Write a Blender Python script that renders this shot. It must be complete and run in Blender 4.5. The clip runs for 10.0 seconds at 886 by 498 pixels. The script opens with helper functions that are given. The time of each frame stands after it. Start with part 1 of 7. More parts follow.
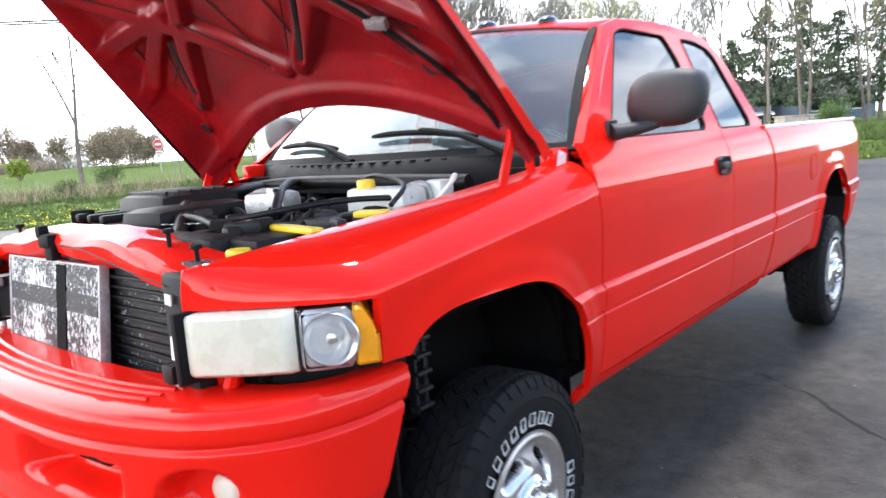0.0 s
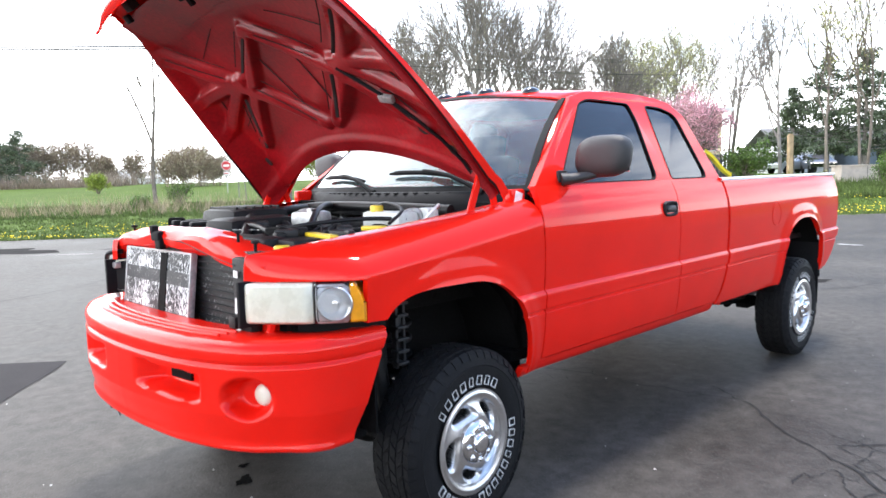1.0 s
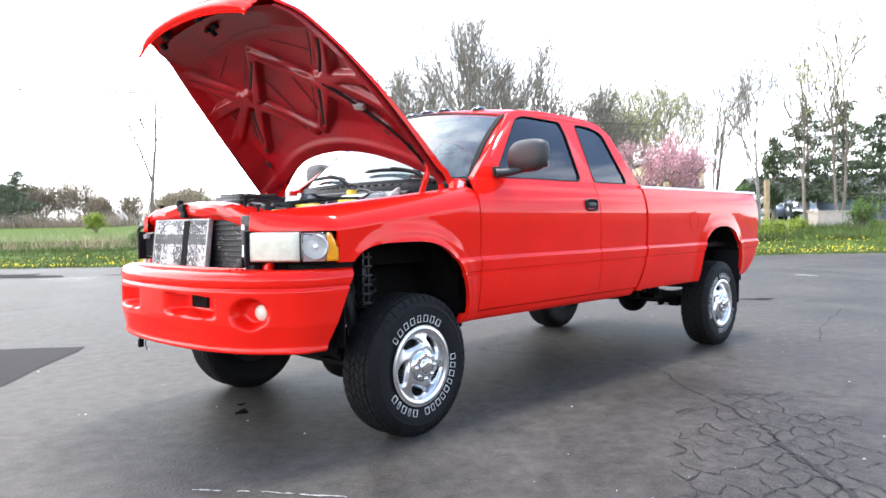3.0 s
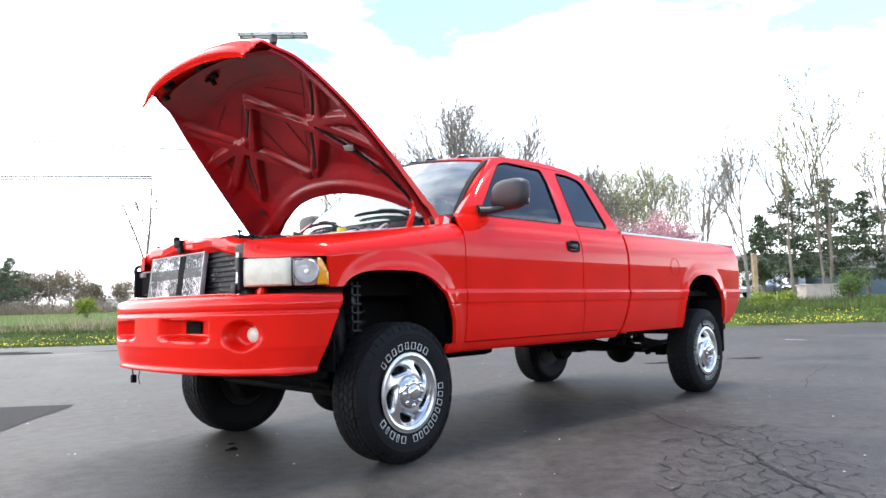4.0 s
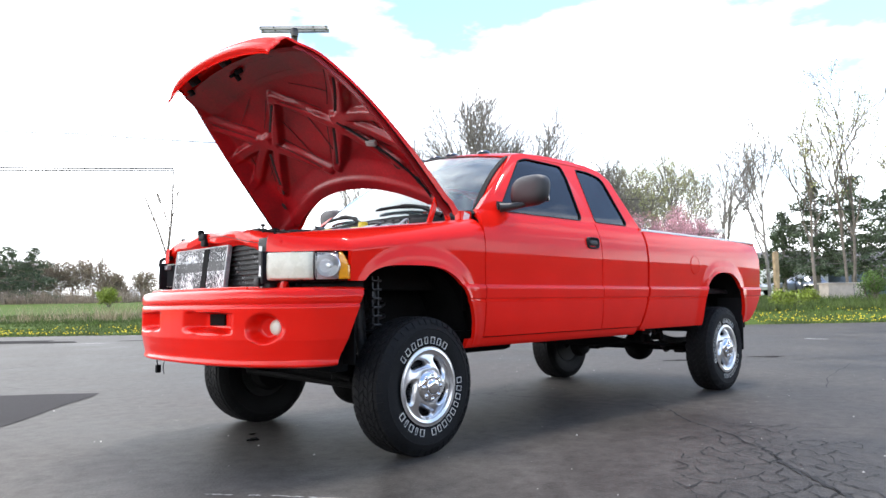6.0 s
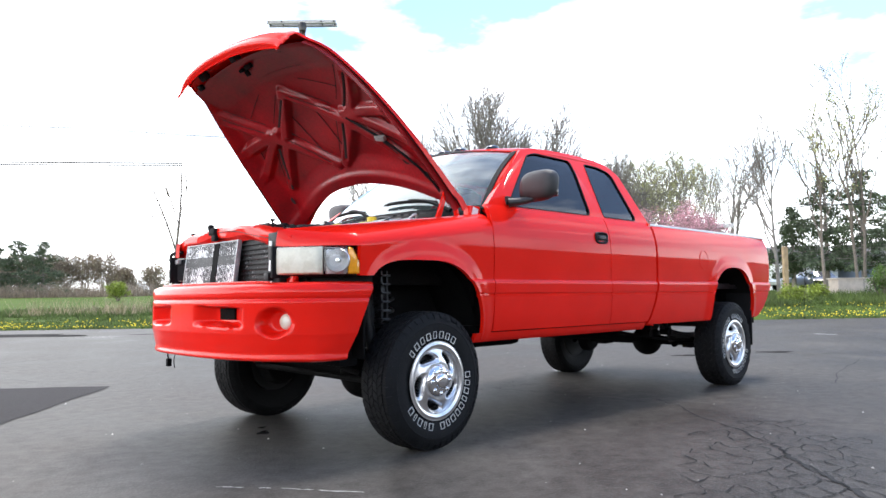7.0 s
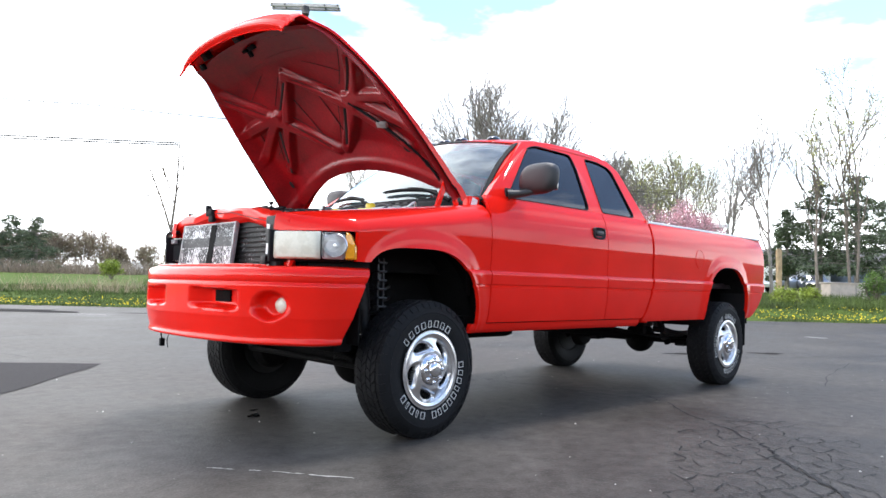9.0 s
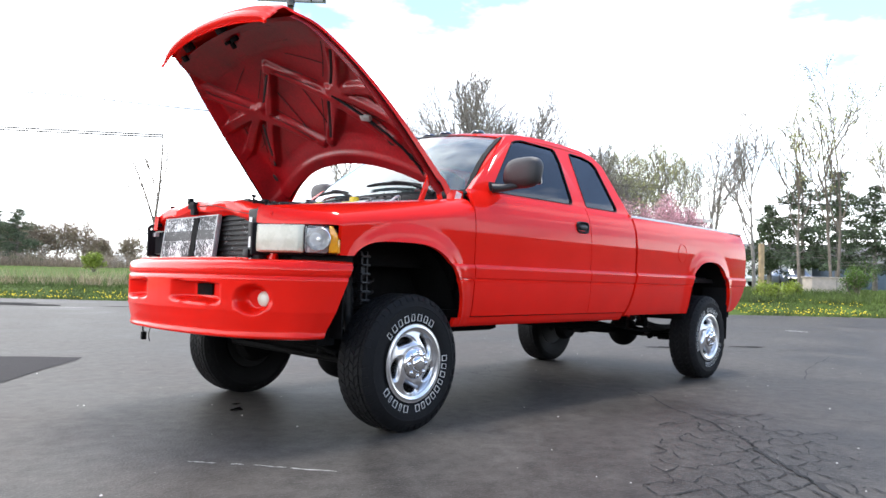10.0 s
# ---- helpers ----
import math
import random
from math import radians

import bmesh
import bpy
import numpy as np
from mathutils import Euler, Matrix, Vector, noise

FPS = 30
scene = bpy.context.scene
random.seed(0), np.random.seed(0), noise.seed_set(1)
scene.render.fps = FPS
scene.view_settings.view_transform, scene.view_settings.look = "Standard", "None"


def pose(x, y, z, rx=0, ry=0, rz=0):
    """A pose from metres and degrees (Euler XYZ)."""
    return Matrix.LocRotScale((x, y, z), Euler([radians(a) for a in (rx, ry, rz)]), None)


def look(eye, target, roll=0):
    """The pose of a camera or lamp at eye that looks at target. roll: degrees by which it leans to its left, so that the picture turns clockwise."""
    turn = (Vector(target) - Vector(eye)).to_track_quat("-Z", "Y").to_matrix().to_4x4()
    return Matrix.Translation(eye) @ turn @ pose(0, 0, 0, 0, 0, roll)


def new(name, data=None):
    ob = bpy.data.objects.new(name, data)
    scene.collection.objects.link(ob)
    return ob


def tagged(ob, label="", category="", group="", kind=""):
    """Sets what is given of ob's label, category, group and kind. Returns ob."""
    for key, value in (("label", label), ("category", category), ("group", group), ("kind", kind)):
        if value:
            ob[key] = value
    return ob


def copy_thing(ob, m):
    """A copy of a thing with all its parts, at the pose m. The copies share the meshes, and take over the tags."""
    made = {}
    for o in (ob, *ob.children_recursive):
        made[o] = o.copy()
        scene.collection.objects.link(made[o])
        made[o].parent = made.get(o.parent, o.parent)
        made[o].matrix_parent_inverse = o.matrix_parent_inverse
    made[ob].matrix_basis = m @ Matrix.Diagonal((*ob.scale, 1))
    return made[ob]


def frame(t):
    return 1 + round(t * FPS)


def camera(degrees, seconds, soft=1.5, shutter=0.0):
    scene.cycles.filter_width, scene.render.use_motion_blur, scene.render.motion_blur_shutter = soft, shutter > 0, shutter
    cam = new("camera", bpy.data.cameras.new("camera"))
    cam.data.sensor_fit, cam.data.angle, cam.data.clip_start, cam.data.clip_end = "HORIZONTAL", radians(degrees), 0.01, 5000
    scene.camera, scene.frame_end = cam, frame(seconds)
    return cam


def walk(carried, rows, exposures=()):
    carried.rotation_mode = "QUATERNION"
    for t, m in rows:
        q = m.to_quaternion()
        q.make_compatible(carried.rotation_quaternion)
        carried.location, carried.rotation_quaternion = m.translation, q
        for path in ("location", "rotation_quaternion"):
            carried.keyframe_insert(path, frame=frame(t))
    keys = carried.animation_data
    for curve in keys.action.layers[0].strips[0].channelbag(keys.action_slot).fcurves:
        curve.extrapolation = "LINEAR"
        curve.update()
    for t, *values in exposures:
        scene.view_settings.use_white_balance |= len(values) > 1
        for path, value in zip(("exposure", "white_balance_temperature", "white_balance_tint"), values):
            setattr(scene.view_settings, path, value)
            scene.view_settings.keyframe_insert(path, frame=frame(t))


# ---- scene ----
cam = camera(64.3, 10.0, shutter=0.5)
PATH = [
    (0, (-1.601, -2.073, 1.487), (-0.105, -0.779, 1.186), -4.1),
    (0.5, (-1.884, -2.496, 1.532), (-0.389, -1.193, 1.272), -2.1),
    (1, (-2.077, -2.894, 1.506), (-0.674, -1.483, 1.301), -1.5),
    (1.5, (-2.319, -3.156, 1.45), (-0.882, -1.782, 1.235), -1.3),
    (2, (-2.452, -3.462, 1.411), (-1.022, -2.075, 1.237), -1.8),
    (2.5, (-2.569, -3.583, 1.287), (-1.144, -2.183, 1.18), -0.8),
    (2.7, (-2.591, -3.643, 1.254), (-1.172, -2.238, 1.144), -0.7),
    (4, (-2.715, -3.865, 0.861), (-1.279, -2.483, 1.026), -1.5),
    (4.5, (-2.724, -3.857, 0.85), (-1.306, -2.456, 1.009), -0.9),
    (5, (-2.738, -3.866, 0.865), (-1.324, -2.46, 1.015), -0.4),
    (5.5, (-2.744, -3.877, 0.867), (-1.335, -2.465, 1.021), -0.7),
    (7, (-2.759, -3.882, 0.869), (-1.373, -2.447, 1.003), -0.7),
    (7.5, (-2.768, -3.875, 0.872), (-1.384, -2.436, 0.994), -0.7),
    (8, (-2.769, -3.879, 0.872), (-1.39, -2.435, 0.99), -0.3),
    (8.5, (-2.769, -3.872, 0.871), (-1.39, -2.428, 0.984), 0.2),
    (9, (-2.765, -3.865, 0.866), (-1.367, -2.438, 0.972), 1.4),
    (9.5, (-2.76, -3.874, 0.869), (-1.346, -2.464, 0.965), 1.6),
    (10, (-2.757, -3.876, 0.867), (-1.33, -2.477, 0.956), 1.5),
]
walk(cam, [(t, look(eye, target, roll)) for t, eye, target, roll in PATH], exposures=[(0.0, 1.08), (0.5, 1.06), (1.5, 1.14), (2.0, 1.22), (2.7, 1.22), (4.0, 0.81), (7.0, 0.68), (10.0, 0.71)])


# ---- world, sun ----
world = bpy.data.worlds.new("sky")
scene.world = world
world.use_nodes = True
wn, wl = world.node_tree.nodes, world.node_tree.links
wn.clear()
SUN_EL, SUN_AZ = 72.0, 15.0        # degrees; azimuth counted from +x towards +y
sky = wn.new("ShaderNodeTexSky")
sky.sky_type = "NISHITA"
sky.sun_disc = False
sky.sun_elevation = radians(SUN_EL)
sky.sun_rotation = radians(90 - SUN_AZ)
sky.dust_density = 0.5
sky.ozone_density = 1.6
coord = wn.new("ShaderNodeTexCoord")
stretch = wn.new("ShaderNodeMapping")
stretch.inputs["Scale"].default_value = (1.0, 1.0, 2.6)
stretch.inputs["Rotation"].default_value = (0.4, 0.2, 4.55)
wl.new(coord.outputs["Generated"], stretch.inputs["Vector"])
cloud = wn.new("ShaderNodeTexNoise")
cloud.inputs["Scale"].default_value = 2.1
cloud.inputs["Detail"].default_value = 7.0
cloud.inputs["Roughness"].default_value = 0.58
wl.new(stretch.outputs["Vector"], cloud.inputs["Vector"])
cover = wn.new("ShaderNodeValToRGB")
cover.color_ramp.elements[0].position = 0.44
cover.color_ramp.elements[0].color = (0.0, 0.0, 0.0, 1)
cover.color_ramp.elements[1].position = 0.72


def sky_math(op, a, b, c=None):
    node = wn.new("ShaderNodeMath")
    node.operation = op
    for k, v in enumerate((a, b, c)):
        if v is not None:
            if isinstance(v, (int, float)):
                node.inputs[k].default_value = v
            else:
                wl.new(v, node.inputs[k])
    return node.outputs[0]


def sky_dot(v):
    node = wn.new("ShaderNodeVectorMath")
    node.operation = "DOT_PRODUCT"
    wl.new(coord.outputs["Generated"], node.inputs[0])
    node.inputs[1].default_value = v
    return node.outputs["Value"]


# broken cloud: closed to one side and towards the horizon, open overhead and behind
amount = sky_math("MULTIPLY_ADD", sky_dot((-0.62, 0.78, 0.0)), 0.13, cloud.outputs["Fac"])
amount = sky_math("MULTIPLY_ADD", sky_dot((0.0, 0.0, 1.0)), -0.62, amount)
amount = sky_math("ADD", amount, 0.25)
# a thin place in the cloud above the truck
gap = sky_math("SUBTRACT", sky_dot((0.572, 0.719, 0.395)), 0.90)
gap = sky_math("MULTIPLY", sky_math("MAXIMUM", gap, 0.0), 0.8)
amount = sky_math("SUBTRACT", amount, gap)
# a broken bank of cloud higher up, that the windshield mirrors
bank = sky_math("SUBTRACT", sky_dot((0.10, 0.56, 0.82)), 0.74)
bank = sky_math("MULTIPLY", sky_math("MAXIMUM", bank, 0.0), 1.5)
amount = sky_math("ADD", amount, bank)
wl.new(amount, cover.inputs["Fac"])
thick = wn.new("ShaderNodeValToRGB")
thick.color_ramp.elements[0].position = 0.45
thick.color_ramp.elements[0].color = (17.0, 17.3, 17.8, 1)
thick.color_ramp.elements[1].position = 0.85
thick.color_ramp.elements[1].color = (12.0, 12.5, 13.5, 1)
wl.new(cloud.outputs["Fac"], thick.inputs["Fac"])
veil = wn.new("ShaderNodeMix")
veil.data_type = "RGBA"
wl.new(cover.outputs["Color"], veil.inputs["Factor"])
wl.new(sky.outputs["Color"], veil.inputs["A"])
wl.new(thick.outputs["Color"], veil.inputs["B"])
back = wn.new("ShaderNodeBackground")
back.inputs["Strength"].default_value = 0.20
wl.new(veil.outputs["Result"], back.inputs["Color"])
wout = wn.new("ShaderNodeOutputWorld")
wl.new(back.outputs["Background"], wout.inputs["Surface"])

sun = new("sun", bpy.data.lights.new("sun", "SUN"))
sun.data.energy = 2.1
sun.data.angle = radians(12)
sun.data.color = (1.0, 0.96, 0.9)
sd = Vector((math.cos(radians(SUN_EL)) * math.cos(radians(SUN_AZ)), math.cos(radians(SUN_EL)) * math.sin(radians(SUN_AZ)), math.sin(radians(SUN_EL))))
sun.matrix_world = look(sd * 60, (0, 0, 0))


# ---- materials ----
def material(name, base, rough=0.5, metal=0.0, vary=0.15, scale=6.0, grain=0.0, grain_scale=80.0, coat=0.0, tint=None, spread=0.0, spec=0.5, distort=0.0, polish=0.08):
    """A principled material with colour that varies at two scales, uneven gloss and fine relief."""
    m = bpy.data.materials.new(name)
    m.use_nodes = True
    n, l = m.node_tree.nodes, m.node_tree.links
    b = n["Principled BSDF"]
    b.inputs["Metallic"].default_value = metal
    b.inputs["Specular IOR Level"].default_value = spec
    b.inputs["Coat Weight"].default_value = coat
    b.inputs["Coat Roughness"].default_value = polish
    tc = n.new("ShaderNodeTexCoord")
    big = n.new("ShaderNodeTexNoise")
    big.inputs["Scale"].default_value = scale
    big.inputs["Detail"].default_value = 6.0
    big.inputs["Distortion"].default_value = distort
    l.new(tc.outputs["Object"], big.inputs["Vector"])
    fine = n.new("ShaderNodeTexNoise")
    fine.inputs["Scale"].default_value = grain_scale
    fine.inputs["Detail"].default_value = 4.0
    l.new(tc.outputs["Object"], fine.inputs["Vector"])
    mix = n.new("ShaderNodeMix")
    mix.data_type = "RGBA"
    other = tint if tint else tuple(c * (1 - vary) for c in base)
    top = base if tint else tuple(min(1, c * (1 + vary)) for c in base)
    mix.inputs["A"].default_value = (*other, 1)
    mix.inputs["B"].default_value = (*top, 1)
    ramp = n.new("ShaderNodeMapRange")
    ramp.inputs["From Min"].default_value = 0.3
    ramp.inputs["From Max"].default_value = 0.7
    l.new(big.outputs["Fac"], ramp.inputs["Value"])
    l.new(ramp.outputs["Result"], mix.inputs["Factor"])
    second = n.new("ShaderNodeMix")
    second.data_type = "RGBA"
    second.blend_type = "MULTIPLY"
    second.inputs["Factor"].default_value = min(1.0, vary * 2)
    fr = n.new("ShaderNodeMapRange")
    fr.inputs["From Min"].default_value = 0.25
    fr.inputs["From Max"].default_value = 0.75
    fr.inputs["To Min"].default_value = 0.6
    fr.inputs["To Max"].default_value = 1.3
    l.new(fine.outputs["Fac"], fr.inputs["Value"])
    l.new(mix.outputs["Result"], second.inputs["A"])
    l.new(fr.outputs["Result"], second.inputs["B"])
    last = second.outputs["Result"]
    if spread:
        info = n.new("ShaderNodeObjectInfo")
        geo = n.new("ShaderNodeNewGeometry")
        add = n.new("ShaderNodeMath")
        add.operation = "ADD"
        l.new(info.outputs["Random"], add.inputs[0])
        l.new(geo.outputs["Random Per Island"], add.inputs[1])
        fract = n.new("ShaderNodeMath")
        fract.operation = "FRACT"
        l.new(add.outputs[0], fract.inputs[0])
        rr = n.new("ShaderNodeMapRange")
        rr.inputs["To Min"].default_value = 1 - spread
        rr.inputs["To Max"].default_value = 1 + spread
        l.new(fract.outputs[0], rr.inputs["Value"])
        third = n.new("ShaderNodeMix")
        third.data_type = "RGBA"
        third.blend_type = "MULTIPLY"
        third.inputs["Factor"].default_value = 1.0
        l.new(last, third.inputs["A"])
        l.new(rr.outputs["Result"], third.inputs["B"])
        last = third.outputs["Result"]
    l.new(last, b.inputs["Base Color"])
    rm = n.new("ShaderNodeMapRange")
    rm.inputs["To Min"].default_value = max(0.0, rough * 0.8)
    rm.inputs["To Max"].default_value = min(1.0, rough * 1.2)
    l.new(big.outputs["Fac"], rm.inputs["Value"])
    l.new(rm.outputs["Result"], b.inputs["Roughness"])
    if grain:
        bump = n.new("ShaderNodeBump")
        bump.inputs["Strength"].default_value = grain
        bump.inputs["Distance"].default_value = 0.01
        l.new(fine.outputs["Fac"], bump.inputs["Height"])
        l.new(bump.outputs["Normal"], b.inputs["Normal"])
    return m


PAINT = material("red_paint", (0.84, 0.013, 0.006), 0.40, 0.0, 0.05, 3.0, 0.0, 300.0, coat=0.55, spec=0.02, polish=0.03)
# duller body red, its base also darkened for the shade below the hood
PAINT_SHADED = material("red_paint_shaded", (0.29, 0.005, 0.009), 0.42, 0.0, 0.3, 4.0, 0.05, 60.0, coat=0.35, spec=0.3)
BLACK = material("black_plastic", (0.010, 0.010, 0.011), 0.5, 0.0, 0.25, 9.0, 0.15, 220.0, spec=0.22)
TRIM = material("black_rubber_trim", (0.008, 0.008, 0.009), 0.65, 0.0, 0.2, 9.0, 0.1, 150.0, spec=0.14)
MIRROR_CASE = material("grey_black_plastic", (0.034, 0.034, 0.035), 0.5, 0.0, 0.12, 9.0, 0.2, 420.0)
RUBBER = material("tyre_rubber", (0.0085, 0.0085, 0.009), 0.7, 0.0, 0.3, 7.0, 0.25, 130.0, spec=0.2)
LETTER = material("raised_white_lettering", (0.72, 0.71, 0.68), 0.6, 0.0, 0.15, 20.0)
ALLOY = material("polished_alloy", (0.80, 0.80, 0.80), 0.30, 1.0, 0.08, 18.0)
CHROME = material("chrome", (0.86, 0.86, 0.87), 0.06, 1.0, 0.04, 12.0)
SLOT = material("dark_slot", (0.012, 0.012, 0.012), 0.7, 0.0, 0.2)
STEEL = material("dirty_steel", (0.03, 0.029, 0.028), 0.6, 0.4, 0.35, 14.0, 0.3, 90.0)
GUARD = material("worn_grey_guard", (0.020, 0.020, 0.021), 0.42, 0.0, 0.3, 14.0, 0.2, 90.0)
UNDER = material("underbody_black", (0.006, 0.006, 0.006), 0.8, 0.0, 0.35, 8.0, 0.3, 60.0, spec=0.1)
HOSE = material("rubber_hose", (0.010, 0.010, 0.011), 0.45, 0.0, 0.2, 12.0, spec=0.3)
CAST = material("cast_aluminium", (0.5, 0.5, 0.49), 0.5, 0.6, 0.25, 25.0, 0.3, 120.0)
YELLOW = material("yellow_plastic", (0.78, 0.55, 0.02), 0.4, 0.0, 0.1, 20.0)
TANK = material("milky_plastic", (0.62, 0.64, 0.6), 0.4, 0.0, 0.12, 14.0)
WHITE = material("white_label", (0.78, 0.77, 0.75), 0.5, 0.0, 0.1, 40.0)
RAIL = material("pale_bed_rail", (0.82, 0.82, 0.81), 0.35, 0.2, 0.08, 6.0)
AMBER = material("amber_lens", (0.85, 0.33, 0.01), 0.16, 0.0, 0.08, 30.0, coat=0.6)
HAZED = material("yellowed_headlight_lens", (0.70, 0.68, 0.56), 0.28, 0.0, 0.07, 9.0, coat=0.5, tint=(0.62, 0.59, 0.45))
SMOKED = material("smoked_lamp_lens", (0.012, 0.008, 0.008), 0.2, 0.0, 0.2, 20.0, coat=0.6)
TAIL = material("red_lamp_lens", (0.5, 0.015, 0.012), 0.15, 0.0, 0.1, 20.0, coat=0.6)


def glass(name, tint, rough=0.02, clear=1.0, ior=1.5):
    """Tinted automotive glass: part see-through, part dark, glossy."""
    m = bpy.data.materials.new(name)
    m.use_nodes = True
    n, l = m.node_tree.nodes, m.node_tree.links
    b = n["Principled BSDF"]
    b.inputs["Base Color"].default_value = (*tint, 1)
    b.inputs["Transmission Weight"].default_value = clear
    b.inputs["Roughness"].default_value = rough
    b.inputs["IOR"].default_value = ior
    return m


TINTED = glass("tinted_glass", (0.03, 0.033, 0.04), ior=1.5)
# windshield: pale blue-green, nearly clear, a few percent diffuse
CLEAR = glass("windshield_glass", (0.62, 0.74, 0.77), 0.02, 0.97, ior=1.5)
LENS = glass("clear_lens", (0.95, 0.95, 0.95))
CABIN = material("cabin_cloth", (0.10, 0.10, 0.11), 0.85, 0.0, 0.2, 8.0, 0.2, 120.0)
DASH = material("grey_dashboard", (0.07, 0.07, 0.075), 0.6, 0.0, 0.15, 8.0, 0.1, 200.0)


def speckled(name, dark, light, sx, sz, cut):
    """Bent fins: bright flecks on a dark core, streaked upright."""
    m = bpy.data.materials.new(name)
    m.use_nodes = True
    n, l = m.node_tree.nodes, m.node_tree.links
    b = n["Principled BSDF"]
    tc = n.new("ShaderNodeTexCoord")
    mp = n.new("ShaderNodeMapping")
    mp.inputs["Scale"].default_value = (sx, sx, sz)
    l.new(tc.outputs["Object"], mp.inputs["Vector"])
    f = n.new("ShaderNodeTexNoise")
    f.inputs["Scale"].default_value = 1.0
    f.inputs["Detail"].default_value = 3.0
    f.inputs["Roughness"].default_value = 0.7
    l.new(mp.outputs["Vector"], f.inputs["Vector"])
    g = n.new("ShaderNodeTexNoise")
    g.inputs["Scale"].default_value = 7.0
    l.new(tc.outputs["Object"], g.inputs["Vector"])
    add = n.new("ShaderNodeMath")
    add.operation = "MULTIPLY_ADD"
    l.new(g.outputs["Fac"], add.inputs[0])
    add.inputs[1].default_value = 0.5
    l.new(f.outputs["Fac"], add.inputs[2])
    r = n.new("ShaderNodeMapRange")
    r.inputs["From Min"].default_value = cut
    r.inputs["From Max"].default_value = cut + 0.025
    l.new(add.outputs[0], r.inputs["Value"])
    mix = n.new("ShaderNodeMix")
    mix.data_type = "RGBA"
    mix.inputs["A"].default_value = (*dark, 1)
    mix.inputs["B"].default_value = (*light, 1)
    l.new(r.outputs["Result"], mix.inputs["Factor"])
    l.new(mix.outputs["Result"], b.inputs["Base Color"])
    b.inputs["Roughness"].default_value = 0.55
    bump = n.new("ShaderNodeBump")
    bump.inputs["Strength"].default_value = 0.5
    bump.inputs["Distance"].default_value = 0.004
    l.new(f.outputs["Fac"], bump.inputs["Height"])
    l.new(bump.outputs["Normal"], b.inputs["Normal"])
    return m


FINS = speckled("bent_condenser_fins", (0.014, 0.014, 0.015), (0.88, 0.89, 0.88), 150.0, 46.0, 0.795)
CORE = speckled("radiator_core", (0.012, 0.012, 0.013), (0.4, 0.4, 0.4), 110.0, 80.0, 0.90)


# ---- mesh helpers ----
def part(name, bm, mat, parent=None, label="", smooth=40.0, normals=True):
    """Links a bmesh as one mesh object under a thing or a part."""
    if normals:
        bmesh.ops.recalc_face_normals(bm, faces=bm.faces[:])
    me = bpy.data.meshes.new(name)
    bm.to_mesh(me)
    bm.free()
    for one in (mat if isinstance(mat, (list, tuple)) else [mat]):
        me.materials.append(one)
    if smooth:
        me.polygons.foreach_set("use_smooth", [True] * len(me.polygons))
        me.set_sharp_from_angle(angle=radians(smooth))
    ob = new(name, me)
    if parent:
        ob.parent = parent
        ob.matrix_parent_inverse = parent.matrix_world.inverted()
    if label:
        tagged(ob, label)
    return ob


def raw(name, verts, faces, mat, parent=None, label="", smooth=False):
    me = bpy.data.meshes.new(name)
    me.from_pydata(verts, [], faces)
    me.materials.append(mat)
    if smooth:
        me.polygons.foreach_set("use_smooth", [True] * len(me.polygons))
    ob = new(name, me)
    if parent:
        ob.parent = parent
        ob.matrix_parent_inverse = parent.matrix_world.inverted()
    if label:
        tagged(ob, label)
    return ob


def sheet(points, thick=None, closed=False):
    """A bmesh from rows of points; collapsed quads vanish. thick: a vector by which the rim is turned in."""
    bm = bmesh.new()
    rows = [[bm.verts.new(p) for p in row] for row in points]
    nr, nc = len(rows), len(rows[0])
    for i in range(nr - 1):
        for j in range(nc if closed else nc - 1):
            k = (j + 1) % nc
            quad = (rows[i][j], rows[i][k], rows[i + 1][k], rows[i + 1][j])
            bm.faces.new(quad)
    bmesh.ops.remove_doubles(bm, verts=bm.verts[:], dist=2e-4)
    bmesh.ops.dissolve_degenerate(bm, edges=bm.edges[:], dist=1e-4)
    if thick is not None:
        rim = [e for e in bm.edges if e.is_boundary]
        out = bmesh.ops.extrude_edge_only(bm, edges=rim)
        bmesh.ops.translate(bm, verts=[v for v in out["geom"] if isinstance(v, bmesh.types.BMVert)], vec=Vector(thick))
    return bm


def box(bm, c, s, rot=None, bevel=0.0):
    """Adds a box, its edges rounded, to bm."""
    made = bmesh.ops.create_cube(bm, size=1.0)["verts"]
    m = Matrix.Translation(c) @ (rot if rot else Matrix()) @ Matrix.Diagonal((*s, 1))
    bmesh.ops.transform(bm, matrix=m, verts=made)
    if bevel:
        es = list({e for v in made for e in v.link_edges})
        bmesh.ops.bevel(bm, geom=es, offset=bevel, segments=2, affect="EDGES", profile=0.6)
    return bm


def tube(bm, path, radius, sides=10, cap=True):
    """Adds a round bar along a path to bm; radius may be a list."""
    path = [Vector(p) for p in path]
    rad = radius if isinstance(radius, (list, tuple)) else [radius] * len(path)
    rings = []
    up = None
    for i, p in enumerate(path):
        d = (path[min(i + 1, len(path) - 1)] - path[max(i - 1, 0)]).normalized()
        if up is None:
            up = d.orthogonal().normalized()
        up = (up - d * up.dot(d)).normalized()
        side = d.cross(up)
        rings.append([bm.verts.new(p + rad[i] * (math.cos(a) * up + math.sin(a) * side)) for a in (2 * math.pi * k / sides for k in range(sides))])
    for a, b in zip(rings, rings[1:]):
        for k in range(sides):
            bm.faces.new((a[k], a[(k + 1) % sides], b[(k + 1) % sides], b[k]))
    if cap:
        bm.faces.new(rings[0][::-1])
        bm.faces.new(rings[-1])
    return bm


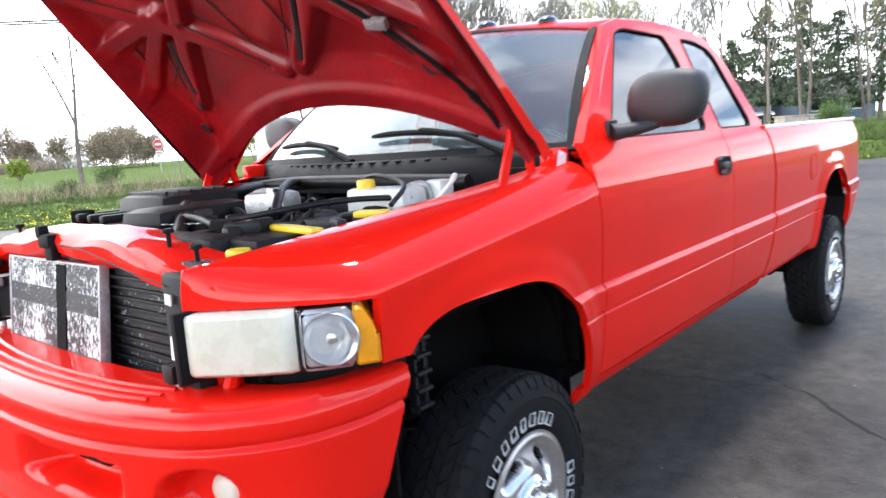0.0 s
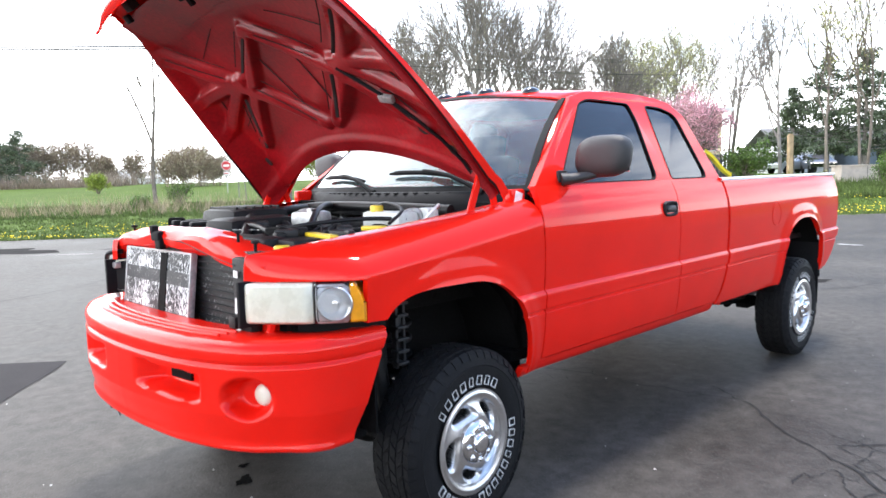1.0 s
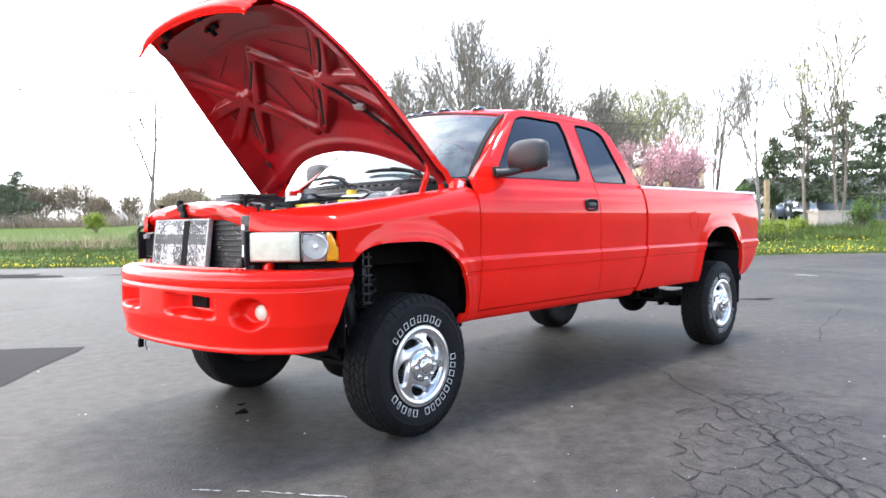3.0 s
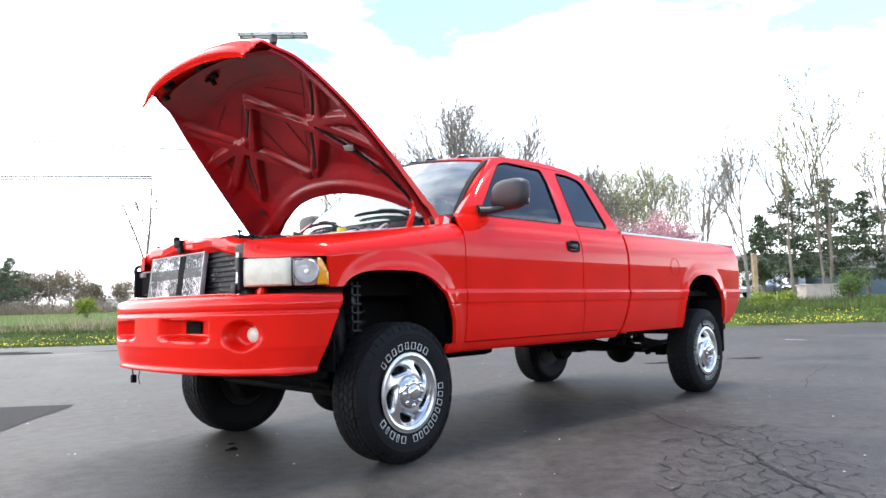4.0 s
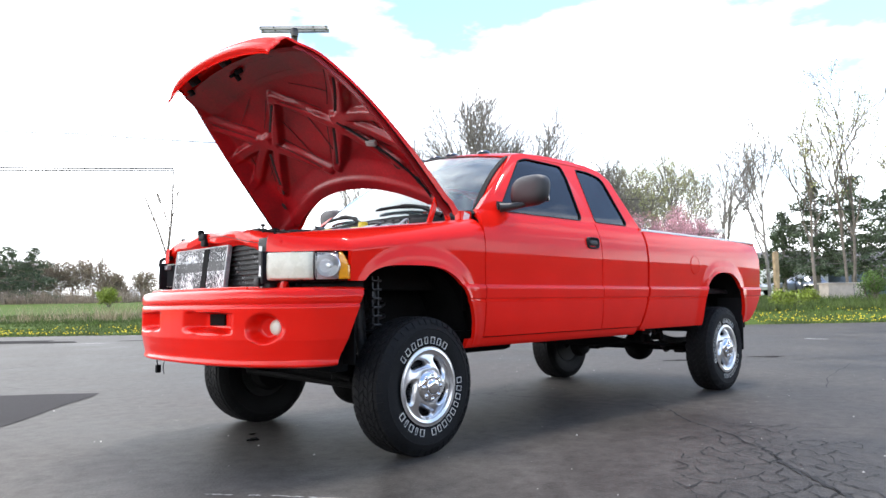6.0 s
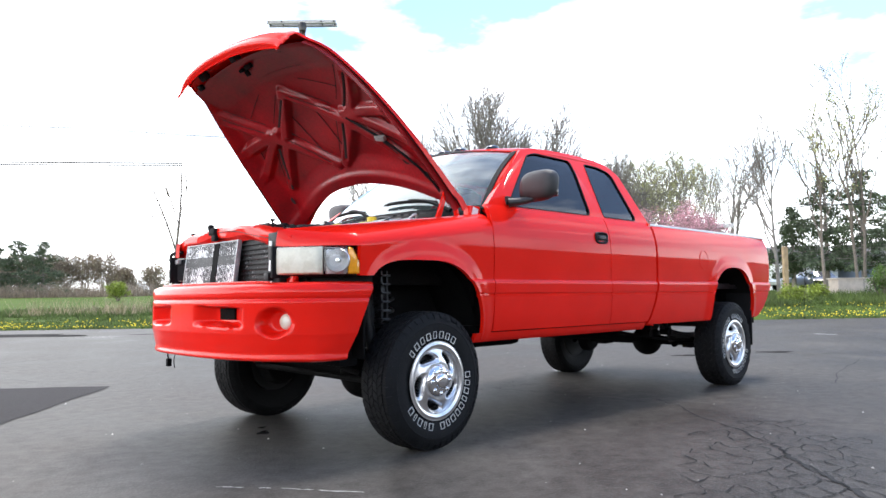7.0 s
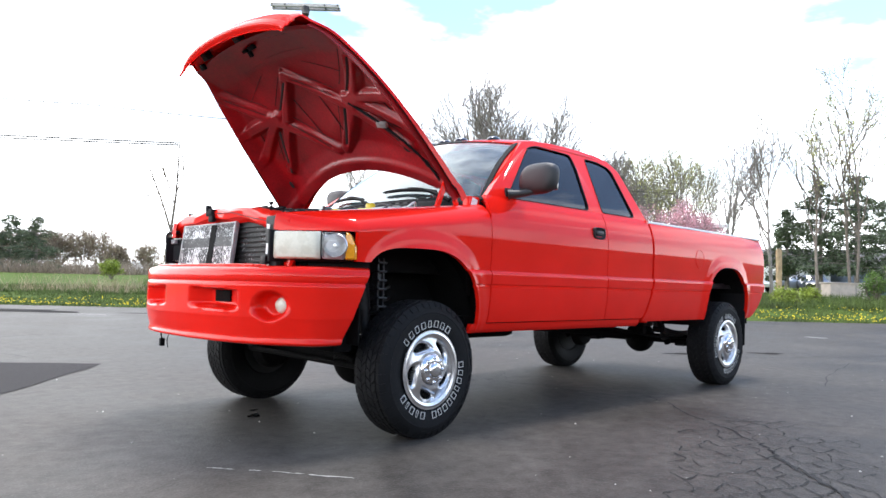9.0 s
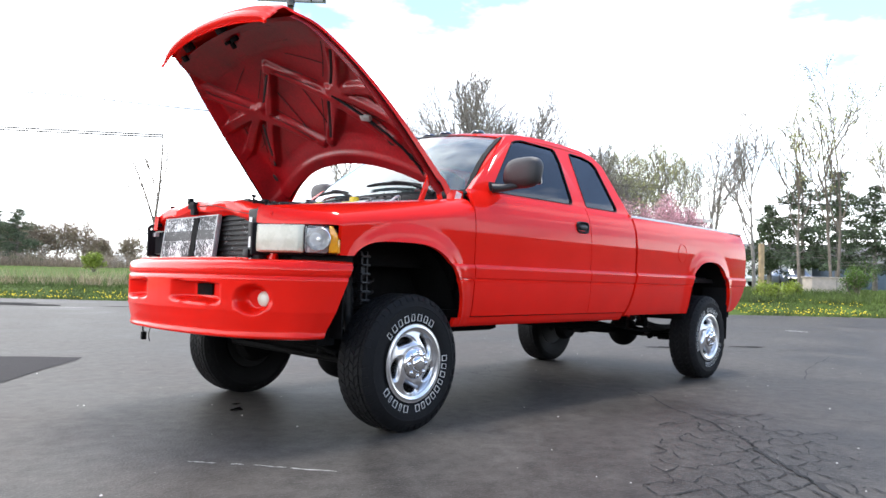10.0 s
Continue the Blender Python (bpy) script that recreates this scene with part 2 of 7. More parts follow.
def lathe(bm, profile, centre, sides=48, axis="y"):
    """Adds a turned shape to bm: profile of (radius, along)."""
    c = Vector(centre)
    rings = []
    for r, h in profile:
        ring = []
        for k in range(sides):
            a = 2 * math.pi * k / sides
            u, v = r * math.cos(a), r * math.sin(a)
            ring.append(bm.verts.new(c + Vector({"y": (u, h, v), "x": (h, u, v), "z": (u, v, h)}[axis])))
        rings.append(ring)
    for a, b in zip(rings, rings[1:]):
        for k in range(sides):
            bm.faces.new((a[k], a[(k + 1) % sides], b[(k + 1) % sides], b[k]))
    bmesh.ops.remove_doubles(bm, verts=bm.verts[:], dist=1e-5)
    return bm


def bend(points, n):
    """n points evenly along a smooth line through the points given."""
    pts = [Vector(p) for p in points]
    ext = [2 * pts[0] - pts[1]] + pts + [2 * pts[-1] - pts[-2]]
    dense = []
    for i in range(1, len(ext) - 2):
        a, b, c, d = ext[i - 1:i + 3]
        for k in range(12):
            t = k / 12
            dense.append(0.5 * ((2 * b) + (c - a) * t + (2 * a - 5 * b + 4 * c - d) * t * t + (3 * b - a - 3 * c + d) * t ** 3))
    dense.append(pts[-1])
    acc = [0.0]
    for a, b in zip(dense, dense[1:]):
        acc.append(acc[-1] + (b - a).length)
    out = []
    for k in range(n):
        want = acc[-1] * k / (n - 1)
        i = min(max(1, int(np.searchsorted(acc, want))), len(dense) - 1)
        f = (want - acc[i - 1]) / max(1e-9, acc[i] - acc[i - 1])
        out.append(dense[i - 1].lerp(dense[i], f))
    return out


def ease(a, b, x):
    t = min(1.0, max(0.0, (x - a) / (b - a)))
    return t * t * (3 - 2 * t)


def group_empty(name, at, label, category, group=""):
    ob = new(name)
    ob.location = at
    ob.empty_display_size = 0.1
    bpy.context.view_layer.update()
    return tagged(ob, label, category, group)

# ---- the truck: front axle at x = 0, nose towards -x, centre line y = 0 ----
truck = group_empty("pickup_truck", (0, 0, 0), "red extended-cab pickup truck with its hood open, grille removed, on asphalt", "truck")
truck.location.y = 0.055
truck.scale.y = 1.061

SIDE_Z = [.585, .60, .62, .645, .67, .70, .74, .78, .82, .85, .866, .871, .876, .882, .888, .90, .92, .94, .952, .960, .966, .972, .985, 1.0, 1.015, 1.03, 1.045, 1.06, 1.075, 1.09, 1.105, 1.12, 1.135, 1.15, 1.165, 1.18, 1.195, 1.21, 1.23, 1.25, 1.265, 1.28, 1.295, 1.31, 1.34, 1.37, 1.395, 1.415, 1.43, 1.45]
PROFILE = ((.585, .60, .645, .70, .78, .866, .871, .882, .888, .952, .962, .972, 1.05, 1.17, 1.25, 1.31, 1.37, 1.415, 1.45),
           (.880, .897, .917, .930, .941, .947, .942, .942, .951, .955, .951, .941, .945, .949, .945, .937, .921, .903, .885))


def width(x, z):
    """Half the body's width at x and z."""
    w = float(np.interp(z, *PROFILE))
    if x < 0.5:
        w -= 0.028 * ((0.5 - x) / 0.95) ** 1.5
    if x > 4.2:
        w -= 0.022 * ((x - 4.2) / 0.65) ** 2
    for cx, base, a, b in ((-0.03, 0.60, 0.44, 0.475), (3.92, 0.62, 0.455, 0.49)):
        if z > base - 0.02:
            r = ((abs(x - cx) / a) ** 2.5 + (max(0, z - base) / b) ** 2.5) ** 0.4
            w += 0.013 * (1 - ease(1.06, 1.25, r)) + 0.008 * (1 - ease(0.99, 1.07, r))
    return w


def arch(x, cx, base, a, b, low, front=2.5):
    d = abs(x - cx) / a
    k = front if x < cx else 2.5
    return base + b * (1 - d ** k) ** (1 / k) if d < 1 else low


def stations(x0, x1, n, *edges):
    """x values, closer together beside the arches' feet."""
    xs = list(np.linspace(x0, x1, n))
    for e in edges:
        xs += [e + k for k in (-.03, -.016, -.008, -.003, -.0005, .0005, .003, .008, .016, .03) if x0 < e + k < x1]
    return sorted(xs)


def side_panel(s, xs, low, top, lines=SIDE_Z, warp=lambda x, z: x):
    rows = []
    for z in lines:
        row = []
        for x in xs:
            zz = min(max(z, low(x)), top(x))
            row.append((warp(x, zz), s * width(x, zz), zz))
        rows.append(row)
    return sheet(rows, thick=(0, -s * 0.03, 0))


def both(fn):
    for s in (-1, 1):
        fn(s)


# fenders: side, crown and nose over the headlight
def inner_line(x):
    f = (x + 0.8) / 1.3
    return 0.600 + 0.213 * f + 0.02 * math.sin(math.pi * min(1, max(0, f))), 1.235 + 0.155 * f


def fender(s):
    xs = stations(-0.50, 0.512, 110, -0.47, 0.41)
    low = lambda x: max(arch(x, -0.03, 0.60, 0.44, 0.475, 0.60, 4.2), 0.985 if x < -0.40 else 0.0)
    shoulder = lambda x: inner_line(x)[1] - 0.13
    rows = []
    outer = [(x, width(x, shoulder(x)), shoulder(x), x) for x in reversed(xs)]
    corner = bend([(-0.50, width(-0.5, 1.14), 0), (-0.56, 0.885, 0), (-0.64, 0.805, 0), (-0.72, 0.705, 0), (-0.785, 0.615, 0), (-0.80, 0.598, 0)], 26)
    outer += [(p.x, p.y, 1.143, None) for p in corner[1:]]
    ni = len(outer)
    crown = []
    for i, (x, y, zs, own) in enumerate(outer):
        if own is not None:
            yi, zi = inner_line(own)
            I = Vector((own, yi, zi))
        else:
            f = (i - len(xs) + 1) / (len(corner) - 1)
            xi = -0.50 - 0.285 * f
            yi, zi = inner_line(xi)
            I = Vector((xi, yi, zi))
        Q = Vector((x, y, zs))
        A = I.lerp(Vector((Q.x, Q.y, I.z)), 0.62) + Vector((0, 0, 0.006))
        B = Vector((Q.x, Q.y, zs + 0.45 * (I.z - zs)))
        col = []
        for k in range(15):
            t = k / 14
            p = I * (1 - t) ** 3 + A * (3 * t * (1 - t) ** 2) + B * (3 * t * t * (1 - t)) + Q * t ** 3
            p.y *= s
            col.append(p)
        crown.append(col)
    bm = sheet(crown)
    lines = [z for z in SIDE_Z if z < 1.30]
    rows = []
    for k in range(len(lines) + 1):
        row = []
        for x in reversed(xs):
            z = lines[k] if k < len(lines) else 9.0
            zz = min(max(z, low(x)), shoulder(x))
            row.append((x, s * width(x, zz), zz))
        rows.append(row)
    two = sheet(rows)
    me = bpy.data.meshes.new("x")
    two.to_mesh(me)
    bm.from_mesh(me)
    bpy.data.meshes.remove(me)
    two.free()
    bmesh.ops.remove_doubles(bm, verts=bm.verts[:], dist=1.5e-3)
    rim = [e for e in bm.edges if e.is_boundary]
    out = bmesh.ops.extrude_edge_only(bm, edges=rim)
    for v in out["geom"]:
        if isinstance(v, bmesh.types.BMVert):
            v.co += Vector((0.012 if v.co.x < -0.5 else 0.0, -s * 0.025, 0))
    part("fender", bm, PAINT, truck)


both(fender)


# cab sides: door, rear corner, sill
def plain_low(z):
    return lambda x: z


def tuck(z):
    """How far the rear edge of the cab swings forward towards the sill."""
    return 0.13 * max(0.0, (0.98 - z) / 0.36) ** 1.6


def cab_side(s):
    hi = plain_low(1.45)
    door = part("door", side_panel(s, np.linspace(0.520, 1.828, 40), plain_low(0.648), hi), PAINT, truck)
    part("cab_corner", side_panel(s, [1.836 + 0.66 * i / 24 for i in range(25)], plain_low(0.648), hi, warp=lambda x, z: x - tuck(z) * (x - 1.836) / 0.66), PAINT, truck)
    part("sill", side_panel(s, np.linspace(0.36, 2.36, 30), plain_low(0.585), plain_low(0.642)), PAINT, truck)
    # handle: a black cup with a flap
    bm = bmesh.new()
    cx, cz = 1.715, 1.287
    y = s * width(cx, cz)
    rows = []
    for k, q in ((0.0, 0.003), (0.62, 0.003), (0.80, 0.008), (0.90, 0.014), (1.0, 0.012), (1.05, -0.002)):
        rows.append([(cx + 0.076 * k * math.copysign(abs(math.cos(a)) ** 0.55, math.cos(a)), y + s * q, cz + 0.043 * k * math.copysign(abs(math.sin(a)) ** 0.55, math.sin(a))) for a in np.linspace(0, 2 * math.pi, 41)[:-1]])
    handle = part("handle", sheet(rows, closed=True), BLACK, door, "black plastic pull handle")
    bm = bmesh.new()
    bmesh.ops.create_uvsphere(bm, u_segments=20, v_segments=10, radius=1.0)
    for v in bm.verts:
        p = [math.copysign(abs(c) ** 0.6, c) for c in v.co]
        v.co = Vector((cx + 0.052 * p[0], y + s * (0.006 + 0.012 * p[1]), cz + 0.002 + 0.018 * p[2]))
    part("flap", bm, MIRROR_CASE, handle, "worn grey pull flap", smooth=70)
    return door


doors = {s: cab_side(s) for s in (-1, 1)}


def green_y(z):
    """Half-width of the glasshouse."""
    f = (z - 1.45) / 0.47
    return 0.885 - 0.215 * f - 0.018 * math.sin(math.pi * f) * -1


def rounded(points, r=0.03, n=5):
    """A closed outline with its corners rounded."""
    out = []
    for i, p in enumerate(points):
        a, b, c = Vector(points[i - 1]), Vector(p), Vector(points[(i + 1) % len(points)])
        u, v = (a - b), (c - b)
        k = min(r, u.length * 0.4, v.length * 0.4)
        p0, p2 = b + u.normalized() * k, b + v.normalized() * k
        for j in range(n + 1):
            t = j / n
            out.append(p0 * (1 - t) ** 2 + b * (2 * t * (1 - t)) + p2 * t * t)
    return out


FRONT_WINDOW = [(0.725, 1.455), (1.175, 1.882), (1.30, 1.916), (1.722, 1.908), (1.716, 1.82), (1.676, 1.455)]
REAR_WINDOW = [(1.842, 1.455), (1.902, 1.908), (2.10, 1.904), (2.242, 1.866), (2.318, 1.455)]
HOUSE = [(0.515, 1.44), (0.535, 1.452), (1.135, 1.915), (1.30, 1.955), (1.70, 1.972), (2.10, 1.965), (2.27, 1.935), (2.36, 1.86), (2.497, 1.46), (2.497, 1.44)]


def glazed(bm, thick):
    """Gives a pane its second face and its edges, all facing out."""
    bmesh.ops.recalc_face_normals(bm, faces=bm.faces[:])
    bmesh.ops.solidify(bm, geom=bm.faces[:], thickness=thick)
    if bm.calc_volume(signed=True) < 0:
        bmesh.ops.reverse_faces(bm, faces=bm.faces[:])
    return bm


def outline_solid(name, loops, s, depth, mat, parent, offset=0.0, label=""):
    """A panel cut from outlines in x and z (the first is the rim, the others holes), wrapped on the glasshouse."""
    from mathutils.geometry import tessellate_polygon
    flat = [Vector((p[0], p[1], 0)) for loop in loops for p in loop]
    tris = tessellate_polygon([[Vector((p[0], p[1], 0)) for p in loop] for loop in loops])
    bm = bmesh.new()
    vs = [bm.verts.new((p.x, s * (green_y(p.y) + offset), p.y)) for p in flat]
    for t in tris:
        try:
            bm.faces.new([vs[i] for i in t])
        except ValueError:
            pass
    if mat is TINTED:
        glazed(bm, depth)
    else:
        rim = [e for e in bm.edges if e.is_boundary]
        out = bmesh.ops.extrude_edge_only(bm, edges=rim)
        bmesh.ops.translate(bm, verts=[v for v in out["geom"] if isinstance(v, bmesh.types.BMVert)], vec=Vector((0, -s * depth, 0)))
    return part(name, bm, mat, parent, label, smooth=30.0, normals=mat is not TINTED)


def shrink(points, k):
    c = sum((Vector(p) for p in points), Vector((0, 0))) / len(points)
    return [Vector(p) + (c - Vector(p)).normalized() * k for p in points]


def window_frame_ring(s, pts, parent):
    o, i = rounded(pts, 0.045), rounded(shrink(pts, 0.008), 0.045)
    rows = [[(p.x, s * (green_y(p.y) + k), p.y) for p in loop] for loop, k in ((o, -0.004), (o, 0.003), (i, 0.002), (i, -0.012))]
    part("rubber_seal", sheet(rows, closed=True), TRIM, parent, "black rubber seal")


def glasshouse(s):
    ob = outline_solid("glasshouse_frame", [rounded(HOUSE, 0.02), rounded(FRONT_WINDOW, 0.045)[::-1], rounded(REAR_WINDOW, 0.04)[::-1]], s, 0.035, PAINT, truck)
    for pts, parent in ((FRONT_WINDOW, doors[s]), (REAR_WINDOW, ob)):
        g = outline_solid("window", [rounded(shrink(pts, 0.004), 0.045)], s, 0.004, TINTED, parent, -0.010, "dark tinted side window")
        window_frame_ring(s, pts, parent)
    # mirror: arm and rounded head
    bm = bmesh.new()
    arm = bend([(0.735, s * 0.885, 1.462), (0.775, s * 0.925, 1.468), (0.83, s * 0.975, 1.488), (0.86, s * 1.01, 1.51)], 9)
    tube(bm, arm, [0.05, 0.046, 0.042, 0.04, 0.038, 0.036, 0.034, 0.034, 0.03], 14)
    for v in bm.verts:
        v.co.z = 1.50 + (v.co.z - 1.50) * 0.62
    box(bm, (0.755, s * 0.876, 1.490), (0.07, 0.018, 0.06), bevel=0.008)
    arm_ob = part("mirror_arm", bm, MIRROR_CASE, doors[s], "black plastic mirror arm")
    bm = bmesh.new()
    bmesh.ops.create_uvsphere(bm, u_segments=28, v_segments=18, radius=1.0)
    for v in bm.verts:
        p = v.co
        q = [math.copysign(abs(c) ** 0.68, c) for c in p]
        v.co = Vector((0.872 + 0.066 * q[0] * (1.15 if q[0] < 0 else 0.75), s * (1.030 + 0.136 * q[1] + 0.014 * q[2]), 1.582 + 0.100 * q[2]))
    head = part("mirror_head", bm, MIRROR_CASE, doors[s], "black plastic mirror housing", smooth=70)
    bm = bmesh.new()
    box(bm, (0.918, s * 1.03, 1.582), (0.006, 0.21, 0.15), bevel=0.002)
    part("mirror_glass", bm, CHROME, doors[s], "mirror glass")


both(glasshouse)

# roof, rear wall
ROOF_X = (1.10, 1.135, 1.18, 1.30, 1.50, 1.70, 1.90, 2.10, 2.22, 2.30, 2.345, 2.365)
ROOF_Z = (1.905, 1.918, 1.930, 1.952, 1.968, 1.973, 1.972, 1.964, 1.948, 1.918, 1.885, 1.855)


def roof_point(x, y):
    e = abs(y) / 0.665
    z = float(np.interp(x, ROOF_X, ROOF_Z)) + 0.052 * (1 - e * e) - 0.035 * ease(0.94, 1.0, e) ** 2
    pull = 0.15 * (1 - e * e) * (1 - ease(1.10, 1.6, x))
    return (x - pull, y, z)


ys = [0.668 * math.sin(math.pi / 2 * k / 16) for k in range(-16, 17)]
roof = part("roof", sheet([[roof_point(x, y) for y in ys] for x in ROOF_X], thick=(0, 0, -0.03)), PAINT, truck)
rows = []
for f in (0.0, 0.25, 0.5, 0.75, 1.0):
    z = 1.45 + (1.855 - 1.45) * f
    rows.append([(2.497 - 0.132 * f, y / 0.668 * (0.885 - 0.217 * f), z + 0.05 * f * (1 - (y / 0.668) ** 2)) for y in ys])
rear_wall = part("rear_wall", sheet(rows, thick=(-0.03, 0, 0)), PAINT, truck)
bm = bmesh.new()
box(bm, (2.447, 0, 1.66), (0.012, 1.14, 0.30), Matrix.Rotation(-0.31, 4, "Y"), bevel=0.004)
part("rear_window", bm, TINTED, rear_wall, "dark tinted rear window")
bm = bmesh.new()
box(bm, (2.49, 0, 1.03), (0.03, 1.80, 0.84))
part("rear_panel", bm, PAINT, truck)
for y in (-0.43, -0.16, 0.0, 0.16, 0.43):
    bm = bmesh.new()
    bmesh.ops.create_uvsphere(bm, u_segments=20, v_segments=12, radius=1.0)
    x, _, z = roof_point(1.175, y)
    for v in bm.verts:
        v.co = Vector((x + 0.03 + 0.062 * v.co.x * (1.0 if v.co.x < 0 else 1.2), y + 0.036 * v.co.y, z + 0.004 + 0.030 * max(-0.5, v.co.z) + (0.008 * v.co.x)))
    part("marker_lamp", bm, SMOKED, roof, "smoked cab marker lamp")

# windshield
def shield_base(y):
    e = abs(y) / 0.85
    return 0.40 + 0.155 * e ** 2.2, 1.425


def shield_top(y):
    e = abs(y) / 0.85
    return 0.965 + 0.16 * e ** 2, 1.96 - 0.055 * e * e


def shield_point(u, f, off=0.0):
    """u from -1 to 1 across, f from the base (0) to the roof (1)."""
    yb, yt = 0.85 * u, 0.655 * u
    xb, zb = shield_base(yb)
    xt, zt = shield_top(0.85 * u)
    bow = 0.035 * math.sin(math.pi * f)
    return (xb + (xt - xb) * f - bow * 0.7 - off * 0.7, yb + (yt - yb) * f, zb + (zt - zb) * f + bow * 0.7 + off * 0.7)


us = np.linspace(-1, 1, 33)
fs = np.linspace(0, 1, 13)
windshield = part("windshield", glazed(sheet([[shield_point(u, f, 0.004) for u in us] for f in fs]), 0.005), CLEAR, truck, "clear laminated windshield", smooth=80, normals=False)
windshield.visible_shadow = False
rows = []
loop = [(u, 0.0) for u in np.linspace(-1, 1, 33)] + [(1.0, f) for f in np.linspace(0.05, 1, 12)] + [(u, 1.0) for u in np.linspace(0.95, -1, 33)] + [(-1.0, f) for f in np.linspace(0.95, 0.05, 12)]
inner = [(u * 0.962, 0.045 + f * 0.92) for u, f in loop]
rows = [[shield_point(u, f, k) for u, f in ring] for ring, k in ((loop, 0.0), (loop, 0.008), (inner, 0.0075), (inner, 0.001))]
part("windshield_seal", sheet(rows, closed=True), TRIM, windshield, "black windshield seal")
# painted front posts and header behind the seal
both(lambda s: part("front_post", sheet([[Vector(shield_point(s * k, f)) + Vector((0.03 * (k > 1), 0, -0.01)) for k in (0.965, 1.0, 1.05)] for f in fs], thick=(0.03, 0, -0.02)), PAINT, truck))


def wiper(y0, y1, f):
    bm = bmesh.new()
    pts = [Vector(shield_point((y0 + (y1 - y0) * k / 10) / 0.85, f + 0.05 * math.sin(k / 10 * 2.2), 0.03)) for k in range(11)]
    tube(bm, pts, [0.007] + [0.012] * 9 + [0.006], 8)
    mid = pts[5]
    a = Vector(shield_point((y0 - 0.12) / 0.85, -0.02, 0.02))
    tube(bm, bend([a, a.lerp(mid, 0.5) + Vector((-0.02, 0, 0.03)), mid + Vector((-0.006, 0, 0.012))], 7), [0.018, 0.014, 0.012, 0.011, 0.01, 0.01, 0.008], 8)
    part("wiper", bm, TRIM, windshield, "black wiper arm and blade")


wiper(-0.52, -0.02, 0.09)
wiper(0.16, 0.66, 0.07)

# cowl panel below the glass, with louvres
def hood_rear(y):
    e = min(1.0, abs(y) / 0.84)
    return 0.60 - 0.30 * (1 - e * e), 1.405 + 0.085 * (1 - e * e)


rows = []
for k in range(7):
    f = k / 6
    row = []
    for y in np.linspace(-0.83, 0.83, 33):
        xa, xb = hood_rear(y)[0] - 0.05, shield_base(y)[0] + 0.02
        xa = min(xa, xb - 0.05)
        row.append((xa + (xb - xa) * f, y, 1.365 + 0.055 * f + 0.034 * math.sin(math.pi * f)))
    rows.append(row)
cowl = part("cowl_panel", sheet(rows, thick=(0, 0, -0.05)), TRIM, truck, "black plastic cowl panel")
for k in range(-11, 12):
    y = k * 0.06
    part("louvre", box(bmesh.new(), (hood_rear(y)[0] + 0.03, y, 1.424), (0.05, 0.02, 0.006), None, 0.002), TRIM, cowl)

# cabin seen through the glass
bm = bmesh.new()
rows = []
for k in range(9):
    f = k / 8
    rows.append([(shield_base(y)[0] + 0.06 + 0.42 * f, y * (1 - 0.04 * f), 1.40 + 0.05 * math.sin(math.pi * f * 0.8) - 0.30 * ease(0.8, 1.0, f)) for y in np.linspace(-0.8, 0.8, 25)])
part("dashboard", sheet(rows, thick=(0, 0, -0.05)), DASH, truck, "grey plastic dashboard")
bm = bmesh.new()
lathe(bm, [(0.19 + 0.014 * math.cos(a), 0.014 * math.sin(a)) for a in np.linspace(0, 2 * math.pi, 9)], (0, 0, 0), 32, "x")
bmesh.ops.transform(bm, matrix=pose(0.98, -0.40, 1.33) @ pose(0, 0, 0, 0, 28, 0), verts=bm.verts[:])
part("steering_wheel", bm, BLACK, truck)


def seat(y):
    bm = bmesh.new()
    box(bm, (1.45, y, 1.05), (0.5, 0.5, 0.16), bevel=0.05)
    box(bm, (1.72, y, 1.35), (0.14, 0.5, 0.58), Matrix.Rotation(0.2, 4, "Y"), bevel=0.05)
    box(bm, (1.79, y, 1.70), (0.1, 0.26, 0.17), Matrix.Rotation(0.2, 4, "Y"), bevel=0.04)
    part("seat", bm, CABIN, truck, "dark cloth seat")


seat(-0.42)
seat(0.42)
bm = bmesh.new()
box(bm, (1.5, 0, 0.72), (1.96, 1.70, 0.08))
box(bm, (0.53, 0, 1.0), (0.05, 1.70, 0.62))
part("cabin_floor", bm, UNDER, truck)
bm = bmesh.new()
box(bm, (1.7, 0, 1.925), (1.1, 1.18, 0.02))
part("headlining", bm, CABIN, truck, "grey headlining")

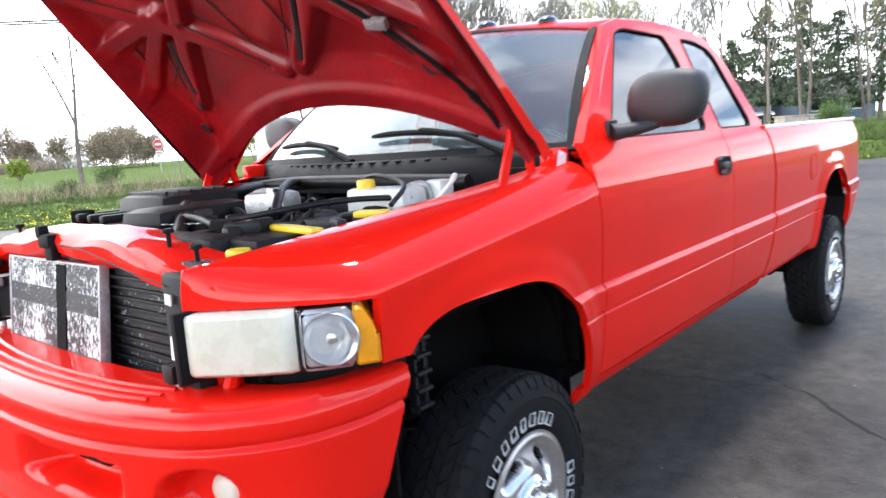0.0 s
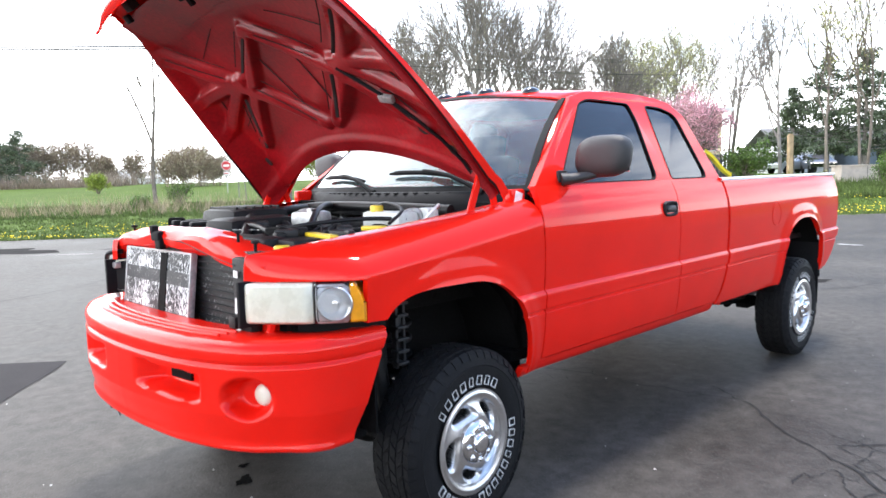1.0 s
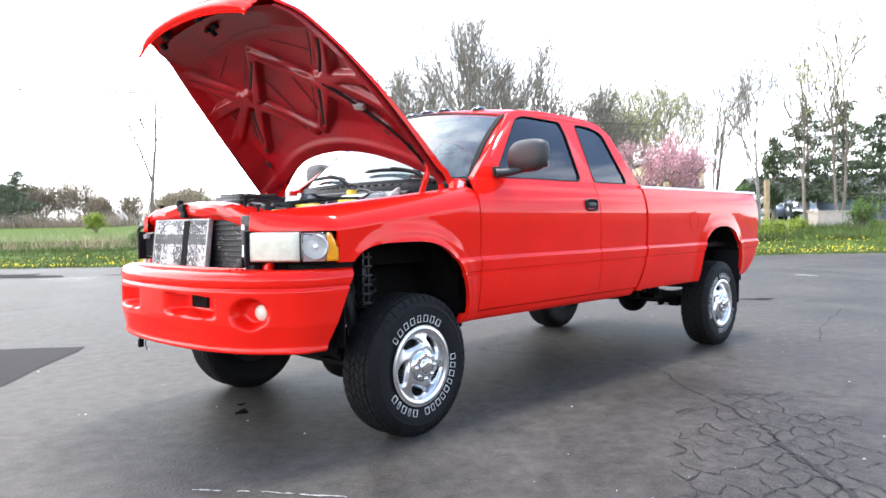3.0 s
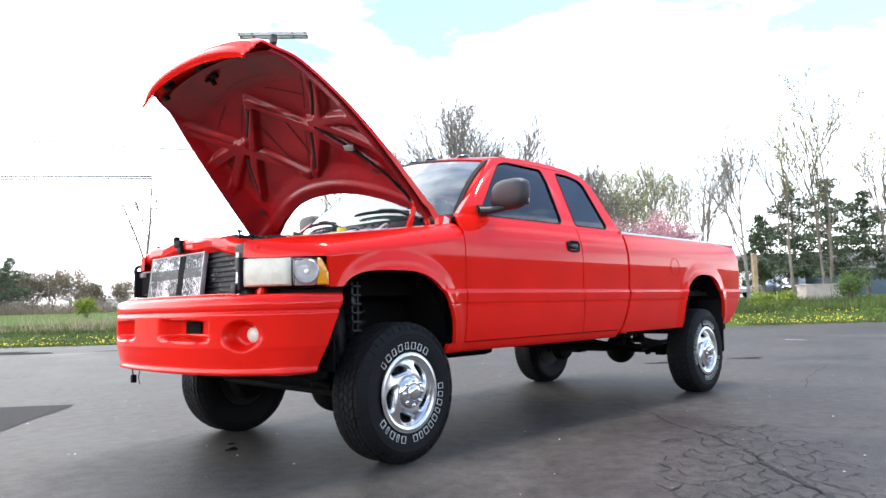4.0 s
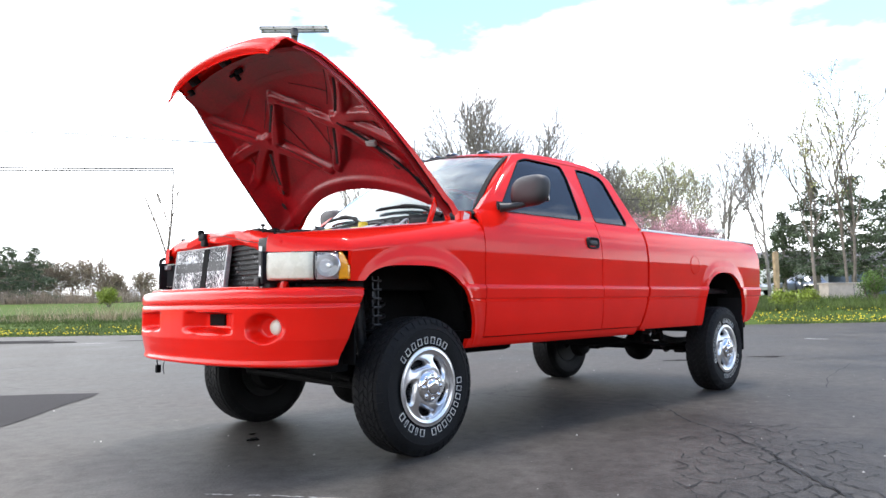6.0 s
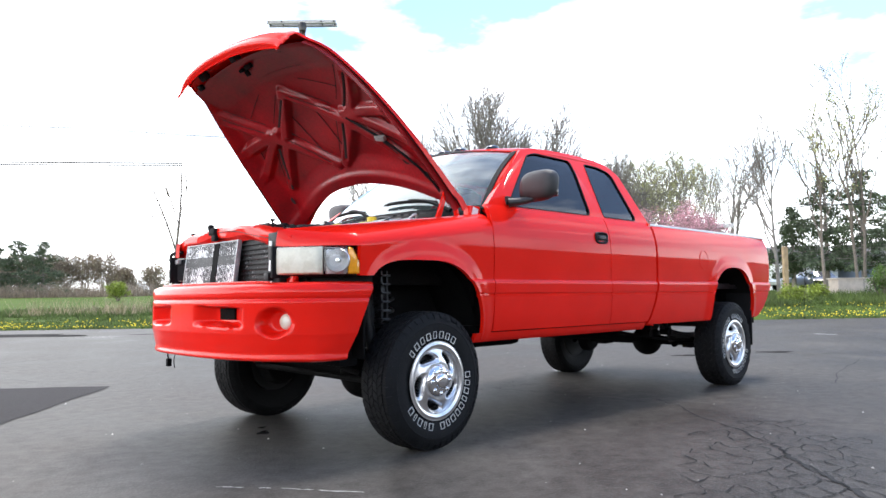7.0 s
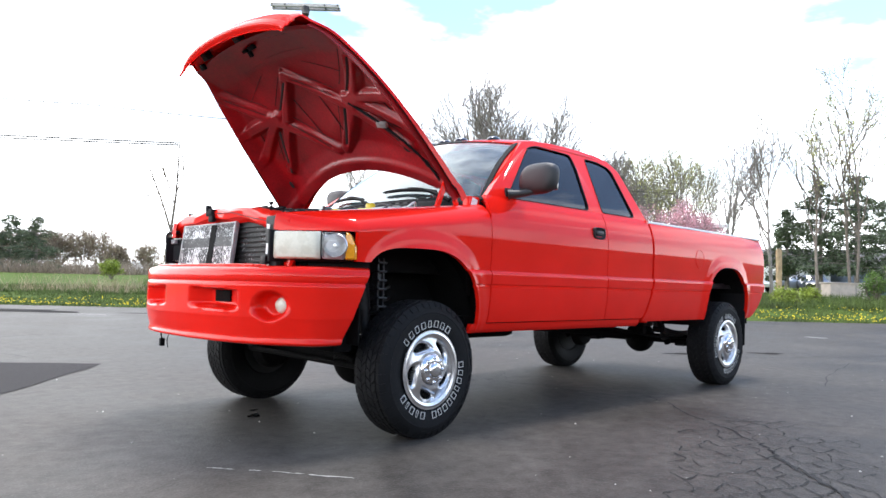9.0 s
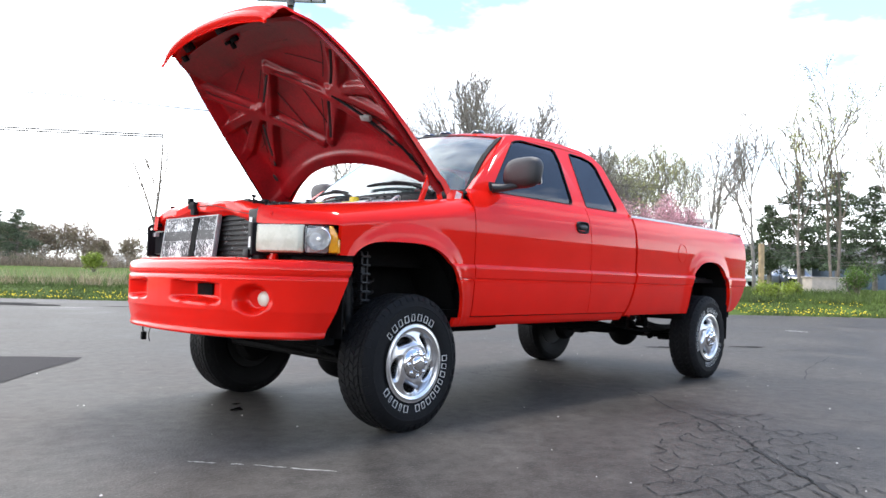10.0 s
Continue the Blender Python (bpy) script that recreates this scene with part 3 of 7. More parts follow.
# ---- bed ----
def bed_side(s):
    low = lambda x: max(arch(x, 3.92, 0.62, 0.455, 0.49, 0.622), 0.622 + 0.30 * max(0, (x - 4.52) / 0.34) ** 1.6 if x > 4.45 else 0.0)
    xs = stations(2.528, 4.862, 150, 3.465, 4.375)
    ob = part("bed_side", side_panel(s, xs, low, plain_low(1.43), warp=lambda x, z: x - tuck(z) * max(0.0, 1 - (x - 2.528) / 0.7)), PAINT, truck)
    bm = bmesh.new()
    box(bm, (3.687, s * 0.852, 1.437), (2.35, 0.088, 0.024), bevel=0.008)
    part("rail_cap", bm, RAIL, ob, "pale bed rail cap")
    bm = bmesh.new()
    box(bm, (3.687, s * 0.79, 1.30), (2.33, 0.03, 0.24), bevel=0.005)
    box(bm, (4.835, s * 0.825, 1.18), (0.03, 0.10, 0.44), bevel=0.01)
    part("bed_wall", bm, PAINT, ob)
    # vertical front edge closes the gap to the cab
    bm = bmesh.new()
    box(bm, (2.546, s * 0.84, 1.10), (0.02, 0.12, 0.62))
    part("bed_front_edge", bm, PAINT, ob)
    bm = bmesh.new()
    box(bm, (4.858, s * 0.858, 1.10), (0.03, 0.075, 0.34), bevel=0.012)
    part("tail_light", bm, TAIL, ob, "red tail light")
    # fuel flap: a round lid on its shallow ring
    if s < 0:
        bm = bmesh.new()
        cx, cz, r = 3.335, 1.165, 0.085
        rows = []
        for k, q in ((0.0, 0.001), (0.90, 0.001), (0.94, -0.003), (0.97, -0.003), (1.0, 0.002), (1.02, 0.0)):
            rows.append([(cx + r * k * math.cos(a), s * (width(cx + r * k * math.cos(a), cz + r * k * math.sin(a)) + q + 0.001), cz + r * k * math.sin(a)) for a in np.linspace(0, 2 * math.pi, 33)[:-1]])
        part("fuel_flap", sheet(rows, closed=True), PAINT, ob, "round red fuel flap")


both(bed_side)
bm = bmesh.new()
box(bm, (3.69, 0, 0.93), (2.34, 1.60, 0.04), bevel=0.005)
for k in range(-6, 7):
    box(bm, (3.69, k * 0.12, 0.958), (2.3, 0.05, 0.016), bevel=0.004)
part("bed_floor", bm, BLACK, truck, "black bed floor")
bm = bmesh.new()
box(bm, (2.56, 0, 1.17), (0.04, 1.6, 0.50), bevel=0.01)
part("bed_front_wall", bm, PAINT, truck)
bm = bmesh.new()
box(bm, (4.85, 0, 1.16), (0.05, 1.62, 0.53), bevel=0.012)
part("tailgate", bm, PAINT, truck, "red tailgate")
bm = bmesh.new()
pts = [(4.80, -0.86, 0.80), (4.93, -0.90, 0.80), (5.02, -0.80, 0.80), (5.06, -0.4, 0.80), (5.07, 0, 0.80), (5.06, 0.4, 0.80), (5.02, 0.80, 0.80), (4.93, 0.90, 0.80), (4.80, 0.86, 0.80)]
curve = bend(pts, 41)
part("rear_bumper", sheet([[(p.x - 0.06 * (k in (0, 3)), p.y * (1 - 0.02 * (k in (0, 3))), p.z + dz) for p in curve] for k, dz in enumerate((0.145, 0.14, 0.085, 0.075))], thick=(-0.03, 0, 0)), PAINT, truck, "red rear bumper")

# ---- front bumper ----
half = bend([(-0.395, -0.900, 0), (-0.55, -0.897, 0), (-0.72, -0.852, 0), (-0.86, -0.745, 0), (-0.945, -0.60, 0), (-1.003, -0.40, 0), (-1.03, -0.17, 0), (-1.036, 0.0, 0)], 110)
plan = half + [Vector((p.x, -p.y, 0)) for p in reversed(half[:-1])]
outs = []
for i, p in enumerate(plan):
    d = plan[min(i + 1, len(plan) - 1)] - plan[max(i - 1, 0)]
    nrm = Vector((d.y, -d.x, 0)).normalized()
    outs.append(nrm if nrm.dot(p - Vector((-0.3, 0, 0))) > 0 else -nrm)
LIP = ((.950, .21), (.954, .15), (.952, .08), (.946, .035), (.936, .012), (.922, .003), (.905, .0), (.885, .001), (.873, .003), (.869, .009), (.864, .009), (.859, .003),
       *[(.852 - .007 * k, .0) for k in range(25)], (.677, .002), (.670, .004), (.663, .005), (.656, .007), (.645, .008), (.62, .013), (.600, .018), (.588, .020), (.576, .020), (.566, .017), (.558, .015), (.550, .019), (.544, .05), (.538, .09))


def pocket(y, z):
    """Depth of the tow-hook and fog-lamp pockets."""
    a = abs(y)
    h = z - 0.775 + 0.03 * (a - 0.35)
    across = 1 - ease(0.62, 1.05, (a - 0.335) / 0.205) if a > 0.335 else 1 - ease(0.50, 1.05, (0.335 - a) / 0.190)
    along = 1 - (ease(0.88, 1.04, h / 0.052) if h > 0 else ease(0.55, 1.06, -h / 0.056))
    d = 0.095 * across * along
    round_ = math.hypot((a - 0.712) / (0.088 if a < 0.712 else 0.072), (z - 0.746) / 0.080)
    return d + 0.085 * (1 - ease(0.62, 1.02, round_))


rows = []
for z, inset in LIP:
    row = []
    for i, (p, nrm) in enumerate(zip(plan, outs)):
        end = min(i, len(plan) - 1 - i) / 40
        shelf = inset if z < 0.94 else inset * (0.3 + 0.7 * ease(0.3, 1.4, end))
        q = p - nrm * (shelf + pocket(p.y, z))
        q.x -= max(0, 0.93 - z) * 0.45 * (1 - ease(0, 1, end))
        row.append((q.x, q.y, z))
    rows.append(row)
bm = sheet(rows)
rim = [e for e in bm.edges if e.is_boundary]
for v in bmesh.ops.extrude_edge_only(bm, edges=rim)["geom"]:
    if isinstance(v, bmesh.types.BMVert):
        v.co += (Vector((-0.35, 0, v.co.z)) - v.co).normalized() * 0.03
bumper = part("front_bumper", bm, PAINT, truck, "red moulded front bumper", smooth=60)
for k, h in enumerate((0.0, 0.012, 0.024)):
    bm = bmesh.new()
    pts = [(p.x + 0.07 + 0.035 * k, p.y, 0.9535) for p in plan if abs(p.y) < 0.56]
    tube(bm, pts, 0.007, 6)
    part("ridge", bm, PAINT, bumper)


def lamp_round(s):
    bm = bmesh.new()
    lathe(bm, [(0.0, -0.016), (0.02, -0.015), (0.034, -0.009), (0.040, 0.0), (0.040, 0.03), (0.0, 0.03)], (0, 0, 0), 24, "x")
    bmesh.ops.transform(bm, matrix=pose(-0.815, s * 0.712, 0.748, 0, 0, s * -14), verts=bm.verts[:])
    part("fog_lamp", bm, HAZED, bumper, "small round hazed fog lamp")
    bm = bmesh.new()
    box(bm, (-0.918, s * 0.322, 0.787), (0.022, 0.130, 0.062), Matrix.Rotation(-s * 0.115, 4, "Z"), bevel=0.004)
    part("tow_slot", bm, UNDER, bumper, "black tow hook slot")


both(lamp_round)

# ---- headlights ----
def lamp_line(f):
    """Point on the lens line: 0 beside the grille, 1 at the amber end."""
    a, b = Vector((-0.806, -0.612, 0)), Vector((-0.504, -0.912, 0))
    n = Vector((-0.742, -0.670, 0))
    return a.lerp(b, f) + n * (0.030 * math.sin(math.pi * f) + 0.022)


def lamp_block(f0, f1, z0, z1, n, push, mirror_s, back=0.0, crown=0.012):
    rows = []
    zs = [z0, z0 + 0.004, z0 + 0.012, (z0 + z1) / 2 - 0.03, (z0 + z1) / 2, (z0 + z1) / 2 + 0.03, z1 - 0.012, z1 - 0.004, z1]
    sink = [0.05, 0.010, 0.002, 0.0, 0.0, 0.0, 0.002, 0.010, 0.05]
    nv = Vector((0.742, 0.670, 0))
    for z, k in zip(zs, sink):
        row = []
        for i in range(n + 1):
            f = f0 + (f1 - f0) * i / n
            e = min(i, n - i) / n
            p = lamp_line(f) + nv * (k + push + 0.012 * (1 - ease(0.0, 0.06, e)))
            zz = z
            if f > 0.88:
                zz = min(z, z1 - 0.088 * ((f - 0.88) / 0.12) ** 2.0) if z > (z0 + z1) / 2 else z
            row.append((p.x, p.y * -mirror_s, zz))
        rows.append(row)
    return sheet(rows, thick=(0.05, -mirror_s * 0.045, 0))


def headlight(s):
    bm = lamp_block(0.0, 0.93, 0.984, 1.134, 24, 0.03, s)
    base = part("headlight", bm, BLACK, truck, "wide headlight with a yellowed lens and amber corner")
    part("main_lens", lamp_block(0.0, 0.575, 0.990, 1.140, 16, 0.0, s), HAZED, base, "yellowed cloudy lens")
    part("corner_reflector", lamp_block(0.60, 0.86, 0.996, 1.126, 10, 0.022, s), RAIL, base, "silver reflector")
    for f, z, r in ((0.735, 1.064, 0.060),):
        bm = bmesh.new()
        lathe(bm, [(r * 1.06, -0.002), (r, -0.006), (r * 0.92, 0.000), (r * 0.7, 0.010), (r * 0.4, 0.017), (0.013, 0.019), (0.012, 0.002), (0.0, 0.000)], (0, 0, 0), 28, "x")
        p = lamp_line(f)
        bmesh.ops.transform(bm, matrix=pose(p.x + 0.012, p.y * -s, z, 0, 0, -s * 42), verts=bm.verts[:])
        part("reflector_bowl", bm, ALLOY, base)
    part("corner_lens", lamp_block(0.585, 0.87, 0.990, 1.140, 10, 0.0, s), LENS, base, "clear corner lens")
    part("amber_lens", lamp_block(0.868, 1.0, 0.990, 1.138, 8, 0.0, s), AMBER, base, "amber side lens")
    part("inner_side", box(bmesh.new(), (-0.765, s * 0.606, 1.06), (0.14, 0.020, 0.170), None, 0.006), TRIM, base)
    part("housing", box(bmesh.new(), (-0.630, s * 0.690, 1.045), (0.09, 0.32, 0.130), Matrix.Rotation(-s * 0.75, 4, "Z"), 0.01), BLACK, base)
    # dark gap below, with the mounting rail
    rows = [[(lamp_line(f).x + 0.09, (lamp_line(f).y + 0.08) * -s, z) for f in np.linspace(-0.05, 1.12, 14)] for z in (0.93, 0.985)]
    part("lower_filler", sheet(rows), TRIM, base)


both(headlight)

# ---- radiator support, condenser, radiator ----
sup = bend([(-0.60, 0.80, 1.19), (-0.72, 0.70, 1.225), (-0.745, 0.45, 1.275), (-0.75, 0.15, 1.295), (-0.75, -0.15, 1.29), (-0.745, -0.40, 1.255), (-0.73, -0.56, 1.215)], 40)
rows = []
for dx, dz in ((0.0, -0.07), (-0.028, -0.055), (-0.034, -0.02), (-0.022, 0.0), (0.03, 0.012), (0.10, 0.012), (0.15, 0.0), (0.155, -0.04)):
    rows.append([(p.x + dx, p.y, p.z + dz + 0.008 * math.sin(p.y * 17 + dx * 30)) for p in sup])
support = part("radiator_support", sheet(rows, thick=(0.01, 0, -0.01)), PAINT, truck, "red pressed radiator support")
for s in (-1, 1):
    bm = bmesh.new()
    box(bm, (-0.70, s * 0.60, 1.07), (0.07, 0.05, 0.30), bevel=0.012)
    tube(bm, [(-0.74, s * 0.64, 1.20), (-0.70, s * 0.68, 1.10), (-0.73, s * 0.64, 0.95)], 0.02, 8)
    part("upright", bm, PAINT, support)
bm = bmesh.new()
box(bm, (-0.785, 0.115, 1.278), (0.04, 0.075, 0.045), bevel=0.012)
box(bm, (-0.79, 0.140, 1.305), (0.035, 0.032, 0.04), bevel=0.012)
box(bm, (-0.785, 0.10, 1.245), (0.03, 0.05, 0.05), bevel=0.008)
part("hood_latch", bm, TRIM, support, "black hood latch")
for y, z in ((0.56, 1.275), (-0.40, 1.285), (-0.52, 1.25)):
    bm = bmesh.new()
    lathe(bm, [(0.0, 0.032), (0.014, 0.032), (0.016, 0.022), (0.006, 0.018), (0.006, -0.02), (0.0, -0.02)], (-0.70, y, z), 12, "z")
    part("rubber_stop", bm, TRIM, support, "black rubber bump stop")
bm = bmesh.new()
tube(bm, bend([(-0.79, 0.05, 1.27), (-0.80, -0.15, 1.262), (-0.80, -0.35, 1.225), (-0.79, -0.52, 1.195)], 20), 0.0020, 6)
part("release_cable", bm, STEEL, support, "thin bare hood release cable")

bm = bmesh.new()
box(bm, (0, 0, 0), (0.022, 0.627, 0.29), bevel=0.003)
tilt = pose(-0.772, 0.177, 1.062, 0, 7, 0)
bmesh.ops.transform(bm, matrix=tilt, verts=bm.verts[:])
condenser = part("condenser", bm, FINS, truck, "air-conditioning condenser with bent flaking silver fins")
bm = bmesh.new()
for c, d in (((0, -0.317, 0), (0.03, 0.007, 0.31)), ((0, 0.317, 0), (0.03, 0.007, 0.30)), ((0, 0, 0.149), (0.03, 0.64, 0.007))):
    box(bm, c, d, bevel=0.003)
bmesh.ops.transform(bm, matrix=tilt, verts=bm.verts[:])
part("condenser_frame", bm, CAST, condenser, "thin aluminium frame")
bm = bmesh.new()
for c, d in (((-0.013, -0.075, 0), (0.004, 0.062, 0.282)),):
    box(bm, c, d)
bmesh.ops.transform(bm, matrix=tilt, verts=bm.verts[:])
cross = part("grille_shadow_cross", bm, UNDER, condenser, "clean dark band left by the grille")
for z, h in ((0.036, 0.058), (-0.118, 0.012)):
    bm = bmesh.new()
    box(bm, (-0.012, 0.0, z), (0.003, 0.61, h))
    bmesh.ops.transform(bm, matrix=tilt, verts=bm.verts[:])
    part("crushed_fin_band", bm, CORE, cross, "dark band of crushed fins")
bm = bmesh.new()
box(bm, (-0.70, 0.0, 1.06), (0.05, 1.16, 0.36))
radiator = part("radiator", bm, CORE, truck, "black finned radiator")
for k in range(11):
    part("cooling_tube", box(bmesh.new(), (-0.735, -0.30, 0.925 + k * 0.0285), (0.012, 0.40, 0.009), None, 0.002), BLACK, radiator)
bm = bmesh.new()
box(bm, (-0.762, -0.548, 1.06), (0.05, 0.115, 0.33), bevel=0.012)
box(bm, (-0.80, -0.525, 0.985), (0.04, 0.05, 0.05), bevel=0.012)
bracket = part("side_bracket", bm, BLACK, radiator, "black plastic side bracket")
for y, z, h in ((-0.535, 1.165, 0.026), (-0.535, 1.045, 0.058), (-0.535, 0.955, 0.02)):
    bm = bmesh.new()
    box(bm, (-0.797, y, z), (0.003, 0.026, h), Matrix.Rotation(0.1, 4, "X"))
    part("label", bm, WHITE, bracket, "torn white label")
bm = bmesh.new()
tube(bm, bend([(-0.77, 0.60, 1.12), (-0.80, 0.64, 1.10), (-0.80, 0.66, 1.05), (-0.78, 0.63, 0.98), (-0.78, 0.62, 0.93)], 16), 0.012, 8)
box(bm, (-0.79, 0.61, 1.115), (0.03, 0.09, 0.028), bevel=0.005)
part("pipe", bm, CAST, condenser, "bare metal refrigerant pipe")
bm = bmesh.new()
tube(bm, bend([(-0.76, 0.58, 1.18), (-0.80, 0.65, 1.17), (-0.79, 0.68, 1.12), (-0.76, 0.62, 1.08)], 14), 0.012, 8)
part("wire_loom", bm, HOSE, condenser)

# ---- hood, raised about its hinges ----
OPEN = radians(48.6)


def opened(x, y, z):
    c, s = math.cos(OPEN), math.sin(OPEN)
    dx, dz = x - 0.60, z - 1.405
    return Vector((0.409 + c * dx + s * dz, y, 1.439 - s * dx + c * dz))


def hood_xyz(u, v):
    """Closed hood: u across (-1..1), v from the rear edge (0) to the nose (1)."""
    e = 1 - u * u
    y_rear, y_front = 0.842, 0.628
    xr, xf = 0.60 - 0.30 * e, -0.790 - 0.062 * e ** 0.8
    x = xr + (xf - xr) * v
    t = min(1, max(0, (0.60 - x) / 1.39))
    w = y_rear + (y_front - y_rear) * t ** 3.6 + 0.008 * math.sin(math.pi * t)
    z = inner_line(min(x, 0.5))[1] + 0.012 * (x > 0.5)
    crown = 0.085 * (1 - v) + 0.022 * v + 0.05 * math.sin(math.pi * v) * 0.6
    z += crown * (1 - abs(u) ** 2.4) - 0.012 * ease(0.93, 1.0, abs(u)) - 0.050 * ease(0.84, 1.0, v) ** 2
    return x, w * u, z


US = [math.sin(math.pi / 2 * k / 28) for k in range(-28, 29)]
VS = [k / 36 for k in range(37)]
rows = [[opened(*hood_xyz(u, v)) for u in US] for v in VS]
for f in (0.05, 0.12, 0.2, 0.3, 0.4, 0.47, 0.5, 0.53, 0.6, 0.68, 0.71, 0.74, 0.8, 0.88, 0.94, 0.98, 1.0):
    row = []
    for u in US:
        x, y, z = hood_xyz(u, 1.0)
        bulge = 0.050 * math.sin(math.pi * min(1, f * 0.62 + 0.1)) - 0.018 * (abs(f - 0.5) < 0.035) - 0.018 * (abs(f - 0.71) < 0.035)
        row.append(opened(x - bulge * (1 - 0.5 * abs(u) ** 6) - 0.015 * f * (1 - u * u) + 0.02 * f * u ** 4, y * (1 - 0.03 * f), z - 0.150 * f + 0.014 * f * max(0.0, u) ** 3))
    rows.append(row)
# rolled lower lip of the nose
for back, drop in ((0.006, 0.006), (0.018, 0.009), (0.034, 0.008), (0.046, 0.001)):
    row = []
    for u in US:
        x, y, z = hood_xyz(u, 1.0)
        bulge = 0.050 * math.sin(math.pi * 0.72)
        row.append(opened(x - bulge * (1 - 0.5 * abs(u) ** 6) - 0.015 * (1 - u * u) + 0.02 * u ** 4 + back * (1 - 0.8 * u ** 6), y * 0.97 * (1 - 0.2 * back), z - 0.150 + 0.014 * max(0.0, u) ** 3 - drop * (1 - 0.8 * u ** 6)))
    rows.append(row)
dn = opened(0, 0, -1) - opened(0, 0, 0)
hood = part("hood", sheet(rows, thick=dn * 0.018), PAINT, truck, "red hood raised on its hinges")

RIBS = []
for s in (-1, 1):
    RIBS += [((s * 0.95, 0.80), (s * 0.05, 0.15)), ((0.0, 0.69), (s * 0.74, 0.22)), ((s * 0.46, 0.485), (s * 0.96, 0.55)), ((s * 0.46, 0.49), (s * 0.96, 0.36))]


def near_rib(u, v, w=0.050):
    best = 9.0
    for (a, b), (c, d) in RIBS:
        t = ((u - a) * (c - a) * 0.49 + (v - b) * (d - b)) / (0.49 * (c - a) ** 2 + (d - b) ** 2)
        t = min(1, max(0, t))
        best = min(best, math.hypot((u - a - t * (c - a)) * 0.7, v - b - t * (d - b)))
    edge = min((1 - abs(u)) * 0.7 * 0.8, v * 0.42, (1 - v) * 0.36)
    return min(best / w, edge / 0.085)


LANES = []
for s in (-1, 1):
    LANES += [((s * 0.90, 0.765), (s * 0.55, 0.545)), ((s * 0.37, 0.43), (s * 0.10, 0.185)), ((s * 0.06, 0.655), (s * 0.35, 0.52)), ((s * 0.54, 0.42), (s * 0.70, 0.25))]


def near_lane(u, v, w=0.013):
    """Distance to the slotted channels pressed along the ribs."""
    best = 9.0
    for (a, b), (c, d) in LANES:
        t = ((u - a) * (c - a) * 0.49 + (v - b) * (d - b)) / (0.49 * (c - a) ** 2 + (d - b) ** 2)
        t = min(1, max(0, t))
        best = min(best, math.hypot((u - a - t * (c - a)) * 0.7, v - b - t * (d - b)))
    return best / w


def flange(u, v):
    """Depth of the turned-down sides, growing towards the hinges."""
    return (0.17 if u > 0 else 0.035) * max(0.0, 1 - v / 0.95) ** 1.5


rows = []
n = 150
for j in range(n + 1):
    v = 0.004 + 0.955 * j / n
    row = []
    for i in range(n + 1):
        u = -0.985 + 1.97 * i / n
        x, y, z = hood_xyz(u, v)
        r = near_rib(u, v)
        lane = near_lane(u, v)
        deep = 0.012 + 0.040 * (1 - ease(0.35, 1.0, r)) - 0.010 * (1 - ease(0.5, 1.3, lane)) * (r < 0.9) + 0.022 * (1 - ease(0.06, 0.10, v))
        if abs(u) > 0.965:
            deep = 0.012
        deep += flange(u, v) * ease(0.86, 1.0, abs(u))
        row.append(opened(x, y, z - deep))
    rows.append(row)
inner_panel = part("inner_panel", sheet(rows), PAINT_SHADED, hood, "dull red pressed inner panel, colour darkened for shade", smooth=70)


def on_hood(u, v, deep):
    x, y, z = hood_xyz(u, v)
    return opened(x, y, z - deep)


def slot_bar(u0, v0, u1, v1, w, mat, name, deep=0.046, label=""):
    n = 8
    rows = []
    for k in range(n + 1):
        f = k / n
        p = on_hood(u0 + (u1 - u0) * f, v0 + (v1 - v0) * f, deep)
        rows.append([p + Vector((0, -w, 0)), p + dn * 0.003 + Vector((0, -w * 0.7, 0)), p + dn * 0.003 + Vector((0, w * 0.7, 0)), p + Vector((0, w, 0))])
    return part(name, sheet(rows), mat, inner_panel, label)


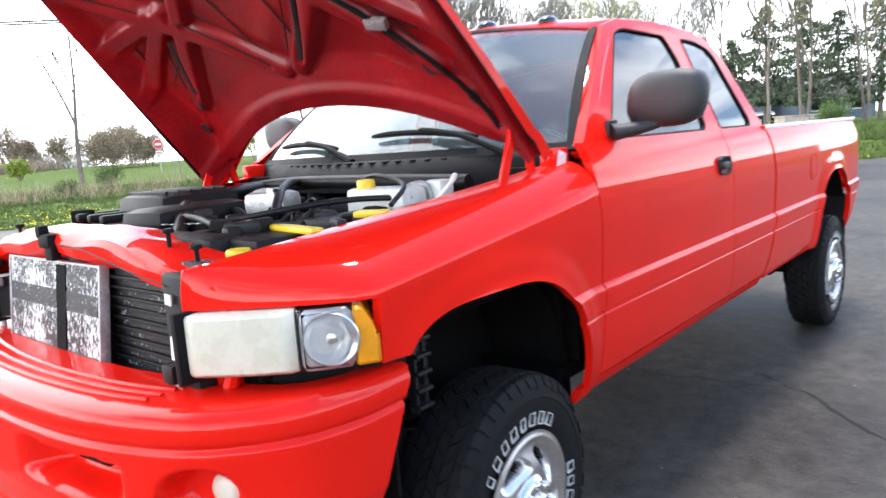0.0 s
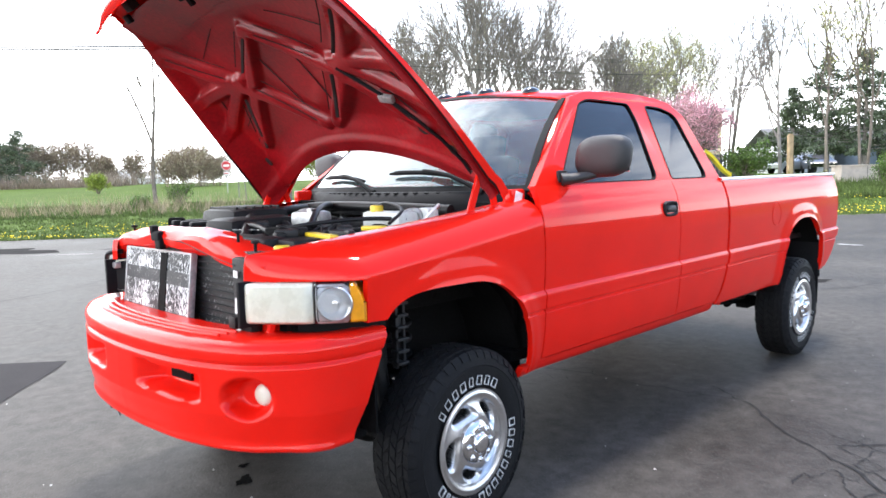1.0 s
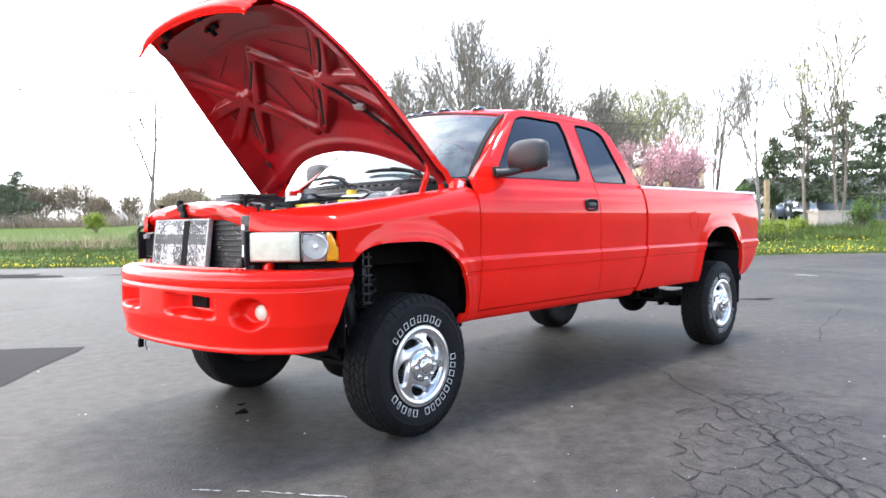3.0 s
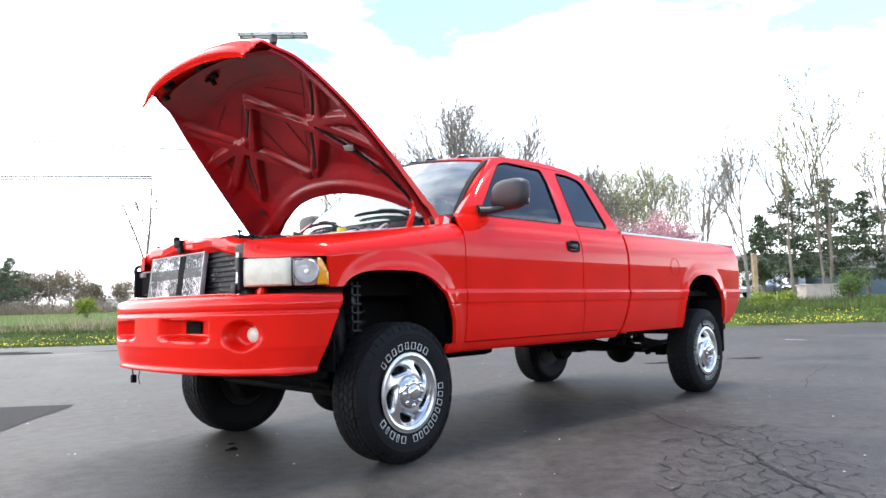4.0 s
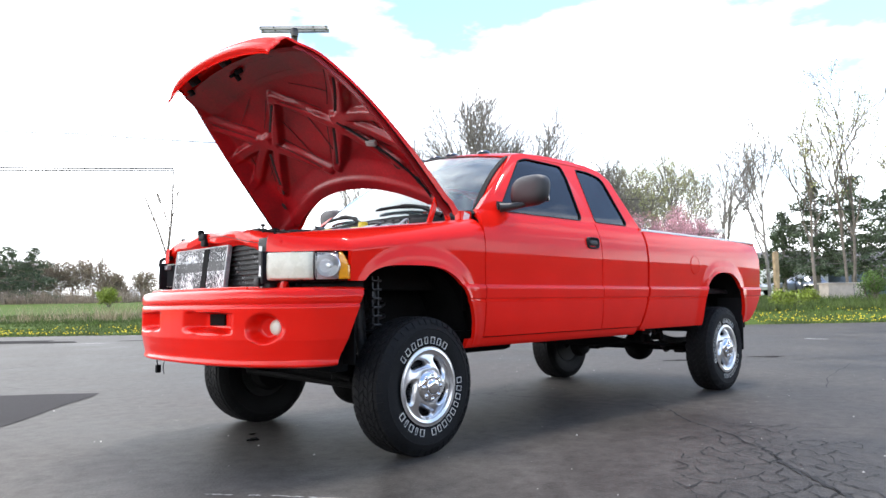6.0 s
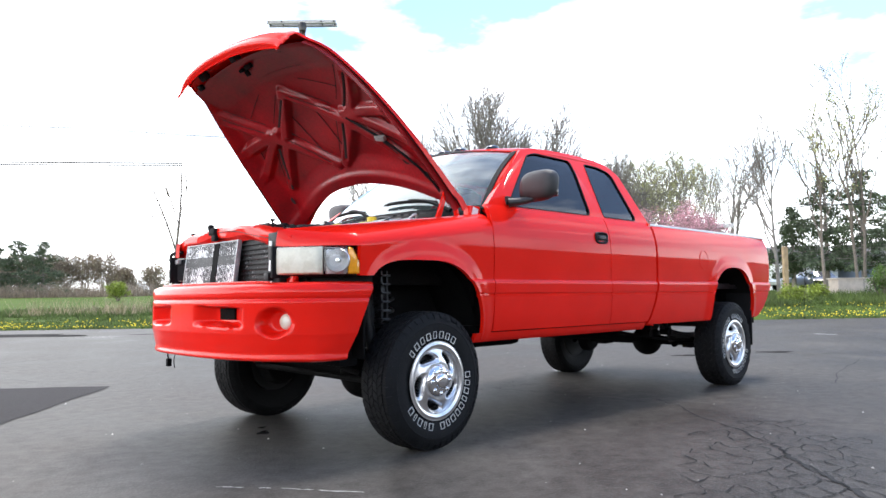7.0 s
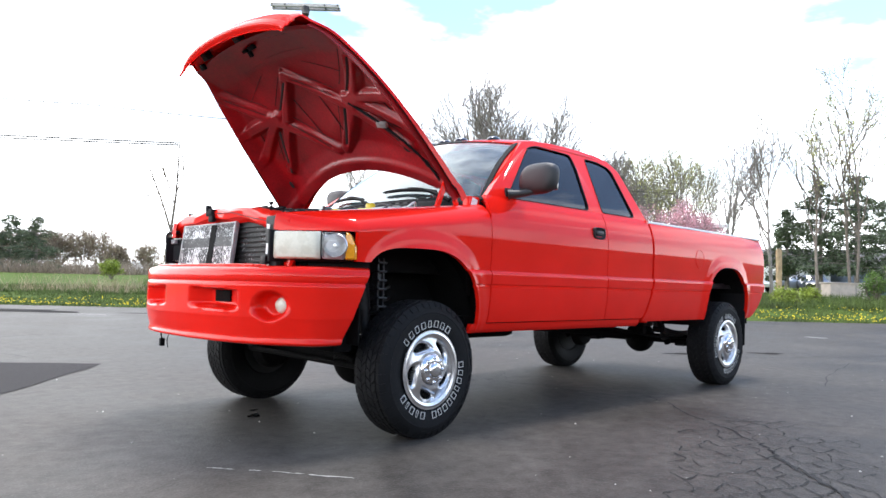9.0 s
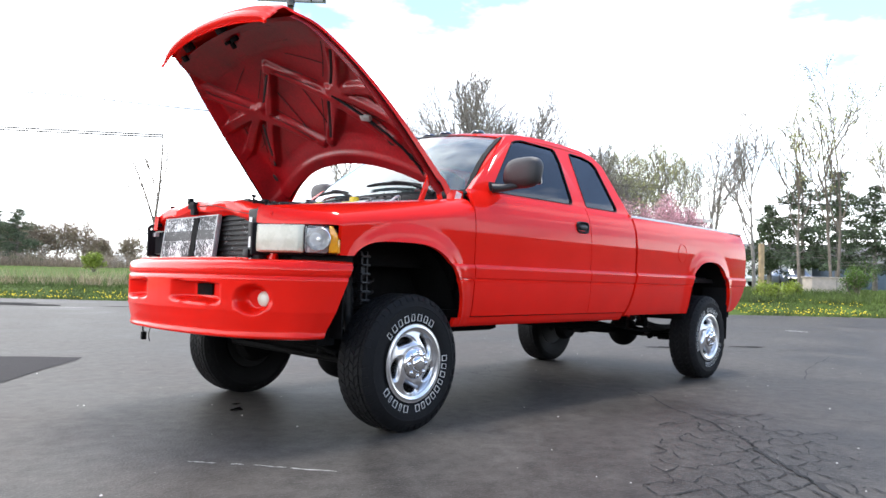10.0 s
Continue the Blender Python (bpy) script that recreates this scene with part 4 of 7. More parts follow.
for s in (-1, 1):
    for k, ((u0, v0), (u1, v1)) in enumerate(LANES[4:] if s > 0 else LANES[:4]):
        # rib slots; the wide bars also paint in the shade of the rib flanks
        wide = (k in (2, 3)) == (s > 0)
        slot_bar(u0, v0, u1, v1, 0.014 if wide else 0.004, SLOT, "slot", 0.044, "dark bar along a slotted rib")
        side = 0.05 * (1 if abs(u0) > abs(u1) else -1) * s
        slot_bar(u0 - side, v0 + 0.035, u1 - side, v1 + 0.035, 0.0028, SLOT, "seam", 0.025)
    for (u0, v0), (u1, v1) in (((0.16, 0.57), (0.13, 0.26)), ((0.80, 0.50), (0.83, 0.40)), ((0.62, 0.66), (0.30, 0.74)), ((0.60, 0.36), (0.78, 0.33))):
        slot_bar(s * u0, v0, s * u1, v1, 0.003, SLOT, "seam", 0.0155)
    side_rows = [[on_hood(s, v, 0.004 + (flange(s, v) + 0.008) * k) for k in (0.0, 0.5, 1.0)] for v in np.linspace(0.0, 0.955, 30)]
    part("side_flange", sheet(side_rows, thick=(0, -s * 0.006, 0)), PAINT, hood)
    edge_rows = bmesh.new()
    tube(edge_rows, [on_hood(s * 0.992, v, 0.012 + flange(s, v)) for v in np.linspace(0.02, 0.94, 30)], 0.006, 6)
    part("edge_seal", edge_rows, TRIM, hood, "thin black edge seal")
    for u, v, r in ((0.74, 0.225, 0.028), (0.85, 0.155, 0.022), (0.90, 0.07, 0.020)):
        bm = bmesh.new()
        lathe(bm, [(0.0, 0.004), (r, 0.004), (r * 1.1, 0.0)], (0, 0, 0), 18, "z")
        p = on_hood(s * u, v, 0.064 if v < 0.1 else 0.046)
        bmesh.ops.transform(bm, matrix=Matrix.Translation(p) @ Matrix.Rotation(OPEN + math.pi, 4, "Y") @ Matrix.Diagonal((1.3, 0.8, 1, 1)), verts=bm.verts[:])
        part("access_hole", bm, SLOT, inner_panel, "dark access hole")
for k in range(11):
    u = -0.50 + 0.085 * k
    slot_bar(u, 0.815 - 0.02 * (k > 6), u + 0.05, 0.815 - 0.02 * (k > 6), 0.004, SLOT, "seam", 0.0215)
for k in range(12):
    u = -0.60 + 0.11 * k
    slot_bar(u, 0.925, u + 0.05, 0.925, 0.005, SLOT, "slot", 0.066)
for u, v, a, b in ((0.0, 0.905, 0.07, 0.03), (0.10, 0.875, 0.03, 0.04), (0.13, 0.90, 0.05, 0.02), (0.80, 0.955, 0.05, 0.04)):
    bm = bmesh.new()
    box(bm, on_hood(u, v, 0.065), (b, a, 0.02), Matrix.Rotation(OPEN, 4, "Y"), 0.005)
    part("latch_bit", bm, TRIM, inner_panel, "black latch hardware")
# underhood lamp with its cable
bm = bmesh.new()
box(bm, (0, 0, 0), (0.036, 0.075, 0.024), bevel=0.006)
p = on_hood(-0.66, 0.35, 0.055)
m = Matrix.Translation(p) @ Matrix.Rotation(OPEN, 4, "Y") @ Matrix.Rotation(0.25, 4, "Z")
bmesh.ops.transform(bm, matrix=m, verts=bm.verts[:])
part("hood_lamp", bm, CAST, hood, "small pale underhood lamp")
bm = bmesh.new()
tube(bm, [on_hood(u, v, d) for u, v, d in ((-0.47, 0.47, 0.05), (-0.56, 0.41, 0.052), (-0.66, 0.35, 0.052), (-0.76, 0.27, 0.052), (-0.83, 0.20, 0.05), (-0.88, 0.12, 0.055), (-0.90, 0.04, 0.07))], 0.009, 6)
part("lamp_cable", bm, TRIM, hood, "black taped cable")
bm = bmesh.new()
tube(bm, [on_hood(u, 0.012, 0.05) for u in np.linspace(-0.86, 0.86, 40)], 0.010, 8)
part("weather_strip", bm, TRIM, hood, "black rubber weather strip")
for u, v in ((-0.02, 0.985), (0.62, 0.985)):
    bm = bmesh.new()
    q = on_hood(u, v, 0.055)
    box(bm, q, (0.05, 0.06, 0.05), Matrix.Rotation(OPEN, 4, "Y"), bevel=0.008)
    part("striker", bm, STEEL, hood, "black hood striker")


def hinge(s):
    bm = bmesh.new()
    for a, b in (((0.17, s * 0.806, 1.31), (0.272, s * 0.79, 1.555)), ((0.37, s * 0.806, 1.31), (0.295, s * 0.79, 1.545))):
        a, b = Vector(a), Vector(b)
        d = b - a
        ang = math.atan2(d.x, d.z)
        box(bm, (a + b) / 2, (0.036, 0.012, d.length), Matrix.Rotation(ang, 4, "Y"), bevel=0.004)
    box(bm, (0.28, s * 0.80, 1.325), (0.26, 0.03, 0.05), bevel=0.008)
    part("hood_hinge", bm, PAINT, truck, "red pressed steel hood hinge")
    bm = bmesh.new()
    box(bm, (0.470, s * 0.812, 1.388), (0.10, 0.05, 0.100), bevel=0.008)
    fb = part("fender_bracket", bm, PAINT, truck)
    bm = bmesh.new()
    box(bm, (0.470, s * 0.8385, 1.398), (0.050, 0.003, 0.056), Matrix.Rotation(0.3, 4, "Y"), 0.001)
    part("sticker", bm, WHITE, fb, "faded white sticker")


both(hinge)

# ---- engine bay ----
bm = bmesh.new()
box(bm, (0.44, 0, 1.255), (0.04, 1.62, 0.25), bevel=0.01)
firewall = part("firewall", bm, UNDER, truck, "black padded firewall")
part("lower_firewall", box(bmesh.new(), (0.445, 0, 0.97), (0.03, 1.66, 0.32)), UNDER, firewall, "black sealed lower half")
both(lambda s: part("inner_fender", box(bmesh.new(), (-0.12, s * 0.665, 1.09), (1.10, 0.03, 0.30), bevel=0.01), UNDER, truck))
engine = part("engine", box(bmesh.new(), (-0.10, 0.0, 1.02), (0.75, 0.50, 0.36), None, 0.03), UNDER, truck, "black engine with its intake duct and hoses")


def lump(name, c, s, mat, bevel=0.03, rot=None, label=""):
    return part(name, box(bmesh.new(), c, s, rot, bevel), mat, engine, label)


lump("intake_duct", (-0.30, 0.16, 1.285), (0.42, 0.20, 0.10), BLACK, 0.045, Matrix.Rotation(0.2, 4, "Z"), "black moulded intake duct")
lump("fan_shroud", (-0.56, 0.0, 1.215), (0.12, 0.90, 0.13), BLACK, 0.03, None, "black fan shroud")
lump("air_box", (-0.20, 0.38, 1.30), (0.34, 0.34, 0.15), BLACK, 0.06, None, "black ribbed air filter box")
for k in range(6):
    lump("air_box_rib", (-0.32 + 0.048 * k, 0.38, 1.372), (0.012, 0.26, 0.016), BLACK, 0.004)
lump("battery", (-0.42, -0.47, 1.17), (0.28, 0.19, 0.20), BLACK, 0.012, None, "black battery")
lump("battery_bar", (-0.40, -0.525, 1.278), (0.040, 0.24, 0.018), YELLOW, 0.008, Matrix.Rotation(-0.2, 4, "Z"), "yellow clamp bar")
lump("battery_clip", (-0.22, -0.64, 1.300), (0.045, 0.10, 0.02), YELLOW, 0.008, Matrix.Rotation(0.4, 4, "Z"), "yellow clip")
lump("fuse_box", (-0.16, -0.50, 1.245), (0.26, 0.18, 0.09), BLACK, 0.02, None, "black fuse box")
lump("brake_servo_tank", (0.05, -0.44, 1.305), (0.12, 0.25, 0.095), TANK, 0.02, None, "milky fluid reservoir")
bm = bmesh.new()
lathe(bm, [(0.0, 0.028), (0.026, 0.028), (0.030, 0.022), (0.030, -0.01), (0.0, -0.01)], (0.03, -0.375, 1.352), 18, "z")
part("yellow_cap", bm, YELLOW, engine, "yellow filler cap")
bm = bmesh.new()
lathe(bm, [(0.0, 0.010), (0.028, 0.010), (0.032, 0.005), (0.032, -0.010), (0.0, -0.010)], (-0.60, -0.545, 1.245), 20, "z")
part("yellow_cap", bm, YELLOW, engine, "yellow oil cap")
lump("washer_tank", (-0.60, -0.545, 1.19), (0.1, 0.12, 0.09), TANK, 0.02)
lump("throttle_housing", (-0.10, -0.05, 1.315), (0.12, 0.17, 0.085), CAST, 0.030, Matrix.Rotation(0.3, 4, "Z"), "pale cast alloy housing")
lump("throttle_body", (-0.02, 0.06, 1.325), (0.10, 0.12, 0.075), CAST, 0.028, Matrix.Rotation(0.5, 4, "Z"), "pale cast alloy throttle body")
for k in range(4):
    lump("bolt", (-0.14 + 0.03 * k, -0.12 + 0.045 * k, 1.362), (0.014, 0.014, 0.012), STEEL, 0.003)
lump("bracket", (-0.13, -0.10, 1.31), (0.035, 0.04, 0.12), CAST, 0.006)
for pts, r, m in (([(0.30, 0.30, 1.36), (0.10, 0.10, 1.37), (-0.12, -0.12, 1.35), (-0.25, -0.25, 1.30)], 0.016, HOSE),
                  ([(0.33, 0.55, 1.34), (0.05, 0.35, 1.345), (-0.2, 0.28, 1.33), (-0.35, 0.10, 1.310), (-0.50, -0.10, 1.25)], 0.024, HOSE),
                  ([(0.30, -0.05, 1.345), (0.15, -0.30, 1.385), (0.05, -0.52, 1.36), (-0.1, -0.60, 1.31)], 0.008, HOSE),
                  ([(0.24, -0.52, 1.30), (0.20, -0.60, 1.37), (0.10, -0.68, 1.37), (0.02, -0.66, 1.30)], 0.007, WHITE),
                  ([(0.10, -0.46, 1.29), (0.09, -0.50, 1.345), (0.12, -0.55, 1.35), (0.14, -0.56, 1.29)], 0.012, CAST),
                  ([(-0.40, -0.15, 1.28), (-0.28, -0.30, 1.31), (-0.10, -0.42, 1.325), (0.04, -0.56, 1.32)], 0.010, HOSE),
                  ([(0.32, 0.72, 1.33), (0.28, 0.3, 1.355), (0.26, -0.2, 1.355), (0.28, -0.6, 1.345)], 0.028, HOSE),
                  ([(-0.50, 0.30, 1.27), (-0.40, 0.0, 1.30), (-0.42, -0.25, 1.27), (-0.35, -0.5, 1.28)], 0.014, HOSE)):
    bm = bmesh.new()
    tube(bm, bend(pts, 22), r, 10)
    part("hose", bm, m, engine, "black rubber hose" if m is HOSE else "pale metal line")
lump("canister", (0.17, -0.56, 1.315), (0.075, 0.08, 0.10), TANK, 0.02, None, "blue-grey canister")
lump("module", (0.05, -0.62, 1.275), (0.2, 0.10, 0.05), CAST, 0.01)
lump("valve_cover", (-0.05, 0.22, 1.27), (0.55, 0.16, 0.08), BLACK, 0.03)
for y in (0.36, 0.48, 0.60):
    lump("strap", (-0.40 + y * 0.1, y, 1.300), (0.30, 0.03, 0.03), BLACK, 0.010)
for k in range(5):
    lump("caption", (-0.47 + 0.012 * k, 0.02 - 0.03 * k, 1.287), (0.018, 0.018, 0.003), CAST, 0.001)

crowd = random.Random(4)
for k in range(150):
    x, y = crowd.uniform(-0.52, 0.36), crowd.uniform(-0.62, 0.66)
    z = crowd.uniform(1.19, 1.295)
    lump("engine_fitting", (x, y, z), (crowd.uniform(.03, .11), crowd.uniform(.03, .10), crowd.uniform(.02, .08)), crowd.choice((BLACK, UNDER, BLACK, HOSE, STEEL)), 0.012, Matrix.Rotation(crowd.uniform(0, 3), 4, "Z"))
for k in range(16):
    x, y = crowd.uniform(-0.45, 0.1), crowd.uniform(-0.55, 0.55)
    pts = [(x, y, 1.20)]
    for q in range(3):
        pts.append((pts[-1][0] + crowd.uniform(-.1, .16), pts[-1][1] + crowd.uniform(-.22, .22), crowd.uniform(1.24, 1.315)))
    bm = bmesh.new()
    tube(bm, bend(pts, 18), crowd.choice((0.005, 0.007, 0.010, 0.014)), 8)
    part("hose", bm, crowd.choice((HOSE, HOSE, HOSE, STEEL)), engine)

# ---- wheels ----
def make_wheel():
    hubs = group_empty("wheel", (0, 0, 0), "polished five-slot alloy wheel with a chunky tyre", "wheel")
    del hubs["category"]
    bm = bmesh.new()
    prof = [(.200, -.085), (.212, -.108), (.222, -.114), (.232, -.118), (.27, -.130), (.30, -.134), (.325, -.134), (.327, -.136), (.331, -.136), (.333, -.133), (.355, -.127), (.373, -.118), (.385, -.108), (.391, -.096), (.392, -.05), (.393, 0)]
    prof += [(r, -h) for r, h in reversed(prof[:-1])]
    lathe(bm, [(r, h * 0.90) for r, h in prof], (0, 0, 0), 96)
    part("tyre", bm, RUBBER, hubs, "black all-terrain tyre", smooth=35)
    # tread blocks
    verts, faces = [], []

    def block(a0, a1, y0, y1, r0, r1, skew, drop=0.0):
        i = len(verts)
        for r, k in ((r0, 0.0), (r1, 0.08)):
            for a, y in ((a0, y0), (a1, y0), (a1, y1), (a0, y1)):
                am, ym = (a0 + a1) / 2, (y0 + y1) / 2
                aa, yy = am + (a - am) * (1 - k), ym + (y - ym) * (1 - k)
                aa += skew * (yy - ym)
                rr = r - drop * abs(yy) / 0.12
                verts.append((rr * math.cos(aa), yy, rr * math.sin(aa)))
        faces.extend([(i + 4, i + 5, i + 6, i + 7), (i, i + 1, i + 5, i + 4), (i + 1, i + 2, i + 6, i + 5), (i + 2, i + 3, i + 7, i + 6), (i + 3, i, i + 4, i + 7)])

    N = 46
    for k in range(N):
        a = 2 * math.pi * k / N
        w = 2 * math.pi / N
        for j, (y0, y1) in enumerate(((-.080, -.043), (-.039, -.002), (.002, .039), (.043, .080))):
            sh = w * (0.5 * (j % 2) + 0.1 * j)
            block(a + sh, a + sh + w * 0.90, y0, y1, .388, .4005, 2.2 if j in (0, 2) else -1.8)
        for sgn in (-1, 1):
            sh = 0.5 * w * (sgn > 0)
            block(a + sh, a + sh + w * 0.86, min(sgn * .084, sgn * .112), max(sgn * .084, sgn * .112), .376, .4030, 1.5 * sgn, 0.010)
            i = len(verts)
            for r, y in ((.395, .108), (.375, .122), (.352 if k % 2 else .363, .1315)):
                for aa in (a + sh + w * 0.03, a + sh + w * 0.83):
                    verts.append((r * math.cos(aa), sgn * y, r * math.sin(aa)))
                    verts.append((r * math.cos(aa), sgn * (y - 0.012), r * math.sin(aa)))
            for q in (0, 4):
                faces.extend([(i + q, i + q + 2, i + q + 6, i + q + 4), (i + q, i + q + 4, i + q + 5, i + q + 1), (i + q + 2, i + q + 3, i + q + 7, i + q + 6)])
            faces.append((i + 8, i + 10, i + 11, i + 9))
    raw("tread", [(x, y * 0.90, z) for x, y, z in verts], faces, RUBBER, hubs, "blocky tread")
    # raised white outlines: plain bars in two arcs, moulded on the sidewall
    for mid, count, tall in ((100, 8, 0.040), (-71.5, 15, 0.040)):
        step = 11.8 if mid > 0 else 10.6
        for k in range(count):
            if mid < 0 and k == 5:
                continue
            a = radians(mid + (k - (count - 1) / 2) * step)
            r = 0.264
            m = Matrix.Translation((r * math.cos(a), -0.1165, r * math.sin(a))) @ Matrix.Rotation(-a + math.pi / 2, 4, "Y")
            wide = (0.034, 0.030, 0.034, 0.026)[k % 4] if not (mid < 0 and k in (1, 3)) else 0.016
            bm = bmesh.new()
            loops = []
            for kx, ky, y in ((1.0, 1.0, 0.002), (1.0, 1.0, -0.003), (0.82, 0.85, -0.003), (0.82, 0.85, 0.002)):
                loops.append([m @ Vector((sx * wide / 2 * kx, y, sz * tall / 2 * ky)) for sx, sz in ((-1, -1), (1, -1), (1, 1), (-1, 1))])
            part("sidewall_bar", sheet(loops, closed=True), LETTER, hubs, smooth=0)
    # rim face with five slots
    rows, depth = [], []
    rs = [0.228, 0.224, 0.217, 0.212, 0.204, 0.196, 0.189] + [0.186 - 0.0019 * k for k in range(58)]
    na = 320
    for r in rs:
        row = []
        for k in range(na):
            a = 2 * math.pi * k / na
            if r > 0.2135:
                y = -0.108
            elif r > 0.20:
                y = -0.113
            elif r > 0.188:
                y = -0.104
            else:
                y = -0.092 - 0.022 * ease(0.186, 0.105, r) * 1.0
            if r < 0.188:
                f = (a * 5 / (2 * math.pi) - 0.14) % 1.0
                da = (f - 0.5) * 2 * math.pi / 5
                rr = r - 0.148 - da * 0.035
                q = math.hypot(da * r / 0.060, rr / 0.0235)
                q2 = math.hypot(da * r / 0.076, rr / 0.035)
                y += 0.012 * (1 - ease(0.75, 1.05, q2)) + 0.055 * (1 - ease(0.82, 1.0, q))
            row.append((r * math.cos(a), y, r * math.sin(a)))
        rows.append(row)
    bm = sheet([[(x, y - 0.010, z) for x, y, z in row] for row in rows], closed=True)
    # deep slot faces coloured black for the dark behind them
    for f in bm.faces:
        if f.calc_center_median().y > -0.082 and 0.1 < math.hypot(f.calc_center_median().x, f.calc_center_median().z) < 0.19:
            f.material_index = 1
    # barrel of the alloy rim coloured black too, standing in for inner shade
    old = set(bm.faces)
    lathe(bm, [(.205, -.10), (.205, .10), (.06, .09)], (0, 0, 0), 48)
    for f in set(bm.faces) - old:
        f.material_index = 1
    rim = part("rim", bm, [ALLOY, SLOT], hubs, "polished alloy rim with five slots", smooth=50)
    bm = bmesh.new()
    lathe(bm, [(.096, -.116), (.094, -.123), (.085, -.136), (.072, -.143), (.055, -.146), (.046, -.147), (.044, -.157), (.037, -.164), (.020, -.167), (0.0, -.168)], (0, 0, 0), 40)
    part("hub_cap", bm, CHROME, hubs, "chrome hub cap", smooth=50)
    for k in range(8):
        a = 2 * math.pi * k / 8
        bm = bmesh.new()
        bmesh.ops.create_uvsphere(bm, u_segments=10, v_segments=8, radius=0.0135)
        bmesh.ops.translate(bm, verts=bm.verts[:], vec=(0.070 * math.cos(a), -0.141, 0.070 * math.sin(a)))
        part("lug_cover", bm, CHROME, hubs)
    return hubs


wheel = make_wheel()
wheel.parent = truck
wheel.scale = (0.983, 0.9425, 0.983)
wheel.location = (0.025, -0.825, 0.391)
wheel.rotation_euler = (0, 0, radians(3))
copy_thing(wheel, pose(0.025, 0.825, 0.391, 0, 0, 3) @ pose(0, 0, 0, 0, 40, 180))
copy_thing(wheel, pose(3.888, -0.850, 0.391) @ pose(0, 0, 0, 0, 160, 0))
copy_thing(wheel, pose(3.888, 0.850, 0.391) @ pose(0, 0, 0, 0, 75, 180))

# ---- underbody ----
def under(name, fn, mat=UNDER, label=""):
    bm = bmesh.new()
    fn(bm)
    return part(name, bm, mat, truck, label)


both(lambda s: under("frame_rail", lambda bm: [box(bm, (2.1, s * 0.42, 0.70), (5.5, 0.07, 0.14), bevel=0.01)]))
for x in (-0.45, 0.9, 1.7, 2.7, 4.5):
    under("crossmember", lambda bm: box(bm, (x, 0, 0.66), (0.12, 0.84, 0.08), bevel=0.02))


def axle(x, dy):
    def fn(bm):
        tube(bm, [(x, -0.74, 0.394), (x, 0.76, 0.394)], 0.045, 14)
        bmesh.ops.create_uvsphere(bm, u_segments=20, v_segments=14, radius=0.165, matrix=Matrix.Translation((x + 0.03, dy, 0.39)) @ Matrix.Diagonal((1.1, 0.85, 0.95, 1)))
        for s in (-1, 1):
            lathe(bm, [(0.0, -0.04), (0.13, -0.04), (0.15, 0.0), (0.15, 0.05), (0.0, 0.05)], (x, s * 0.70, 0.394), 24)
    under("axle", fn, UNDER, "black solid axle with its differential")


axle(0.0, -0.28)
axle(3.93, 0.0)


